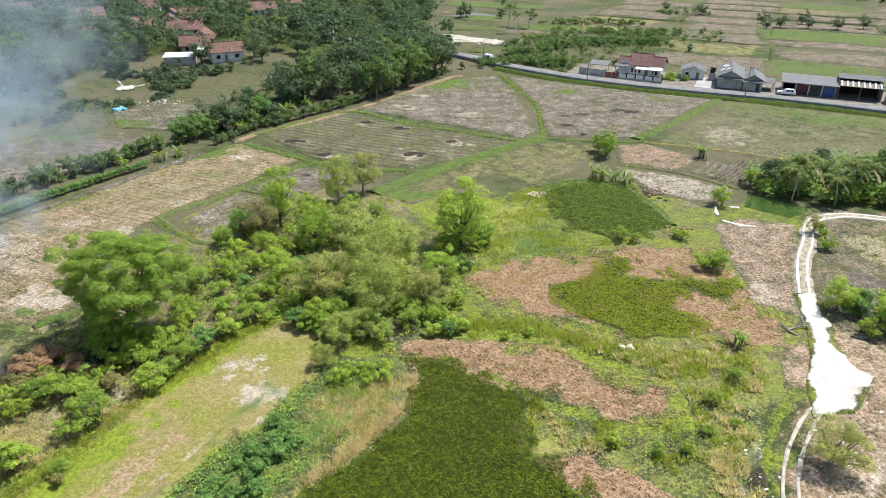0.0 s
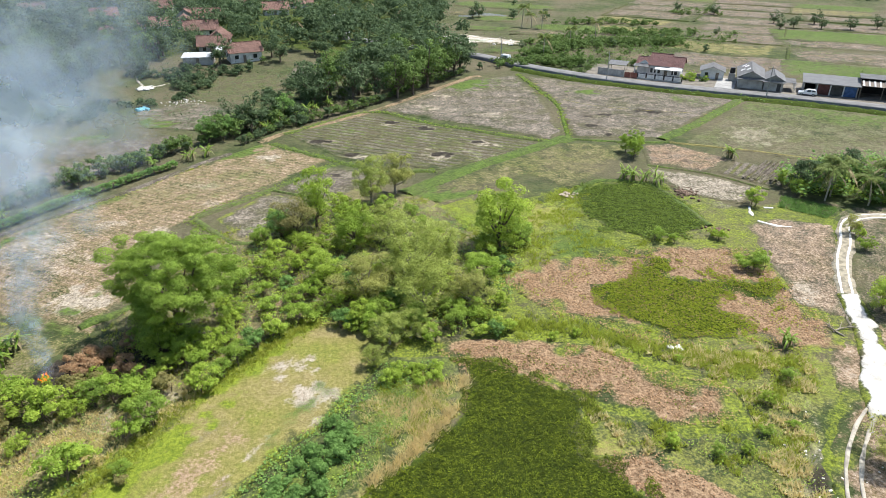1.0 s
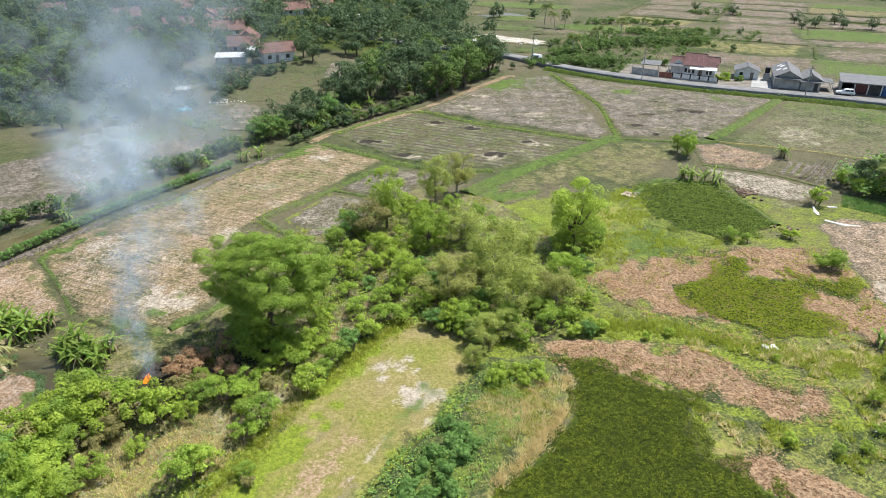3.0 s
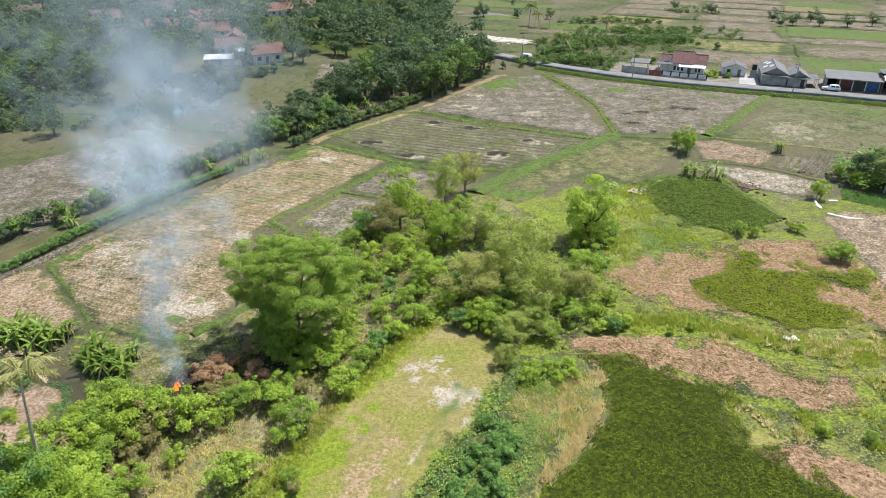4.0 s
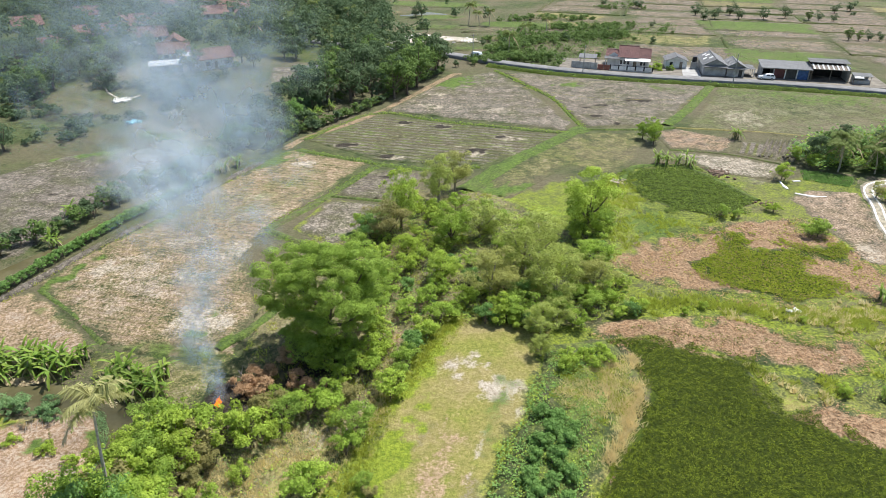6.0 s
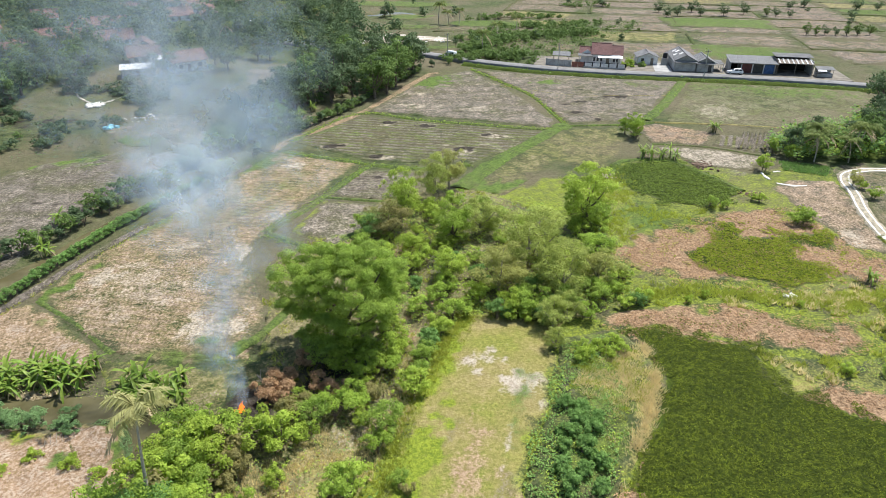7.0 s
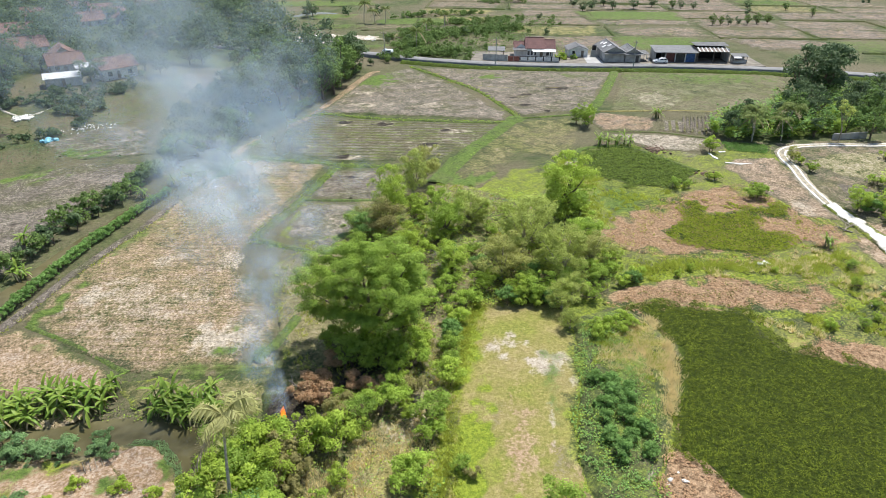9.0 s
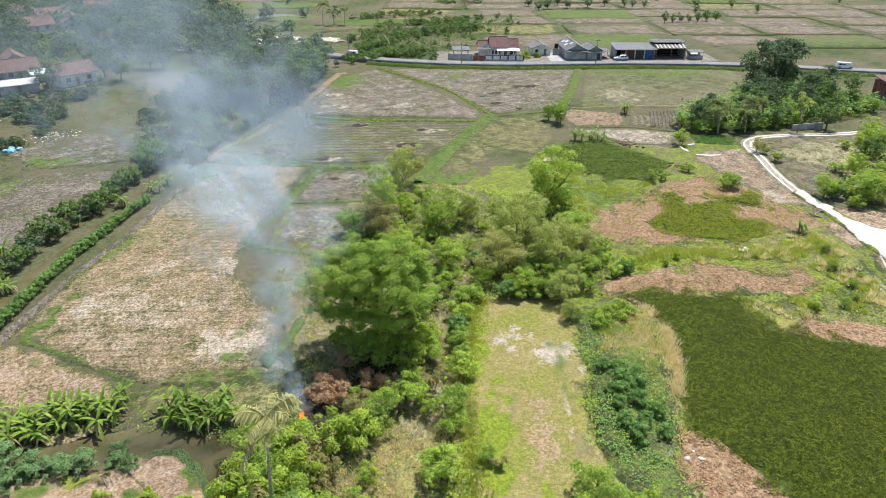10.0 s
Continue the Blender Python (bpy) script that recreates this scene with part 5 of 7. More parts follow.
# trees among the far fields
far_places = []
for _ in range(420):
    x, y = rw.uniform(20, 330), rw.uniform(205, 450)
    if inside(x, y, [(20, 236), (60, 222), (140, 180), (330, 80), (330, 460), (20, 460)]) < 6 or vnoise(x, y, 30, 3) < 0.56:
        continue
    far_places.append((x, y, rw.uniform(0.22, 0.55), 1.0))
joined_wood("far_trees", far_places, "scattered far trees between the distant fields")
several(WOOD[2:3] + WOOD[:1], [(38, 246), (52, 250), (60, 258), (66, 262), (74, 270), (84, 276), (36, 228), (24, 252), (100, 284), (110, 286)], 0.26, 0.4, "bushy tree in the strip behind the houses", "tree", "trees behind the houses")

far_bushes = []
for _ in range(150):
    x, y = rw.uniform(20, 125), rw.uniform(220, 300)
    if inside(x, y, [(24, 226), (44, 216), (58, 222), (84, 246), (116, 272), (122, 292), (92, 292), (60, 276), (36, 258)]) > 0:
        far_bushes.append((x, y, rw.uniform(0.5, 0.9)))
for pts, n, low, high in (([(15, 223), (28, 226), (40, 222)], 60, 0.7, 1.2), ([(26, 234), (36, 250), (58, 262), (84, 262)], 150, 0.8, 1.4), ([(30, 262), (60, 284), (100, 284)], 70, 0.8, 1.3), ([(50, 312), (70, 316), (94, 313)], 30, 0.8, 1.3), ([(108, 352), (134, 350)], 12, 0.8, 1.4)):
    q, way = line_points(pts, 1.0)
    for _ in range(n):
        x, y = q[rw.randrange(len(q))]
        far_bushes.append((float(x) + rw.gauss(0, 2.6), float(y) + rw.gauss(0, 2.6), rw.uniform(low, high)))
joined_bushes("far_bushes", far_bushes, "bushy green thicket between the fields behind the road", LEAF_THICKET)
several(WOOD[:1] + WOOD[2:3], [(174, 242), (178, 241), (182, 240.5), (186, 239), (190.5, 238), (195, 237), (201, 236.6), (246, 268), (241, 247), (205, 290), (196, 296), (232, 280), (214, 262)], 0.4, 0.55, "tree in a row between the far fields", "tree", "far trees", 1.1)
several(WOOD[:1], [(145, 303), (152, 305), (164, 304), (176, 302), (189, 304), (200, 294), (259, 306), (270, 303), (226, 316), (240, 322)], 0.5, 0.8, "dark tree along the edge of the far fields", "tree", "far trees")
several(WOOD[:1], [(9, 331), (12, 333), (118, 362), (132, 348), (150, 320), (168, 318)], 0.6, 0.85, "lone dark tree among the far fields", "tree", "far trees")
# hedge between path and canal
for (ax, ay), (bx, by) in zip([(-49, 136), (-44, 147), (-26, 167), (-14, 187)], [(-44, 147), (-26, 167), (-14, 187), (2, 209)]):
    n = int(math.hypot(bx - ax, by - ay) / 1.5)
    for k in range(n):
        some(BUSH, ax + (bx - ax) * k / n + rw.uniform(-0.6, 0.2), ay + (by - ay) * k / n + rw.uniform(0.2, 0.8), rw.uniform(0.6, 1.0), "dense dark hedge bush along the field path", "bush", "hedge bushes")
several(BUSH[:1] + BROAD[1:], [(67.5, 198.5), (69, 196.8), (70.5, 199.5), (72.5, 196.5), (74, 198.2), (71.5, 202), (41, 212), (38, 209), (36, 214)], 0.7, 1.0, "garden bush beside the white house", "bush", "garden bushes")


slim = make_tree("slim_tree", 87, 3.4, 0.8, 1.9, 14, 700, 0.12, LEAF_GREY, BARK_PALE, lean=0.12, low=0.8, thick=0.34)
put(slim, at(80.6, 99.8, 2.6, 2.9, 1.0), "slim leaning tree with a pale bare trunk at the grove", "tree")


# bananas and palms
def blade_leaf(length, width, rise, droop, turn, rng, segs=7):
    """A long arched leaf with a folded midrib."""
    u = np.linspace(0, 1, segs)
    out = length * (u - 0.12 * u * u)
    z = rise * u * length - droop * length * u ** 2.2
    w = width * np.sin(np.pi * np.clip(0.1 + 0.86 * u, 0, 1)) ** 0.7 * (1 + 0.12 * rng.normal(size=segs))
    ca, sa = math.cos(turn), math.sin(turn)
    c = np.column_stack([out * ca, out * sa, z])
    s = np.array([-sa, ca, 0])
    v = np.concatenate([c, c + s * w[:, None] / 2 + [0, 0, 0.12 * width], c - s * w[:, None] / 2 + [0, 0, 0.12 * width]])
    i = np.arange(segs - 1)
    f = np.concatenate([np.stack([i, i + 1, i + segs + 1, i + segs], 1), np.stack([i + 1, i, i + 2 * segs, i + 2 * segs + 1], 1)])
    return v, f


STEM = plain("banana_stem", (0.19, 0.19, 0.08), 0.7, scale=3, vary=0.3)


def make_banana(seed):
    rng = np.random.default_rng(seed)
    root = new("banana_plant")
    for k in range(3):
        bx, by, h = rng.normal(0, 0.45), rng.normal(0, 0.45), rng.uniform(1.3, 2.3)
        v, f = tube([(bx, by, -0.05), (bx * 1.1, by * 1.1, h * 0.5), (bx * 1.25, by * 1.25, h)], (0.17, 0.14, 0.09))
        raw("stem", v, f, STEM, root)
        for j in range(8):
            v, f = blade_leaf(rng.uniform(1.3, 2.1), rng.uniform(0.26, 0.4), 1.15 - 0.19 * j + rng.uniform(-0.25, 0.25), rng.uniform(0.3, 0.75), j * 2.4 + rng.uniform(-0.4, 0.4), rng)
            raw("leaf", v + np.array([bx * 1.25, by * 1.25, h - 0.1]), f, LEAF_BANANA, root)
        for j in range(3):
            v, f = blade_leaf(rng.uniform(0.9, 1.4), 0.22, -0.3, 0.9, j * 2.1 + rng.uniform(-0.5, 0.5), rng)
            v[:, 2] = np.maximum(v[:, 2], 0.2 - h)
            raw("leaf", v + np.array([bx * 1.25, by * 1.25, h - 0.15]), f, LEAF_HUSK, root, "dry brown hanging leaf")
    return root


PALM_BARK = plain("palm_bark", (0.46, 0.41, 0.33), 0.9, scale=5, vary=0.2, bump=0.02)


def make_palm(seed, height, lean, leaf=None):
    """A coconut palm: a ringed, bent trunk and feathered fronds."""
    rng = np.random.default_rng(seed)
    root = new("coconut_palm")
    leaf = leaf or LEAF_PALM
    u = np.linspace(0, 1, 9)
    pts = np.column_stack([lean * u ** 1.6, 0.3 * lean * u ** 2, height * u])
    v, f = tube(pts, 0.16 - 0.06 * u + 0.02 * np.sin(u * 40), 7)
    raw("trunk", v, f, PALM_BARK, root)
    for k in range(16):
        dead = k in (4, 11, 16)
        turn, up = k * 2.399, -0.9 if dead else 0.25 + 1.5 * (k % 6) / 5 + rng.uniform(-0.2, 0.2)
        L = rng.uniform(2.5, 3.5)
        s = np.linspace(0, 1, 26)
        ca, sa = math.cos(turn), math.sin(turn)
        r = L * s * (1 - 0.15 * s)
        z = up * L * s * 0.75 - (0.42 + 0.32 * max(up, 0)) * L * s ** 2.4
        mid = np.column_stack([r * ca, r * sa, z]) + pts[-1]
        pieces = [tube(mid, 0.035 * (1.1 - s), 4)]
        side = np.array([-sa, ca, 0.0])
        vs, fs = [], []
        for q in range(2, 26):
            for sg in (-1, 1):
                ll = 1.05 * math.sin(math.pi * (0.15 + 0.8 * s[q])) * rng.uniform(0.5, 1.15)
                a = mid[q]
                d = side * sg * 0.75 + np.array([ca, sa, 0]) * 0.5 + np.array([0, 0, rng.uniform(-1.1, -0.1)])
                w = np.array([ca, sa, 0.0]) * 0.075
                n0 = len(vs) * 4
                vs.append(np.stack([a - w, a + w, a + d * ll + w * 0.2, a + d * ll - w * 0.2]))
                fs.append([n0, n0 + 1, n0 + 2, n0 + 3])
        pieces.append((np.concatenate(vs), np.array(fs)))
        v, f = joined(pieces)
        raw("frond", v, f, LEAF_HUSK if dead else leaf, root, "dry brown hanging frond" if dead else "")
    return root


BANANA = [make_banana(90 + k) for k in range(3)]
several(BANANA, [(-61.5, 62.6), (-60, 61.2), (-58.6, 60.2), (-57.2, 60.4), (-56.2, 62.2), (-55.8, 60), (-59.6, 63), (-57.8, 61.4), (-66.4, 66.6), (-67.2, 65.6), (-68.8, 66.6), (-70.6, 66), (-72, 67), (-73.5, 66.6), (-75.2, 67.8), (-77, 68.4),
                 (-71.2, 68.2), (-74.4, 69), (-79, 69.6), (-81, 71), (-83.4, 72), (-66, 67.4), (-78, 71), (-86, 74), (-76.2, 64.8), (-73, 65.4), (-74.6, 66.8), (-69.6, 67.2), (-77.6, 66.6), (-72.6, 68.4), (-60.6, 63.6), (-58.8, 62.2)], 0.8, 1.08, "green banana plant with long arching leaves by the pond", "banana plant", "banana plants by the pond")
several(BANANA, [(29.6, 117.2), (30.9, 116.4), (32.3, 115.8), (34.9, 114.9), (55, 129.4), (36.2, 64.2), (-78, 62.6), (-57, 126), (-55, 129), (-63, 122), (-78, 97)], 0.8, 1.05, "banana plant with ragged leaves beside a plot", "banana plant")
several(WOOD[:2] + DENSE[2:], [(-57, 138), (-54, 143), (-50, 147), (-47, 152), (-52, 149), (-44, 156), (-55, 147)], 0.62, 0.78, "dark dense tree of the canal thicket", "tree", "canal thicket")
several(WOOD[2:3] + BUSH[:1], [(88, 104), (62, 113), (66, 109), (70, 106), (76, 110), (80, 114), (86, 116), (82, 110), (74, 116), (68, 112), (96, 114), (104, 122), (98, 104), (112, 116), (84, 118), (92, 122), (108, 112), (78, 118), (100, 130), (116, 122), (88, 98)], 0.5, 0.7, "leafy undergrowth at the grove's foot", "bush", "undergrowth of the grove")
several(BANANA, [(-42, 158), (-40, 161), (-38, 164), (-45.5, 151.5), (-47, 147), (-35, 168), (-60, 133), (-79, 108)], 0.8, 1.05, "banana plant beside the canal", "banana plant", "banana plants by the canal")
PALMS = [make_palm(5, 14.4, 0.9, LEAF_PALM_PALE), make_palm(6, 6.0, 0.8), make_palm(7, 7.5, 0.5)]
put(PALMS[0], at(-55.6, 42.3, 0.2, 0.98), "tall pale-fronded coconut palm by the pond", "palm")
several(PALMS[1:], [(62.6, 107), (69.2, 105), (64.6, 109), (72, 107.5), (66.5, 112), (75, 109.5)], 1.0, 1.2, "coconut palm at the edge of the grove", "palm", "palms of the grove", 0.85)
several(PALMS[1:], [(-34, 178), (-24, 300), (-40, 318), (30, 306), (38, 299), (34, 302), (-60, 250), (44, 262), (56, 272), (30, 236)], 0.9, 1.2, "distant coconut palm above the trees", "palm", "distant palms")

# clipped hedge along the canal
for (ax, ay), (bx, by) in zip([(-82, 82), (-78.5, 88), (-74, 97), (-70, 105), (-61.5, 118)], [(-78.5, 88), (-74, 97), (-70, 105), (-61.5, 118), (-58, 123)]):
    n = int(math.hypot(bx - ax, by - ay) / 1.1)
    for k in range(n):
        some([HEDGE], ax + (bx - ax) * k / n, ay + (by - ay) * k / n, 0.62, "dense dark green hedge plant beside the canal", "hedge plant", "hedge along the canal")


# pond plants: leaves of their own, in their thousands
def leaf_bed(name, corners, count, size, height, material, label, category="water plants", seed=0, ragged=1.2, holes=0.0):
    rng = np.random.default_rng(seed)
    c = np.array(corners)
    x, y = rng.uniform(c[:, 0].min(), c[:, 0].max(), count), rng.uniform(c[:, 1].min(), c[:, 1].max(), count)
    keep = inside(x, y, corners) + ragged * vnoise(x, y, 2.2, seed) + 0.5 * ragged * vnoise(x, y, 0.7, seed + 1) > 0
    if holes:
        keep &= 1.6 * vnoise(x, y, 1.5, seed + 2) + 0.4 * rng.normal(size=count) > holes - 1
    x, y = x[keep], y[keep]
    z = land(x, y) + 0.15 + height * (0.4 + 0.3 * vnoise(x, y, 1.1, seed + 3) + 0.3 * rng.random(len(x)))
    nrm = rng.normal(0, 0.55, (len(x), 3)) + [0, 0, 1.6]
    v, f = leaves_at(np.column_stack([x, y, z]), nrm, size, rng, slim=0.8)
    return tagged(raw(name, v, f, material), label, category, kind="stuff")


leaf_bed("pond_plants", POND, 165000, 0.155, 0.3, LEAF_LILY, "thick mat of dark green water plants on the pond", seed=1, ragged=1.8)
leaf_bed("pond_plants", MARSH_GREEN, 32000, 0.2, 0.3, LEAF_MARSH, "bright green water plants in the dried marsh", seed=2, ragged=2.6)
leaf_bed("pond_plants", SMALL_POND, 15000, 0.28, 0.3, LEAF_SEDGE, "dense green water plants on a small pond", seed=3, ragged=2.4)
leaf_bed("pond_plants", [(4, 78), (10, 82.5), (24, 87.5), (41, 87), (42, 79), (43, 68), (37, 65), (19, 66.5), (8, 73)], 9000, 0.2, 0.25, LEAF_MARSH, "scattered green water plants among the withered ones", seed=4, holes=1.3)
leaf_bed("pond_plants", [(-5, 63.5), (11, 64), (18, 60), (25, 55), (24, 50), (13, 54), (4, 60), (-5, 60.5)], 4000, 0.2, 0.25, LEAF_LILY, "scattered green water plants among the withered ones", seed=5, holes=1.3)
MARSHES = ([(2, 79), (10, 83.5), (24, 88.5), (41, 88), (43, 79), (45, 68), (37, 63.5), (19, 65), (7, 73)], [(-6, 63.5), (2.5, 65.8), (12, 64.8), (17.6, 60.4), (26.5, 56.4), (25.6, 52.7), (21.9, 50.4), (13, 54), (4, 58.5), (-5, 61)], [(9, 46.4), (14.5, 47), (17.5, 44.8), (21.6, 41.4), (13, 42)], [(-21.5, 33), (-19, 36), (-15.6, 38.3), (-13.8, 34), (-13.8, 22), (-20, 22)])
for k, (m, n) in enumerate(zip(MARSHES, (14000, 10000, 1200, 5000))):
    leaf_bed("withered_plants", m, n, 0.2, 0.15, LEAF_DEAD, "brown withered water plants lying on the marsh", "withered plants", 10 + k, holes=0.6)

leaf_bed("low_weeds", [(-62, 66), (-48, 66), (-46, 86), (-36, 94), (-24, 108), (-10, 106), (4, 86), (-2, 66), (-18, 69), (-26, 66), (-33, 54), (-38, 44), (-48, 38), (-53, 50)], 12000, 0.13, 0.3, LEAF_MID, "low green weeds over rough ground", "weeds", 31, 2.0, holes=1.25)
LEAFY_BANK = [(-12.5, 60.5), (-16, 54.5), (-18.5, 50.5), (-22.5, 45), (-25, 38), (-25, 30), (-21, 30), (-18.5, 37), (-15.6, 40), (-12.5, 44.5), (-9.5, 50), (-7, 56), (-6, 61)]
leaf_bed("low_weeds", LEAFY_BANK, 5000, 0.2, 0.8, LEAF_YELLOW, "yellow-green weeds on the pond bank", "weeds", 42, 0.8, holes=0.8)
leaf_bed("low_weeds", LEAFY_BANK, 16000, 0.22, 0.7, LEAF_DEEP, "thick green weeds on the pond bank", "weeds", 32, 0.8, holes=0.3)
leaf_bed("low_weeds", [(4, 67), (24, 62.5), (37, 61), (31, 50), (28, 38), (24, 41), (18, 46.5), (13, 48.5), (26, 50), (26.5, 57), (11, 66)], 11000, 0.15, 0.5, LEAF_MID, "patchy green weeds on the bank", "weeds", 33, 1.0, holes=1.0)
leaf_bed("low_weeds", [(-65.4, 58.4), (-63.4, 59.4), (-61.2, 58.2), (-59.8, 55.5), (-59.2, 51), (-59.8, 47), (-60.8, 50.5), (-61, 54.6), (-62.2, 57), (-63.6, 57.9)], 15000, 0.12, 0.35, LEAF_BLUE, "creeping green weeds on the rim of the earth heap", "weeds", 34, 0.4)
leaf_bed("undergrowth", [(-88, 73.5), (-78, 69.5), (-70, 67.4), (-66, 66.6), (-66, 65.2), (-71, 65), (-78, 66.6), (-88, 71)], 6000, 0.2, 1.0, LEAF_DEEP, "dark undergrowth at the feet of the banana plants", "undergrowth", 39, 0.6, holes=0.7)
leaf_bed("withered_leaves", [(-72, 65.4), (-69, 65.6), (-68.4, 64.6), (-71, 63.9), (-74.5, 64.8)], 1400, 0.25, 0.3, LEAF_HUSK, "heap of dry brown banana leaves on the pond's bank", "withered leaves", 40, 0.5, holes=0.5)
leaf_bed("low_weeds", [(-80, 60), (-74, 58), (-69, 57.5), (-66, 54), (-67, 48), (-78, 50), (-86, 56)], 9000, 0.12, 0.35, LEAF_BLUE, "patches of low green plants on the bare earth", "weeds", 38, 0.6, holes=1.5)
STRIP = [(-60, 36), (-54, 49), (-52, 55), (-44, 55), (-38, 62), (-30, 72), (-25, 67), (-31.5, 57), (-36.5, 47), (-42, 36)]
leaf_bed("undergrowth", STRIP, 9000, 0.2, 0.9, LEAF_FRESH, "tangled green undergrowth of the scrub strip", "undergrowth", 51, 1.5, holes=1.35)
leaf_bed("undergrowth", STRIP, 6000, 0.2, 0.8, LEAF_DEEP, "dark green undergrowth of the scrub strip", "undergrowth", 52, 1.5, holes=1.4)
COPSE = [(-36, 66), (-34, 90), (-26, 103), (-10, 104), (8, 93), (5, 80), (2, 69), (-8, 65), (-19, 68.5), (-25, 68)]
leaf_bed("undergrowth", COPSE, 30000, 0.22, 1.6, LEAF_FRESH, "tangled green undergrowth of the copse", "undergrowth", 53, 1.5, holes=1.0)
leaf_bed("undergrowth", COPSE, 20000, 0.22, 1.3, LEAF_DEEP, "dark green undergrowth of the copse", "undergrowth", 54, 1.5, holes=1.1)
leaf_bed("low_weeds", [(-125, 148), (-98, 142), (-58, 148), (-40, 176), (-44, 205), (-90, 214), (-120, 190)], 12000, 0.4, 0.6, LEAF_FAR, "rough weeds below the village", "weeds", 58, 3, holes=1.1)
leaf_bed("undergrowth", [(-190, 165), (-128, 160), (-114, 174), (-106, 200), (-96, 216), (-84, 236), (-100, 260), (-200, 260)], 26000, 0.9, 4.0, LEAF_FAR, "dark tangled undergrowth of the wooded village", "undergrowth", 59, 3, holes=0.8)
leaf_bed("undergrowth", [(22, 226), (44, 214), (58, 222), (84, 246), (116, 272), (122, 292), (92, 292), (60, 276), (36, 258)], 18000, 0.55, 2.2, LEAF_THICKET, "low green thicket behind the road houses", "undergrowth", 60, 3, holes=0.9)
leaf_bed("low_weeds", [(18, 222), (40, 210), (60, 214), (130, 190), (150, 250), (120, 300), (40, 300), (-8, 290), (6, 240)], 9000, 0.5, 0.5, LEAF_THICKET, "rough weeds between the fields behind the road", "weeds", 61, 4, holes=1.5)
some(DENSE[:1], 69.6, 199.4, 0.45, "feathery green garden tree before the white house", "tree")
GROVE = [(57, 107), (58, 116), (70, 124), (88, 126), (102, 136), (122, 130), (120, 104), (104, 101), (90, 103), (72, 104.5)]
leaf_bed("undergrowth", GROVE, 18000, 0.62, 4.5, LEAF_DEEP, "tangled green undergrowth of the grove", "undergrowth", 55, 2.0, holes=0.9)
leaf_bed("undergrowth", GROVE, 14000, 0.62, 3.0, LEAF_MID, "leafy green undergrowth of the grove", "undergrowth", 56, 2.0, holes=1.0)
leaf_bed("undergrowth", [(56, 61), (55, 70), (63, 79), (74, 83), (86, 87), (94, 84), (82, 70), (66, 59)], 16000, 0.42, 3.0, LEAF_FRESH, "bright undergrowth beside the bend of the track", "undergrowth", 57, 2.0, holes=1.1)
leaf_bed("pale_specks", POND, 4200, 0.085, 0.4, LEAF_MARSH, "pale flowers and tips among the pond plants", "flowers", 35)

leaf_bed("low_weeds", [(-86, 71.5), (-76, 68), (-70, 66), (-65, 65), (-60, 62.5), (-55.5, 58), (-55, 50), (-57, 46), (-56, 50), (-57.5, 57), (-61, 60.8), (-66, 63.3), (-76, 66.4), (-86, 70)], 3800, 0.22, 0.6, LEAF_MID, "creeping weeds along the pond's edge", "weeds", 36, 0.6)
leaf_bed("low_weeds", [(-92, 66.5), (-82, 63.5), (-74, 61), (-68, 58.2), (-64, 57), (-64.5, 56), (-68, 57), (-74, 59.8), (-82, 62.5), (-92, 65)], 1500, 0.2, 0.5, LEAF_FRESH, "creeping weeds along the earth bank", "weeds", 37, 0.5)


# ---- grass ----
def along(pts, width, density, seed):
    """Random places on a band along a line."""
    rng = np.random.default_rng(seed)
    q, way = line_points(pts, 0.3)
    n = int(len(q) * 0.3 * width * density)
    k = rng.integers(0, len(q), n)
    u = rng.normal(0, width * 0.33, n)
    return q[k, 0] - way[k, 1] * u + rng.normal(0, 0.15, n), q[k, 1] + way[k, 0] * u + rng.normal(0, 0.15, n)


def within(corners, count, seed, patch=None):
    rng = np.random.default_rng(seed)
    c = np.array(corners)
    x, y = rng.uniform(c[:, 0].min(), c[:, 0].max(), count), rng.uniform(c[:, 1].min(), c[:, 1].max(), count)
    keep = inside(x, y, corners) + 1.6 * vnoise(x, y, 2.4, 71) + 0.8 * vnoise(x, y, 0.9, 72) > 0.4
    if patch is not None:
        keep &= vnoise(x, y, 2.6, seed) + 0.5 * vnoise(x, y, 0.9, seed + 1) > patch
    return x[keep], y[keep]


for k in range(6):
    u = k / 5
    x, y = along([(55.6 - 2.4 * u, 108.2 - 4.0 * u), (62.8 - 3.4 * u, 103.4 - 3.8 * u)], 0.45, 22, 80 + k)
    blades("vegetable_row", x, y, 0.1, 0.4, LEAF_DEEP, "row of dark green vegetables in the garden plot", "vegetables", seed=80 + k, width=0.07)
BANK = [(2, 67), (24, 64), (37, 63), (36, 57), (32, 52), (29, 46), (28, 37), (23, 42.5), (18, 46.8), (12, 48.6), (9.6, 50), (10.5, 53.5), (13, 53), (19, 49.5), (26, 50), (26, 58), (10, 66)]
x, y = within(BANK, 12000, 1, 0.0)
blades("grass_tufts", x, y, 0.1, 0.42, BLADE, "rough green grass on the bank", seed=1)
x, y = within(BANK, 9000, 2, 0.15)
blades("dry_grass_tufts", x, y, 0.1, 0.55, BLADE_DRY, "rough straw-coloured grass on the bank", seed=2, width=0.07)
x, y = along([(3, 69), (12, 67.5), (20, 63.5), (28, 61.5), (37, 61.5)], 3.0, 9, 3)
blades("grass_tufts", x, y, 0.1, 0.55, BLADE, "tall bright grass along the bank", seed=3)
x, y = within([(2, 79), (12, 108), (20, 112), (19, 92), (32, 91), (24, 89), (10, 84)], 6000, 4, -0.3)
blades("grass_tufts", x, y, 0.1, 0.4, BLADE, "bright grass beside the small pond", seed=4)
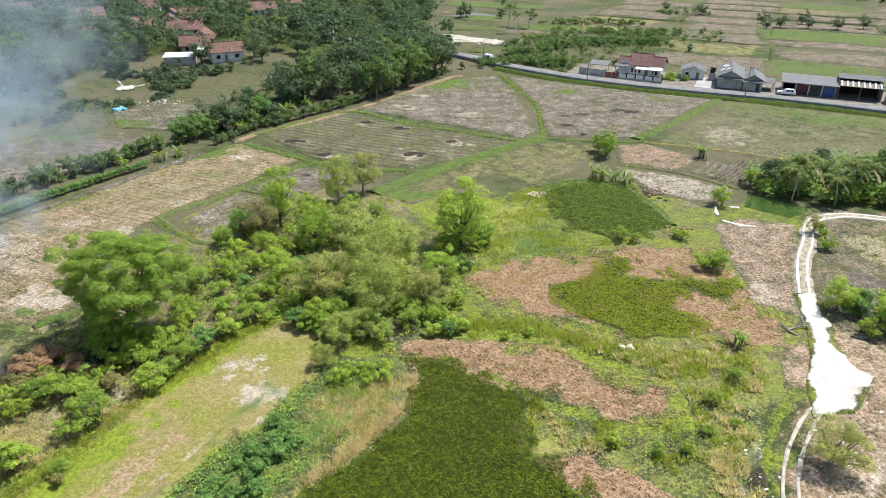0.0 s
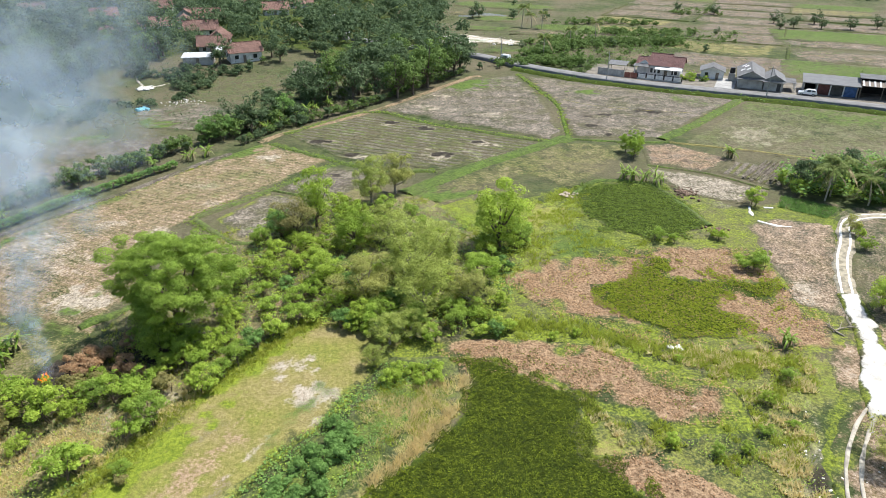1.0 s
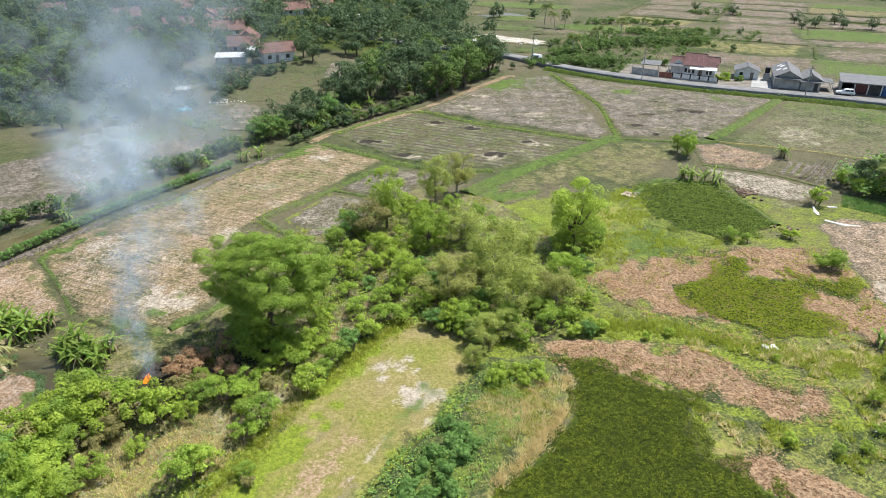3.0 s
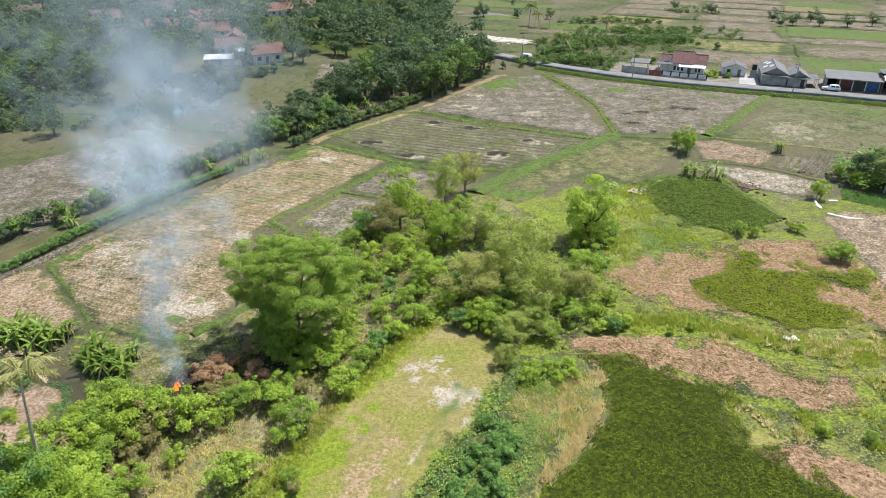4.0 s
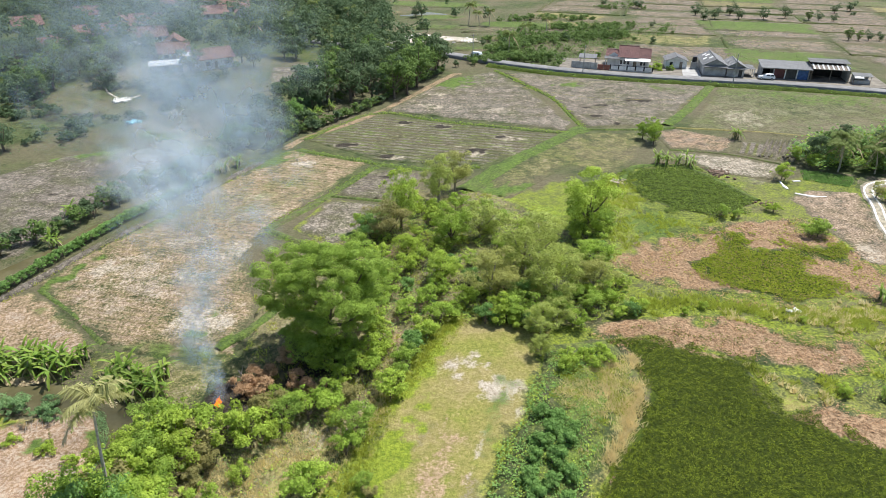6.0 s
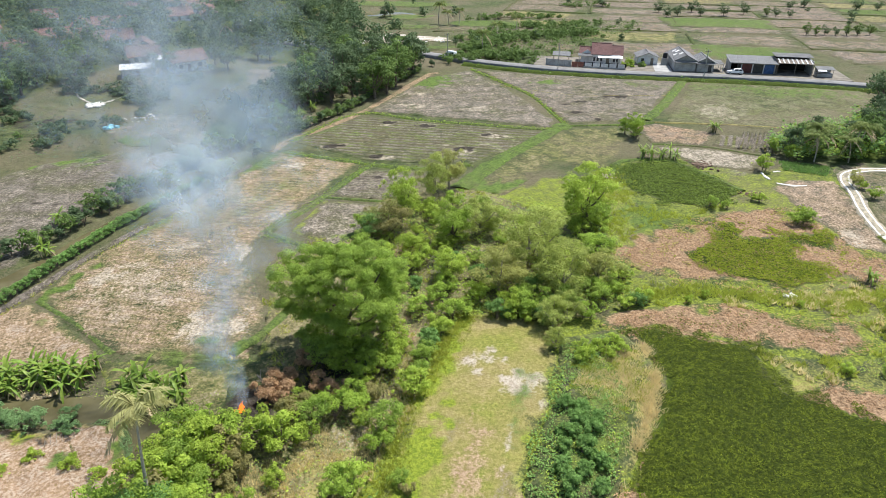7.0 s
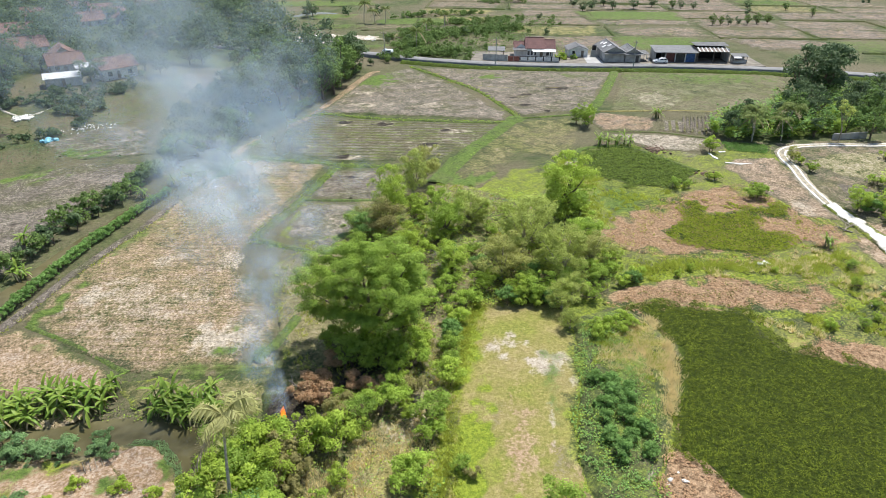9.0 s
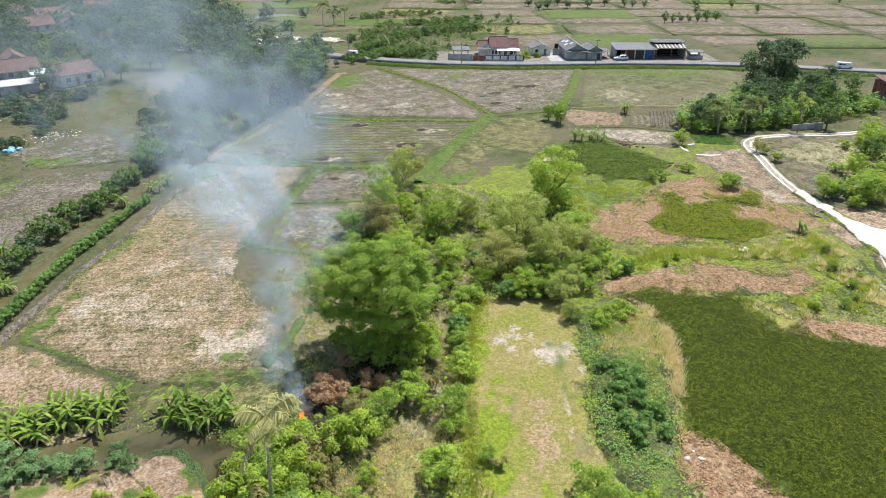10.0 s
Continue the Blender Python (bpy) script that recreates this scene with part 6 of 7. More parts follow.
x, y = along([(-3.4, 58), (-4.3, 54), (-5.6, 51), (-9.3, 46.2), (-12.9, 42.2), (-16, 39)], 1.25, 30, 5)
keep = vnoise(x, y, 3.0, 41) > -0.35
x, y = x[keep], y[keep]
blades("dry_grass_tufts", x, y, 0.15, 0.6, BLADE_DRY, "pale dry grass along the pond's edge", seed=5, width=0.06)
x, y = within([(-8, 60), (-14.5, 55), (-13, 51), (-14, 44), (-9.5, 47), (-5.2, 52), (-4.5, 57)], 3200, 6, 0.0)
blades("dry_grass_tufts", x, y, 0.2, 0.55, BLADE_DRY, "tall straw-coloured grass on the weedy bank", seed=46, width=0.08)
x, y = within([(-8, 60), (-14.5, 55), (-13, 51), (-14, 44), (-9.5, 47), (-5.2, 52), (-4.5, 57)], 4000, 7, -0.2)
blades("grass_tufts", x, y, 0.2, 0.5, BLADE, "thick green grass on the weedy bank", seed=6)
x, y = along([(-41.5, 33), (-35.6, 46.4), (-32.2, 53.6), (-27, 62), (-21.2, 70.6)], 2.2, 14, 7)
blades("grass_tufts", x, y, 0.06, 0.32, BLADE, "bright grass along the meadow's edge", seed=7)
MEADOW = [(-10, 65.5), (-21, 71), (-27, 62), (-32.4, 53.6), (-35.6, 46.8), (-42, 34), (-42, 26), (-27, 26), (-23.6, 42.4), (-17.5, 51.2), (-12.2, 62)]
x, y = within(MEADOW, 3000, 8, 0.0)
blades("dry_grass_tufts", x, y, 0.04, 0.1, BLADE_DRY, "short dry grass of the meadow", per=5, seed=8)
x, y = within(MEADOW, 5000, 9, -0.2)
blades("grass_tufts", x, y, 0.04, 0.1, BLADE, "short green grass of the meadow", per=5, seed=9)
x, y = within([(-60, 36), (-53, 47), (-47, 50), (-42, 53), (-36, 57), (-30, 64), (-30.6, 58), (-36, 47), (-42, 36)], 11000, 10, -0.25)
blades("dry_grass_tufts", x, y, 0.06, 0.4, BLADE_DRY, "dry grass on the rough strip", seed=10, width=0.035)
x, y = within([(-48, 66), (-46, 88), (-24, 104), (-8, 108), (4, 86), (-4, 66), (-18, 69), (-30, 58), (-48, 48)], 9000, 11, 0.0)
blades("grass_tufts", x, y, 0.06, 0.45, BLADE, "weeds and grass under the trees", seed=11)
for k, pts in enumerate(([(23, 143), (9, 130.5), (-3, 119.5), (-12, 109)], [(77, 179), (60, 159), (44, 142)], [(-43, 137), (-27, 126), (-17, 121), (-7, 121)], [(-27, 125), (-37, 110.5), (-47, 98), (-38, 89.5)], [(-42, 144), (-24, 163), (-8, 153), (19, 139.5)], [(18, 208), (22, 188), (25, 170), (23, 143)])):
    x, y = along(pts, 1.4, 5, 20 + k)
    blades("grass_tufts", x, y, 0.2, 0.22, LEAF_MID, "bright grass on a bund", seed=20 + k)
x, y = along([(-80, 82), (-71, 96), (-62, 109.5), (-53, 125)], 1.2, 6, 30)
blades("grass_tufts", x, y, 0.06, 0.3, BLADE, "green grass along the field's edge", seed=30)
x, y = along([(130, 157), (99, 178), (77, 186.4), (54, 196.4), (37, 207), (20, 220)], 2.0, 6, 31)
blades("grass_tufts", x, y, 0.35, 0.6, LEAF_DEEP, "dark weeds below the road", seed=31)
leaf_bed("low_weeds", [(17.5, 217.5), (36, 202.5), (52.5, 192), (74, 182), (95, 173.2), (125, 155.6), (155, 130.5), (153, 127), (123, 151.6), (93, 169), (72, 178), (50, 188), (34, 198.6), (15, 214)], 9000, 0.42, 1.2, LEAF_DEEP, "dark green weeds on the road verge", "weeds", 63, 0.8, holes=0.7)


# ---- buildings and made things ----
def box(bm, x0, y0, z0, x1, y1, z1):
    """A block, from corner to corner."""
    m = Matrix.Translation(((x0 + x1) / 2, (y0 + y1) / 2, (z0 + z1) / 2)) @ Matrix.Diagonal((abs(x1 - x0), abs(y1 - y0), abs(z1 - z0), 1))
    bmesh.ops.create_cube(bm, size=1.0, matrix=m)
    return bm


def block(name, parent, material, *corners, label="", bevel=0.0):
    bm = box(bmesh.new(), *corners)
    if bevel:
        bmesh.ops.bevel(bm, geom=bm.edges[:], offset=bevel, segments=2, affect="EDGES")
    return part(name, bm, material, parent, label)


def slab(name, parent, material, quad, thick=0.12, label=""):
    """A flat sloping piece from four corners, with thickness downwards."""
    bm = bmesh.new()
    a = [bm.verts.new(p) for p in quad]
    b = [bm.verts.new((p[0], p[1], p[2] - thick)) for p in quad]
    bm.faces.new(a)
    bm.faces.new(b[::-1])
    for i in range(4):
        bm.faces.new((a[i], b[i], b[(i + 1) % 4], a[(i + 1) % 4]))
    bmesh.ops.recalc_face_normals(bm, faces=bm.faces)
    return part(name, bm, material, parent, label)


def gable_wall(name, parent, material, x0, x1, y0, y1, h, peak, label=""):
    """Four walls with pointed ends at y0 and y1 (ridge along y)."""
    bm = bmesh.new()
    xm = (x0 + x1) / 2
    ring = [(x0, 0), (x1, 0), (x1, h), (xm, peak), (x0, h)]
    a, b = [bm.verts.new((x, y0, z)) for x, z in ring], [bm.verts.new((x, y1, z)) for x, z in ring]
    bm.faces.new(a)
    bm.faces.new(b[::-1])
    for i in (0, 1, 4):
        j = (i + 1) % 5
        bm.faces.new((a[i], b[i], b[j], a[j]))
    bmesh.ops.recalc_face_normals(bm, faces=bm.faces)
    return part(name, bm, material, parent, label)


def tiles(name, base, dark, pitch=4.0):
    """Roofing in courses, with weathered patches."""
    n = Nodes(name, 0.85, 0.2)
    c = n.mix(n.span(n.noise(0.7, 5), 0.3, 0.7), dark, base)
    c = n.mix(n.span(n.noise(6, 3), 0.4, 0.7, 0.0, 0.5), c, tuple(0.6 * a for a in dark))
    c = n.mix(n.math("MULTIPLY", n.random(), 0.5), c, tuple(min(1, 1.25 * a) for a in base))
    n.colour(c)
    w = n.t.nodes.new("ShaderNodeTexWave")
    w.inputs["Scale"].default_value = pitch
    n.put(w.inputs["Vector"], n.coord)
    n.bump(w.outputs["Fac"], 0.05)
    return n.mat


TILE_RED = tiles("terracotta_tiles", (0.285, 0.165, 0.128), (0.185, 0.115, 0.092))
TILE_MAROON = tiles("maroon_tiles", (0.23, 0.125, 0.11), (0.16, 0.095, 0.085))
SHEET_GREY = tiles("grey_fibre_cement", (0.205, 0.205, 0.20), (0.12, 0.12, 0.118), 2.0)
SHEET_WHITE = tiles("pale_metal_sheet", (0.66, 0.66, 0.64), (0.42, 0.42, 0.40), 2.0)
WHITEWASH = plain("whitewash", (0.72, 0.71, 0.68), 0.9, scale=0.6, vary=0.14)
PLASTER = plain("grey_plaster", (0.42, 0.41, 0.385), 0.95, scale=0.5, vary=0.18)
CONCRETE = plain("concrete", (0.38, 0.37, 0.345), 0.95, scale=0.4, vary=0.15, bump=0.01)
BRICK_RED = plain("red_painted_wall", (0.30, 0.12, 0.085), 0.9, scale=0.9, vary=0.2)
# near-black paint that stands in for shade inside open bays
INTERIOR_SHADE = plain("painted_interior_shade", (0.035, 0.033, 0.03), 0.9)
IRON = plain("black_iron", (0.03, 0.03, 0.032), 0.5, 0.4)
WOODEN = plain("weathered_wood", (0.24, 0.20, 0.155), 0.9, scale=3, vary=0.25)
SHUTTER_BLUE = plain("blue_shutter", (0.06, 0.13, 0.30), 0.5, 0.2)
SHUTTER_RED = plain("maroon_shutter", (0.14, 0.055, 0.05), 0.5, 0.2)
SHUTTER_GREY = plain("dark_shutter", (0.07, 0.07, 0.068), 0.5, 0.2)
PAINT_WHITE = plain("white_car_paint", (0.82, 0.82, 0.81), 0.25, 0.0, 0.04, spec=0.5)
RUBBER = plain("rubber", (0.02, 0.02, 0.02), 0.8)
GLASS = plain("dark_glass", (0.02, 0.025, 0.03), 0.06, 0.0, 0.05, spec=0.6)
TARP_BLUE = plain("blue_tarpaulin", (0.16, 0.42, 0.50), 0.5)
RUBBLE = plain("white_rubble", (0.72, 0.69, 0.62), 0.95, scale=2, vary=0.15)


def window(parent, x, y, z, w, h, side="y"):
    """A framed window with a dark pane, set proud of a wall that faces -y (or -x)."""
    f = new("window")
    f.parent = parent
    e = 0.06
    if side == "y":
        block("frame", f, WHITEWASH, x - w / 2 - e, y - 0.06, z - e, x + w / 2 + e, y + 0.02, z + h + e)
        block("pane", f, GLASS, x - w / 2, y - 0.09, z, x + w / 2, y - 0.05, z + h)
    else:
        block("frame", f, WHITEWASH, x - 0.06, y - w / 2 - e, z - e, x + 0.02, y + w / 2 + e, z + h + e)
        block("pane", f, GLASS, x - 0.09, y - w / 2, z, x - 0.05, y + w / 2, z + h)
    return f


def gable_roof(parent, material, x0, x1, y0, y1, h, peak, over=0.6, ridge_axis="y", label=""):
    """Two slopes with eaves, and a ridge cap."""
    if ridge_axis == "y":
        xm, k = (x0 + x1) / 2, (peak - h) / ((x1 - x0) / 2)
        d = over * k
        slab("roof_slope", parent, material, [(x0 - over, y0 - over, h - d), (xm, y0 - over, peak), (xm, y1 + over, peak), (x0 - over, y1 + over, h - d)], label=label)
        slab("roof_slope", parent, material, [(xm, y0 - over, peak), (x1 + over, y0 - over, h - d), (x1 + over, y1 + over, h - d), (xm, y1 + over, peak)], label=label)
        block("ridge_cap", parent, material, xm - 0.16, y0 - over, peak - 0.05, xm + 0.16, y1 + over, peak + 0.09)
    else:
        ym, k = (y0 + y1) / 2, (peak - h) / ((y1 - y0) / 2)
        d = over * k
        slab("roof_slope", parent, material, [(x0 - over, y0 - over, h - d), (x1 + over, y0 - over, h - d), (x1 + over, ym, peak), (x0 - over, ym, peak)], label=label)
        slab("roof_slope", parent, material, [(x0 - over, ym, peak), (x1 + over, ym, peak), (x1 + over, y1 + over, h - d), (x0 - over, y1 + over, h - d)], label=label)
        block("ridge_cap", parent, material, x0 - over, ym - 0.16, peak - 0.05, x1 + over, ym + 0.16, peak + 0.09)


def village_house(x, y, turn, w, d, roof, wall, label, h=3.0):
    """Ridge along its own x axis; gables at both ends."""
    ob = new("house")
    bm = bmesh.new()
    ring = [(-d / 2, -0.8), (d / 2, -0.8), (d / 2, h), (0, h + d * 0.33), (-d / 2, h)]
    a, b = [bm.verts.new((-w / 2, p, z)) for p, z in ring], [bm.verts.new((w / 2, p, z)) for p, z in ring]
    bm.faces.new(a[::-1])
    bm.faces.new(b)
    for i in (0, 1, 4):
        j = (i + 1) % 5
        bm.faces.new((a[i], a[j], b[j], b[i]))
    bmesh.ops.recalc_face_normals(bm, faces=bm.faces)
    part("wall", bm, wall, ob)
    gable_roof(ob, roof, -w / 2, w / 2, -d / 2, d / 2, h + 0.05, h + d * 0.33 + 0.12, 0.7, "x")
    for u in (-0.3, 0.28):
        window(ob, u * w, -d / 2, 1.0, 1.2, 1.2)
    window(ob, -w / 2, 0.1 * d, 1.2, 1.2, 1.2, "x")
    block("door", ob, WOODEN, -0.1 * w, -d / 2 - 0.05, 0, -0.1 * w + 0.95, -d / 2 + 0.02, 2.05)
    ob.matrix_basis = at(x, y, radians(turn))
    return tagged(ob, label, "house", "village houses")


rv = random.Random(8)
for i, (x, y, turn, w, d) in enumerate(VILLAGE):
    village_house(x, y, turn, w, d, TILE_RED, WHITEWASH if i % 3 == 0 else PLASTER, "whitewashed village house with a terracotta tiled roof" if i % 3 == 0 else "grey plastered village house with a terracotta tiled roof", 3.4 if i == 0 else 3.0)
for x, y, turn, w, d in ((-83, 211, 8, 9, 4.5), (-77, 222, 12, 7, 4), (-40, 206, -10, 3.4, 2.6), (-45, 262, 0, 6, 4), (-55, 300, 10, 6, 4)):
    ob = new("shed")
    bm = box(bmesh.new(), -w / 2, -d / 2, -0.6, w / 2, d / 2, 2.2)
    part("wall", bm, PLASTER if w > 5 else WOODEN, ob)
    slab("roof", ob, SHEET_WHITE if w > 5 else SHEET_GREY, [(-w / 2 - 0.4, -d / 2 - 0.5, 2.35), (w / 2 + 0.4, -d / 2 - 0.5, 2.35), (w / 2 + 0.4, d / 2 + 0.4, 2.95), (-w / 2 - 0.4, d / 2 + 0.4, 2.95)])
    block("door", ob, WOODEN, -0.5, -d / 2 - 0.05, 0, 0.4, -d / 2 + 0.02, 1.95)
    ob.matrix_basis = at(x, y, radians(turn))
    tagged(ob, "low shed with a pale sheet roof below the village", "shed")

# the row of buildings along the road: s runs along it, n away from it
ROW = Matrix.Translation((43.1, 206.1, 1.0)) @ Matrix.Rotation(math.atan2(-0.429, 0.903), 4, "Z")
bm = box(bmesh.new(), -4, -3.4, -1.05, 92, 15, -0.05)
yard = part("forecourt", bm, plain("swept_earth", (0.21, 0.185, 0.145), 0.95, scale=0.4, vary=0.2, bump=0.02), None)
yard.matrix_basis = ROW
tagged(yard, "swept earth and concrete forecourt of the road row", "forecourt", kind="structure")


def standing(name, label, category, s, n, turn=0.0, group=""):
    ob = new(name)
    ob.matrix_basis = ROW @ Matrix.Translation((s, n, -0.05)) @ Matrix.Rotation(radians(turn), 4, "Z")
    return tagged(ob, label, category, group)


# main house with its maroon roof
ob = standing("house", "white house with a maroon tiled roof and veranda", "house", 11, 3)
gable_wall("wall", ob, WHITEWASH, 0, 3.8, 1.5, 9, 3.3, 4.6)
block("wall", ob, WHITEWASH, 3.8, 0.8, 0, 12.8, 9.4, 3.2)
gable_roof(ob, TILE_MAROON, -0.1, 4.0, 1.5, 9.2, 3.4, 4.9, 0.6, "x")
gable_roof(ob, TILE_MAROON, 3.8, 9.2, 1.0, 10.0, 3.7, 6.2, 0.6, "x")
gable_roof(ob, TILE_MAROON, 9.2, 13.0, 1.6, 9.4, 3.5, 5.5, 0.6, "x")
slab("veranda_roof", ob, WHITEWASH, [(5.6, -1.8, 2.75), (13.4, -1.8, 2.75), (13.4, 1.2, 3.1), (5.6, 1.2, 3.1)], 0.16, "flat white veranda roof")
block("veranda_floor", ob, CONCRETE, 3.6, -1.6, 0, 13.2, 0.8, 0.3)
for k in range(5):
    block("pillar", ob, WHITEWASH, 6.0 + 1.7 * k, -1.5, 0.3, 6.25 + 1.7 * k, -1.25, 2.7)
for k in range(3):
    window(ob, 4.4 + 1.1 * k, 0.8, 1.1, 0.7, 1.3)
block("door", ob, WOODEN, 8.2, 0.72, 0.3, 9.2, 0.82, 2.4)
window(ob, 11.2, 0.8, 1.0, 1.6, 1.4)
block("carport_post", ob, WHITEWASH, -0.6, -0.6, 0, -0.35, -0.35, 3.0)
slab("carport_roof", ob, SHEET_GREY, [(-1.0, -0.9, 3.0), (3.8, -0.9, 3.0), (3.8, 1.7, 3.4), (-1.0, 1.7, 3.4)], 0.1)
# front fence: white panels between dark posts and rails
ob = standing("fence", "low wall with white panels and black iron rails", "fence", 12.2, -1.6, -3)
block("plinth", ob, PLASTER, 0, -0.12, 0, 13.2, 0.12, 0.45)
for k in range(5):
    block("panel", ob, WHITEWASH, 0.35 + 2.6 * k, -0.17, 0.45, 2.4 + 2.6 * k, 0.0, 1.5)
for k in range(6):
    block("post", ob, IRON, -0.05 + 2.6 * k, -0.15, 0.45, 0.25 + 2.6 * k, 0.15, 1.85)
block("rail", ob, IRON, 0, -0.05, 1.6, 13.2, 0.05, 1.72)
ob = standing("gate", "red painted yard gate in the front wall", "gate", 8.3, -1.3, -3)
block("leaf", ob, BRICK_RED, 0, -0.08, 0, 1.85, 0.08, 1.6)
block("leaf", ob, BRICK_RED, 1.95, -0.08, 0, 3.8, 0.08, 1.6)
ob = standing("boundary_wall", "pale grey concrete panel wall by the road", "wall", 0, 0, -9)
for k in range(4):
    block("panel", ob, PLASTER, 2.05 * k, -0.08, 0, 2.05 * k + 1.98, 0.08, 2.0)
for k in range(5):
    block("post", ob, CONCRETE, 2.05 * k - 0.13, -0.13, 0, 2.05 * k + 0.1, 0.13, 2.15)
ob = standing("shed", "open lean-to with a patched grey roof", "shed", 2, 5)
for u, w in ((0, 0), (5, 0), (0, 4), (5, 4)):
    block("post", ob, WOODEN, u, w, 0, u + 0.12, w + 0.12, 2.3)
slab("roof", ob, SHEET_GREY, [(-0.4, -0.4, 2.3), (5.5, -0.4, 2.3), (5.5, 4.5, 2.8), (-0.4, 4.5, 2.8)], 0.08)
# white hut behind the garden
ob = standing("hut", "small whitewashed hut with a grey sheet roof", "hut", 29.5, 7.5, 4)
gable_wall("wall", ob, WHITEWASH, 0, 6.5, 0, 7, 2.5, 3.7)
gable_roof(ob, SHEET_GREY, 0, 6.5, 0, 7, 2.55, 3.8, 0.5)
window(ob, 1.6, 0, 1.0, 0.9, 1.0)
block("door", ob, WOODEN, 4.2, -0.05, 0, 5.1, 0.02, 2.05)
ob = standing("water_tank", "dark water tank on a short concrete stand", "tank", 38.2, 9)
block("stand", ob, CONCRETE, -0.9, -0.9, 0, 0.9, 0.9, 2.2)
bm = bmesh.new()
bmesh.ops.create_cone(bm, cap_ends=True, segments=16, radius1=0.75, radius2=0.68, depth=1.6, matrix=Matrix.Translation((0, 0, 3.0)))
part("tank", bm, IRON, ob)
ramp = part("driveway", box(bmesh.new(), 34.5, -3.2, -0.05, 39.8, 11, 0.03), CONCRETE, None)
ramp.matrix_basis = ROW
tagged(ramp, "pale concrete driveway between the buildings", "driveway", kind="structure")
# two grey workshops with gables to the road
for s, w, d, h, pk, words in ((40.4, 6.6, 15, 3.3, 5.0, "grey plastered workshop with a patched sheet roof"), (47.3, 5.0, 9, 3.1, 4.5, "small grey workshop with a sheet roof")):
    ob = standing("workshop", words, "workshop", s, -0.2, 3)
    gable_wall("wall", ob, PLASTER, 0, w, 0, d, h, pk - 0.15)
    gable_roof(ob, SHEET_GREY, 0, w, 0, d, h + 0.05, pk, 0.55)
    slab("awning", ob, SHEET_GREY, [(-0.5, -1.3, h - 0.5), (w + 0.4, -1.3, h - 0.5), (w + 0.4, 0.05, h - 0.1), (-0.5, 0.05, h - 0.1)], 0.07)
    if d > 10:
        for u, v in ((1.2, 6), (2.2, 9), (1.6, 11.5), (2.6, 4)):
            t = u / (w / 2)
            slab("roof_patch", ob, SHEET_WHITE, [(u - 0.8, v, h + (pk - h) * (t - 0.24) + 0.12), (u + 0.3, v, h + (pk - h) * (t + 0.09) + 0.12), (u + 0.3, v + 1.6, h + (pk - h) * (t + 0.09) + 0.12), (u - 0.8, v + 1.6, h + (pk - h) * (t - 0.24) + 0.12)], 0.03, "pale new sheet")
    else:
        block("door", ob, SHUTTER_GREY, 3.4, -0.06, 0, 4.4, 0.02, 2.1)
ob = standing("lean_to", "pale lean-to porch beside the workshop", "shed", 52.4, 1, 3)
slab("roof", ob, SHEET_GREY, [(0, 0, 2.5), (3.2, 0, 2.4), (3.2, 6, 2.6), (0, 6, 2.7)], 0.08)
for v in (0.2, 3, 5.8):
    block("post", ob, WHITEWASH, 2.9, v, 0, 3.05, v + 0.15, 2.35)
# garages with shutters
ob = standing("garage_row", "row of four garages with coloured shutters", "garage", 57.4, 1.5)
block("back_wall", ob, PLASTER, 0, 7.0, 0, 13.4, 7.25, 3.3)
block("side_wall", ob, PLASTER, 0, 0, 0, 0.25, 7.0, 3.3)
block("side_wall", ob, PLASTER, 13.15, 0, 0, 13.4, 7.0, 3.3)
# the first bay is open: a dark panel inside paints its shade
for k, m in enumerate((INTERIOR_SHADE, SHUTTER_RED, SHUTTER_GREY, SHUTTER_BLUE)):
    block("shutter", ob, m, 0.3 + 3.28 * k, 0.25 if k != 0 else 5.5, 0, 3.25 + 3.28 * k, 0.33 if k != 0 else 5.6, 2.75, label=("dark panel painted as the shade in an open bay", "maroon shutter", "dark grey shutter", "blue shutter")[k])
    if k:
        block("pier", ob, WHITEWASH, 3.28 * k - 0.02, -0.05, 0, 3.28 * k + 0.26, 0.5, 2.8)
block("lintel", ob, PLASTER, 0, 0.0, 2.78, 13.4, 0.3, 3.3)
slab("roof", ob, SHEET_GREY, [(-0.5, -1.2, 3.25), (13.9, -1.2, 3.25), (13.9, 7.6, 4.1), (-0.5, 7.6, 4.1)], 0.14)
# open shed with a slatted canopy
ob = standing("open_shed", "dark open shed with a slatted canopy roof", "shed", 71.2, 1.8)
# back wall coloured dark to deepen the shade inside
block("back_wall", ob, INTERIOR_SHADE, 0, 7.5, 0, 10.4, 7.7, 4.2)
block("side_wall", ob, WOODEN, 0, 0.2, 0, 0.15, 7.5, 4.2)
block("side_wall", ob, PLASTER, 10.25, 0.2, 0, 10.4, 7.5, 4.2)
slab("roof", ob, SHEET_GREY, [(-0.3, 2.6, 4.9), (10.8, 2.6, 4.9), (10.8, 8.0, 5.2), (-0.3, 8.0, 5.2)], 0.1)
slab("canopy", ob, WOODEN, [(0, -0.8, 3.5), (10.4, -0.8, 3.5), (10.4, 2.6, 4.2), (0, 2.6, 4.2)], 0.05, "brown canopy under pale slats")
for k in range(8):
    slab("slat", ob, SHEET_WHITE, [(0.3 + 1.32 * k, -1.0, 3.62), (0.75 + 1.32 * k, -1.0, 3.62), (0.75 + 1.32 * k, 2.6, 4.4), (0.3 + 1.32 * k, 2.6, 4.4)], 0.05)
for k in range(3):
    block("post", ob, WOODEN, 5.1 * k, -0.7, 0, 5.1 * k + 0.16, -0.54, 3.5)
ob = standing("stall", "small roadside stall with a white awning", "stall", 82.6, 0.5)
block("counter", ob, PLASTER, 0, 0, 0, 4.6, 2.6, 1.0)
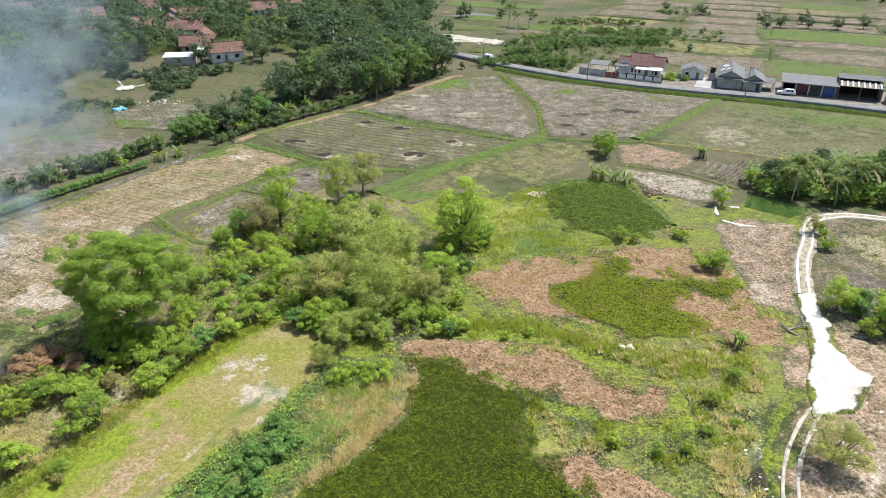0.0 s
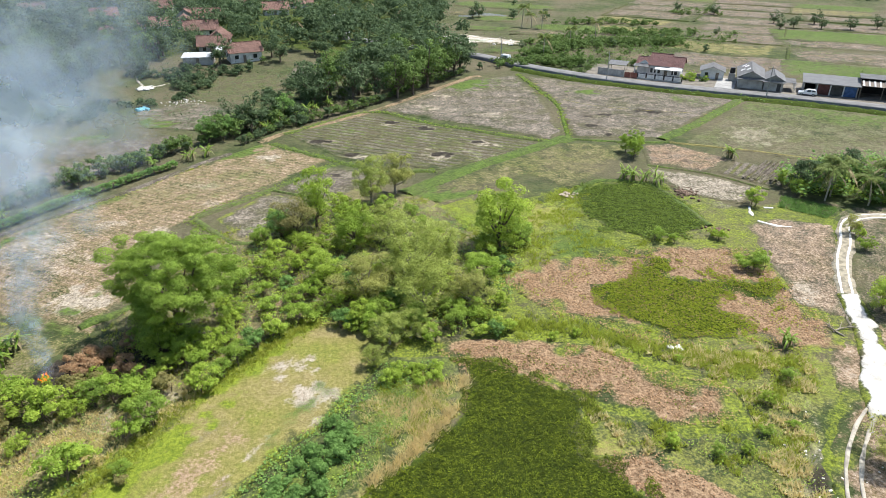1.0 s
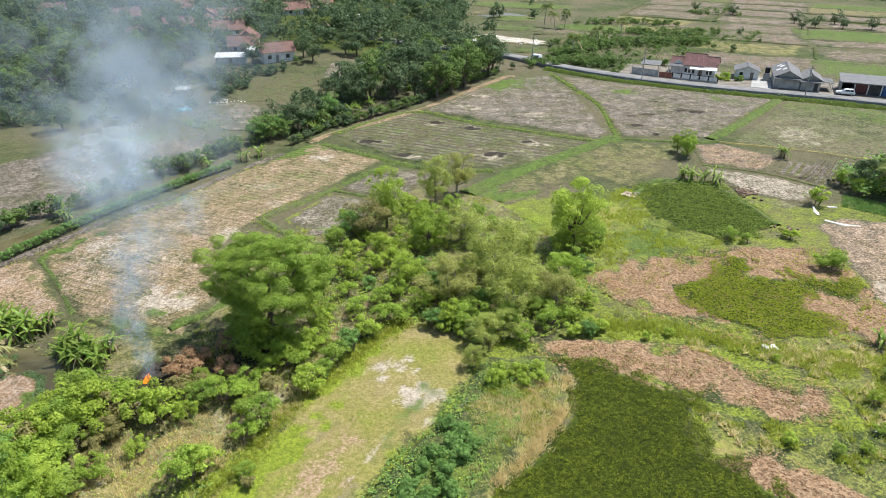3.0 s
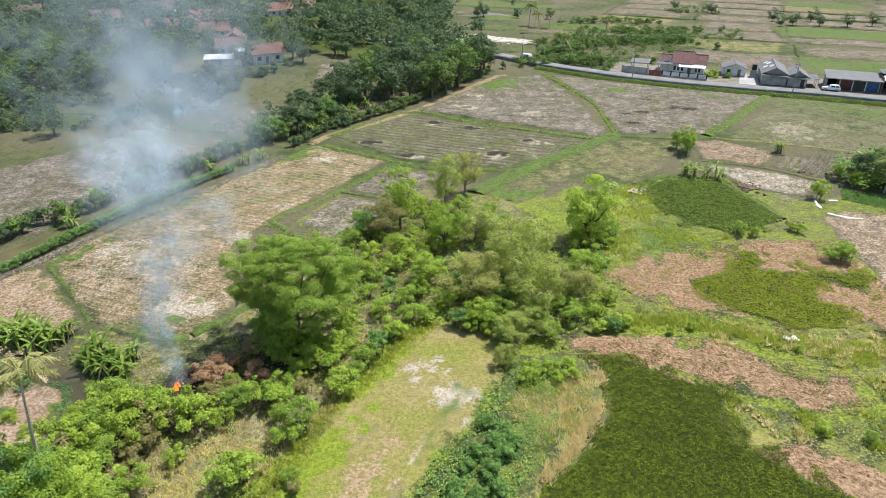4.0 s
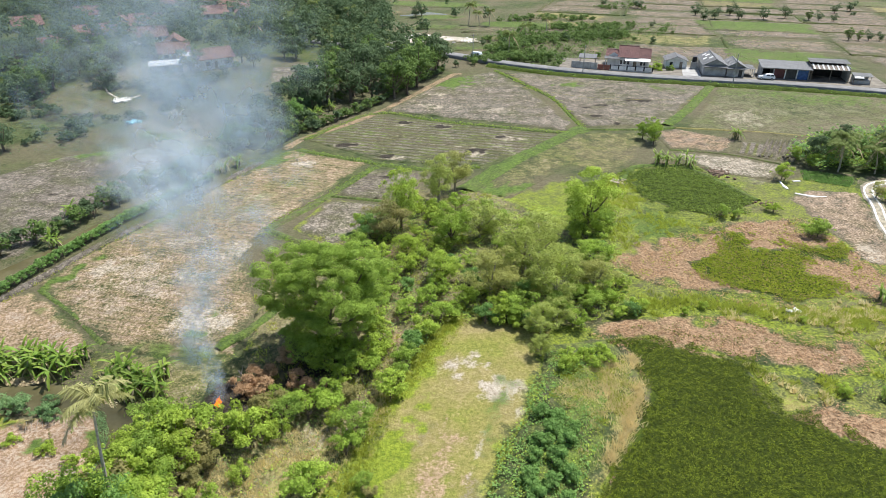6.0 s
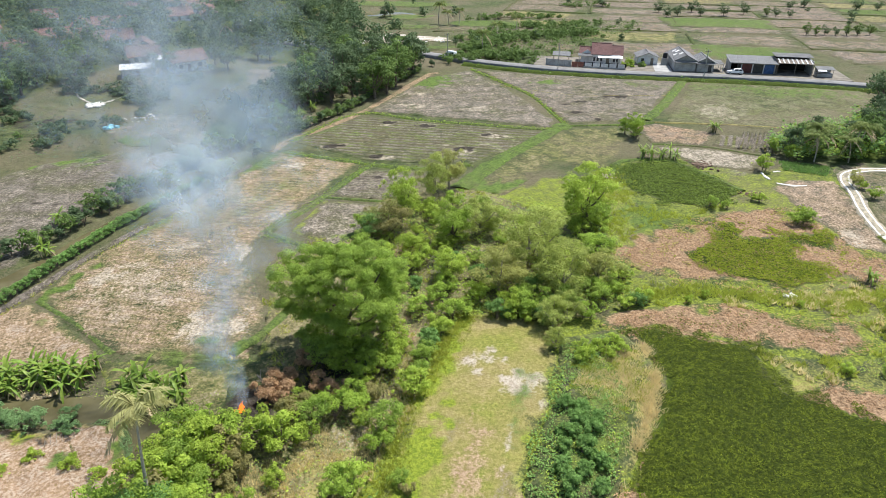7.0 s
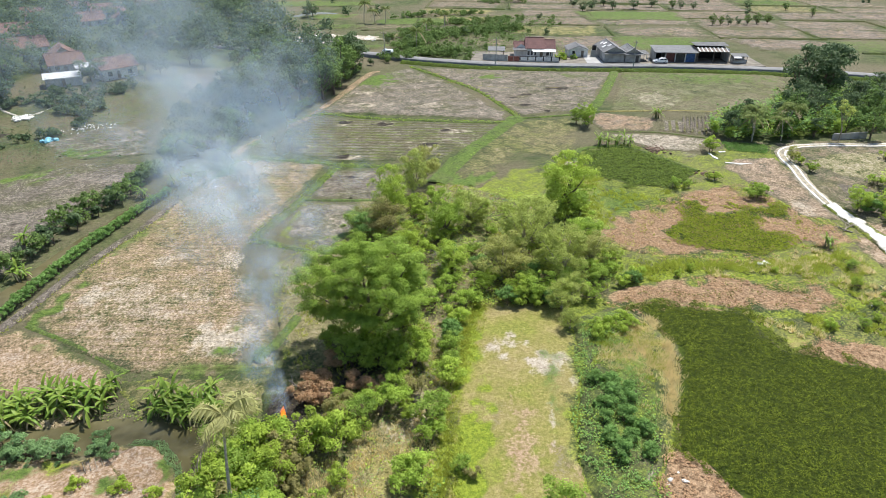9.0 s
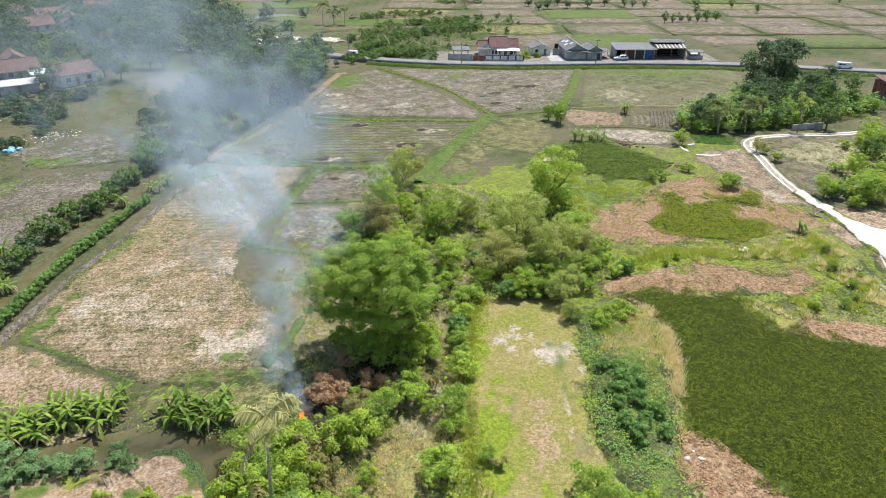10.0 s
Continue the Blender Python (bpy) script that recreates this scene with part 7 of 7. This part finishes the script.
block("back_wall", ob, PLASTER, 0, 2.6, 0, 4.6, 2.75, 2.4)
slab("roof", ob, SHEET_GREY, [(-0.2, -0.3, 2.3), (5.0, -0.3, 2.3), (5.0, 3.0, 2.7), (-0.2, 3.0, 2.7)], 0.08)
slab("awning", ob, WHITEWASH, [(-0.1, -1.3, 1.9), (2.4, -1.3, 1.9), (2.4, -0.2, 2.3), (-0.1, -0.2, 2.3)], 0.05, "white cloth awning")
for u in (0.05, 4.5):
    block("post", ob, WOODEN, u, -0.1, 0, u + 0.1, 0.0, 2.3)


def make_car(name, label, paint, m, length=4.7, van=False):
    ob = new(name)
    bm = bmesh.new()
    prof = [(-0.5, 0.4), (0.5, 0.4), (0.505, 0.8), (0.46, 0.98), (0.23, 1.08), (0.07, 1.6), (-0.08, 1.72), (-0.36, 1.69), (-0.47, 1.2), (-0.5, 1.0)] if not van else [(-0.5, 0.35), (0.5, 0.35), (0.5, 0.95), (0.44, 1.2), (0.33, 1.9), (-0.47, 1.95), (-0.5, 1.2)]
    a = [bm.verts.new((u * length, -0.9 + 0.16 * (z > 1.2), z)) for u, z in prof]
    b = [bm.verts.new((u * length, 0.9 - 0.16 * (z > 1.2), z)) for u, z in prof]
    bm.faces.new(a)
    bm.faces.new(b[::-1])
    for i in range(len(prof)):
        j = (i + 1) % len(prof)
        bm.faces.new((a[i], b[i], b[j], a[j]))
    bmesh.ops.recalc_face_normals(bm, faces=bm.faces)
    bmesh.ops.bevel(bm, geom=bm.edges[:], offset=0.07, segments=2, affect="EDGES")
    part("body", bm, paint, ob)
    for sg in (-1, 1):
        for u0, u1 in ((-0.40, -0.2), (-0.18, 0.05)):
            slab("side_window", ob, GLASS, [(u0 * length, sg * 0.87, 1.18), (u1 * length, sg * 0.87, 1.18), ((u1 - 0.02) * length, sg * 0.79, 1.6), ((u0 + 0.02) * length, sg * 0.79, 1.6)], 0.03)
        for u in (-0.31, 0.32):
            bm = bmesh.new()
            bmesh.ops.create_cone(bm, cap_ends=True, segments=18, radius1=0.36, radius2=0.36, depth=0.24, matrix=Matrix.Translation((u * length, sg * 0.82, 0.36)) @ Matrix.Rotation(radians(90), 4, "X"))
            wheel = part("wheel", bm, RUBBER, ob)
            bm = bmesh.new()
            bmesh.ops.create_cone(bm, cap_ends=True, segments=14, radius1=0.21, radius2=0.19, depth=0.27, matrix=Matrix.Translation((u * length, sg * 0.82, 0.36)) @ Matrix.Rotation(radians(90), 4, "X"))
            part("rim", bm, SHEET_WHITE, wheel)
        block("headlight", ob, GLASS, 0.49 * length, sg * 0.6 - 0.15, 0.72, 0.503 * length, sg * 0.6 + 0.15, 0.88)
    slab("windscreen", ob, GLASS, [(0.205 * length, -0.72, 1.14), (0.205 * length, 0.72, 1.14), (0.105 * length, 0.66, 1.64), (0.105 * length, -0.66, 1.64)], -0.03)
    ob.matrix_basis = m
    return tagged(ob, label, "car")


make_car("suv", "white sport utility car parked by the garages", PAINT_WHITE, ROW @ Matrix.Translation((58.6, -1.0, -0.05)) @ Matrix.Rotation(radians(180), 4, "Z"))
make_car("van", "white van standing on the road", PAINT_WHITE, Matrix.Translation((15.6, 225.6, 1.03)) @ Matrix.Rotation(radians(130), 4, "Z"), 4.0, True)
make_car("pickup", "white vehicle parked beyond the grove", PAINT_WHITE, Matrix.Translation((152, 138, 1.03)) @ Matrix.Rotation(radians(-38), 4, "Z"), 5.0, True)


def make_pole(x, y, z, h, label="tall concrete utility pole with a crossarm"):
    ob = new("utility_pole")
    v, f = tube([(0, 0, -0.3), (0, 0, h * 0.5), (0, 0, h)], (0.16, 0.13, 0.1), 8)
    raw("pole", v, f, CONCRETE, ob)
    block("crossarm", ob, WOODEN, -0.9, -0.06, h - 0.7, 0.9, 0.06, h - 0.58)
    for u in (-0.8, 0, 0.8):
        block("insulator", ob, WHITEWASH, u - 0.05, -0.05, h - 0.58, u + 0.05, 0.05, h - 0.4)
    ob.matrix_basis = Matrix.Translation((x, y, z)) @ Matrix.Rotation(-0.44, 4, "Z")
    return tagged(ob, label, "utility pole", "poles along the road")


POLES = [(44, 198.3), (83.5, 178.2), (135, 149), (14, 224)]
for x, y in POLES:
    make_pole(x, y, 0.6, 8.6)
# red-walled building at the grove
ob = new("building")
block("wall", ob, BRICK_RED, 0, 0, 0, 9, 7, 4.5)
block("pier", ob, SHUTTER_BLUE, -0.9, -0.4, 0, 0, 0.6, 6.0, label="blue painted pier")
slab("roof", ob, TILE_RED, [(-0.4, -0.6, 4.5), (9.6, -0.6, 4.5), (9.6, 7.6, 5.6), (-0.4, 7.6, 5.6)], 0.15)
ob.matrix_basis = at(127, 108, radians(-25))
tagged(ob, "red-walled building with a blue pier beyond the grove", "building")
ob = new("low_wall")
for k in range(4):
    block("panel", ob, CONCRETE, 2.2 * k, -0.1, 0, 2.2 * k + 2.1, 0.1, 1.5)
ob.matrix_basis = at(80, 101, radians(-12))
tagged(ob, "low grey concrete wall beside the track", "wall")

# rubble, scraps and logs
def stones(name, x, y, count, spread, low, high, material, label, category="rubble", seed=0, z=0.05):
    rng = np.random.default_rng(seed)
    bm = bmesh.new()
    for _ in range(count):
        r = rng.uniform(low, high)
        m = Matrix.Translation((rng.normal(0, spread), rng.normal(0, spread), r * 0.3)) @ Matrix.Rotation(rng.uniform(0, 6.28), 4, "Z") @ Matrix.Diagonal((r * rng.uniform(0.8, 1.6), r, r * rng.uniform(0.4, 0.8), 1))
        got = bmesh.ops.create_icosphere(bm, subdivisions=1, radius=1.0, matrix=m)
        for v in got["verts"]:
            v.co += Vector(rng.normal(0, 0.12 * r, 3))
    ob = part(name, bm, material, None)
    ob.location = (x, y, float(land(x, y)) + z)
    return tagged(ob, label, category, kind="stuff" if count > 1 else "")


stones("rubble", 22.4, 64.2, 14, 0.6, 0.15, 0.45, RUBBLE, "heap of white broken rubble on the bank", seed=1)
stones("rubble", 17.2, 109, 22, 0.9, 0.15, 0.5, plain("pink_rubble", (0.5, 0.40, 0.30), 0.95), "heap of pinkish broken rubble by the pond", seed=2)
stones("earth_clods", 38.8, 110.4, 90, 1.25, 0.1, 0.34, plain("dark_clods", (0.19, 0.13, 0.09), 0.95, scale=3, vary=0.3), "heap of dark brown broken earth by the small pond", "earth", 12)
stones("earth_clods", 38.6, 94.6, 34, 0.7, 0.1, 0.32, plain("red_clods", (0.22, 0.14, 0.10), 0.95, scale=3, vary=0.3), "low heap of reddish broken earth by a ditch", "earth", 13)
stones("litter", 30, 44, 40, 3.2, 0.05, 0.16, RUBBLE, "white scraps of litter on the bank", "litter", 3)
stones("litter", 42, 46, 40, 4.0, 0.05, 0.2, RUBBLE, "white scraps and stones in the yard", "litter", 4)
stones("litter", 27.5, 41.2, 5, 0.35, 0.12, 0.28, RUBBLE, "white plastic litter on the bank", "litter", 5)
stones("rubble", -17.7, 36.2, 4, 0.5, 0.15, 0.4, RUBBLE, "pale stones at the pond's edge", seed=6)
stones("rubble", -90.2, 185.5, 70, 0.9, 0.3, 0.6, RUBBLE, "heap of bright white gravel where paths meet", seed=7)
stones("rubble", -75, 171.5, 60, 2.4, 0.08, 0.26, RUBBLE, "line of white stones in the yard", seed=8)
stones("tarpaulin_heap", -82.6, 164.5, 6, 0.9, 0.5, 0.9, TARP_BLUE, "crumpled pale blue tarpaulin heap", "tarpaulin", 9)
for x, y, n in ((-4, 266, 24), (20, 263, 18)):
    stones("gravel_heap", x, y, n, 2.4, 0.3, 0.7, RUBBLE, "bright white gravel heaps far beyond the road", seed=n + int(x))
for pts, w in (([(47.8, 103.9), (47.2, 102.2), (46.6, 100.2)], 0.5), ([(46.8, 98.2), (48.9, 96.6), (51.4, 95.7)], 0.42), ([(50.2, 103.7), (51.8, 103.6)], 0.3)):
    strip("runnel", pts, w, CHALK, "white stony runnel between the plots", "runnel", 0.16, 0.4, 0.2, 0.9)
strip("footpath", [(-90, 185.5), (-95, 192), (-97, 197)], 0.6, RUT, "pale footpath from the white heap", "path", 0.14, 1.0, 0.2, 0.3)
strip("footpath", [(-90, 185.5), (-84, 192), (-82, 194)], 0.6, RUT, "pale footpath from the white heap", "path", 0.14, 1.0, 0.2, 0.3)
ASH = plain("charred_wood", (0.03, 0.027, 0.025), 0.95, scale=4)
for k, (x, y, turn, L, m, words) in enumerate(((-47.5, 58.8, 0.4, 3.2, ASH, "charred log at the fire"), (-48.8, 58.0, 1.6, 2.6, ASH, "charred log at the fire"), (-46.2, 60.4, 2.3, 2.8, BARK_PALE, "bleached fallen branch near the fire"), (-42, 62, 0.9, 3.0, BARK, "fallen branch under the shade tree"), (43.2, 67.5, 0.3, 3.4, BARK_PALE, "bare fallen branch by the ditch"), (44.2, 66.6, 2.0, 2.8, BARK_PALE, "bare fallen branch by the ditch"))):
    ob = new("log")
    v, f = tube([(0, 0, 0.15), (L * 0.4, 0.2, 0.28), (L, -0.1, 0.45)], (0.14, 0.11, 0.05), 7)
    raw("stem", v, f, m, ob)
    for j, u in enumerate((0.35, 0.6, 0.75)):
        v, f = tube([(L * u, 0.1, 0.28), (L * u + 0.5, 0.5 - j * 0.5, 0.6), (L * u + 0.9, 0.8 - j * 0.8, 0.8)], (0.06, 0.045, 0.02), 5)
        raw("branch", v, f, m, ob)
    ob.matrix_basis = at(x, y, turn)
    tagged(ob, words, "log")
# bamboo frame on the earth bank
ob = new("bamboo_frame")
for k in range(6):
    v, f = tube([(0.5 * k, 0, 0.7), (0.5 * k + 0.1, 1.6, 0.72)], (0.03, 0.03), 5)
    raw("slat", v, f, BARK_PALE, ob)
for u, w in ((0, 0), (2.6, 0), (0, 1.6), (2.6, 1.6)):
    v, f = tube([(u, w, -0.1), (u, w, 0.8)], (0.04, 0.035), 5)
    raw("post", v, f, BARK_PALE, ob)
ob.matrix_basis = at(-67.6, 55.8, 0.3)
tagged(ob, "pale bamboo drying frame on the earth bank", "frame")

# fire and smoke
FLAME = bpy.data.materials.new("flame")
FLAME.use_nodes = True
fn = FLAME.node_tree
em = fn.nodes.new("ShaderNodeEmission")
em.inputs[0].default_value, em.inputs[1].default_value = (1.0, 0.2, 0.02, 1), 1.5
fn.links.new(em.outputs[0], fn.nodes["Material Output"].inputs[0])
ob = new("fire")
rng = np.random.default_rng(3)
for k in range(11):
    h, x, y = rng.uniform(0.6, 1.5), rng.normal(0, 0.28), rng.normal(0, 0.28)
    v, f = tube([(x, y, 0), (x + 0.1, y, h * 0.35), (x - 0.08, y + 0.05, h * 0.7), (x + 0.1, y, h)], (0.1, 0.13, 0.07, 0.01), 6)
    raw("flame", v, f, FLAME, ob)
ob.matrix_basis = at(-49.5, 57.0, 0, 0.9)
tagged(ob, "small orange fire burning in the scrub", "fire")

scene.cycles.transparent_max_bounces = 32
sn = Nodes("thin_smoke")
SMOKE = sn.mat
diff, tran, clear, half, veil = (sn.t.nodes.new(k) for k in ("ShaderNodeBsdfDiffuse", "ShaderNodeBsdfTranslucent", "ShaderNodeBsdfTransparent", "ShaderNodeMixShader", "ShaderNodeMixShader"))
for s_ in (diff, tran):
    s_.inputs[0].default_value = (0.68, 0.78, 0.87, 1)
sn.t.links.new(diff.outputs[0], half.inputs[1])
sn.t.links.new(tran.outputs[0], half.inputs[2])
sn.t.links.new(clear.outputs[0], veil.inputs[1])
sn.t.links.new(half.outputs[0], veil.inputs[2])
wisp = sn.math("ADD", sn.math("MULTIPLY", sn.noise(0.16, 4, 0.6), 1.0), sn.math("MULTIPLY", sn.noise(0.6, 3, 0.6), 0.5))
sn.t.links.new(sn.math("MULTIPLY", sn.attr("thick"), sn.span(wisp, 0.55, 0.9, 0.0, 0.86)), veil.inputs[0])
sn.t.links.new(veil.outputs[0], sn.t.nodes["Material Output"].inputs[0])


def make_smoke():
    """A leaning plume of thin veils, each fading out to its rim."""
    rng = np.random.default_rng(6)
    way = np.array([(-49.4, 57.4, -0.6), (-50.0, 58.7, 6.5), (-50.2, 60.7, 13.5), (-50.5, 64, 21), (-52, 69, 26), (-54, 78, 29.5), (-56, 90, 32), (-58, 103, 34)])
    size = np.array([1.0, 1.8, 2.8, 4.8, 6.6, 8.0, 9.5, 11])
    dense = np.array([0.6, 0.5, 0.44, 0.46, 0.4, 0.22, 0.1, 0.04])
    vs, fs, th, n0 = [], [], [], 0
    rings, seg = 6, 20
    for k in range(70):
        u = (k / 69) ** 0.8 * (len(way) - 1)
        p = np.array([np.interp(u, range(len(way)), way[:, c]) for c in range(3)])
        r = np.interp(u, range(len(way)), size) * rng.uniform(0.7, 1.25)
        p = p + rng.normal(0, 1, 3) * np.array([0.62, 0.45, 0.4]) * r * (k > 3)
        if u > 3 and k % 3 == 0:
            p = p + np.array([6.5, -3.0, 2.5])
        nrm = np.array([0.15, -1, 0.45]) + rng.normal(0, 0.28, 3)
        nrm /= np.linalg.norm(nrm)
        a = np.cross(nrm, [0, 0, 1])
        a /= np.linalg.norm(a)
        b = np.cross(a, nrm)
        d = np.interp(u, range(len(way)), dense) * rng.uniform(0.6, 1.2)
        tall = rng.uniform(1.0, 1.8) if u < 3 else rng.uniform(0.8, 1.2)
        vs.append(p[None])
        th.append([d])
        for j in range(1, rings + 1):
            q = j / rings
            ang = np.arange(seg) * 2 * np.pi / seg
            rr = r * q * (1 + 0.16 * np.sin(3 * ang + k) + 0.1 * np.sin(5 * ang + 2 * k))
            vs.append(p + (np.cos(ang) * rr)[:, None] * a + (np.sin(ang) * rr * tall)[:, None] * b - nrm * r * 0.3 * q * q)
            th.append(np.full(seg, d * (1 - q * q) ** 1.5))
        for i in range(seg):
            fs.append((n0, n0 + 1 + i, n0 + 1 + (i + 1) % seg))
            for j in range(rings - 1):
                s0 = n0 + 1 + j * seg
                fs.append((s0 + i, s0 + seg + i, s0 + seg + (i + 1) % seg))
                fs.append((s0 + i, s0 + seg + (i + 1) % seg, s0 + (i + 1) % seg))
        n0 += 1 + rings * seg
    ob = smooth(raw("smoke", np.concatenate(vs), np.array(fs), SMOKE))
    give(ob, "thick", np.concatenate(th))
    return tagged(ob, "thin blue-grey smoke plume drifting from the fire", "smoke", kind="stuff")


make_smoke()
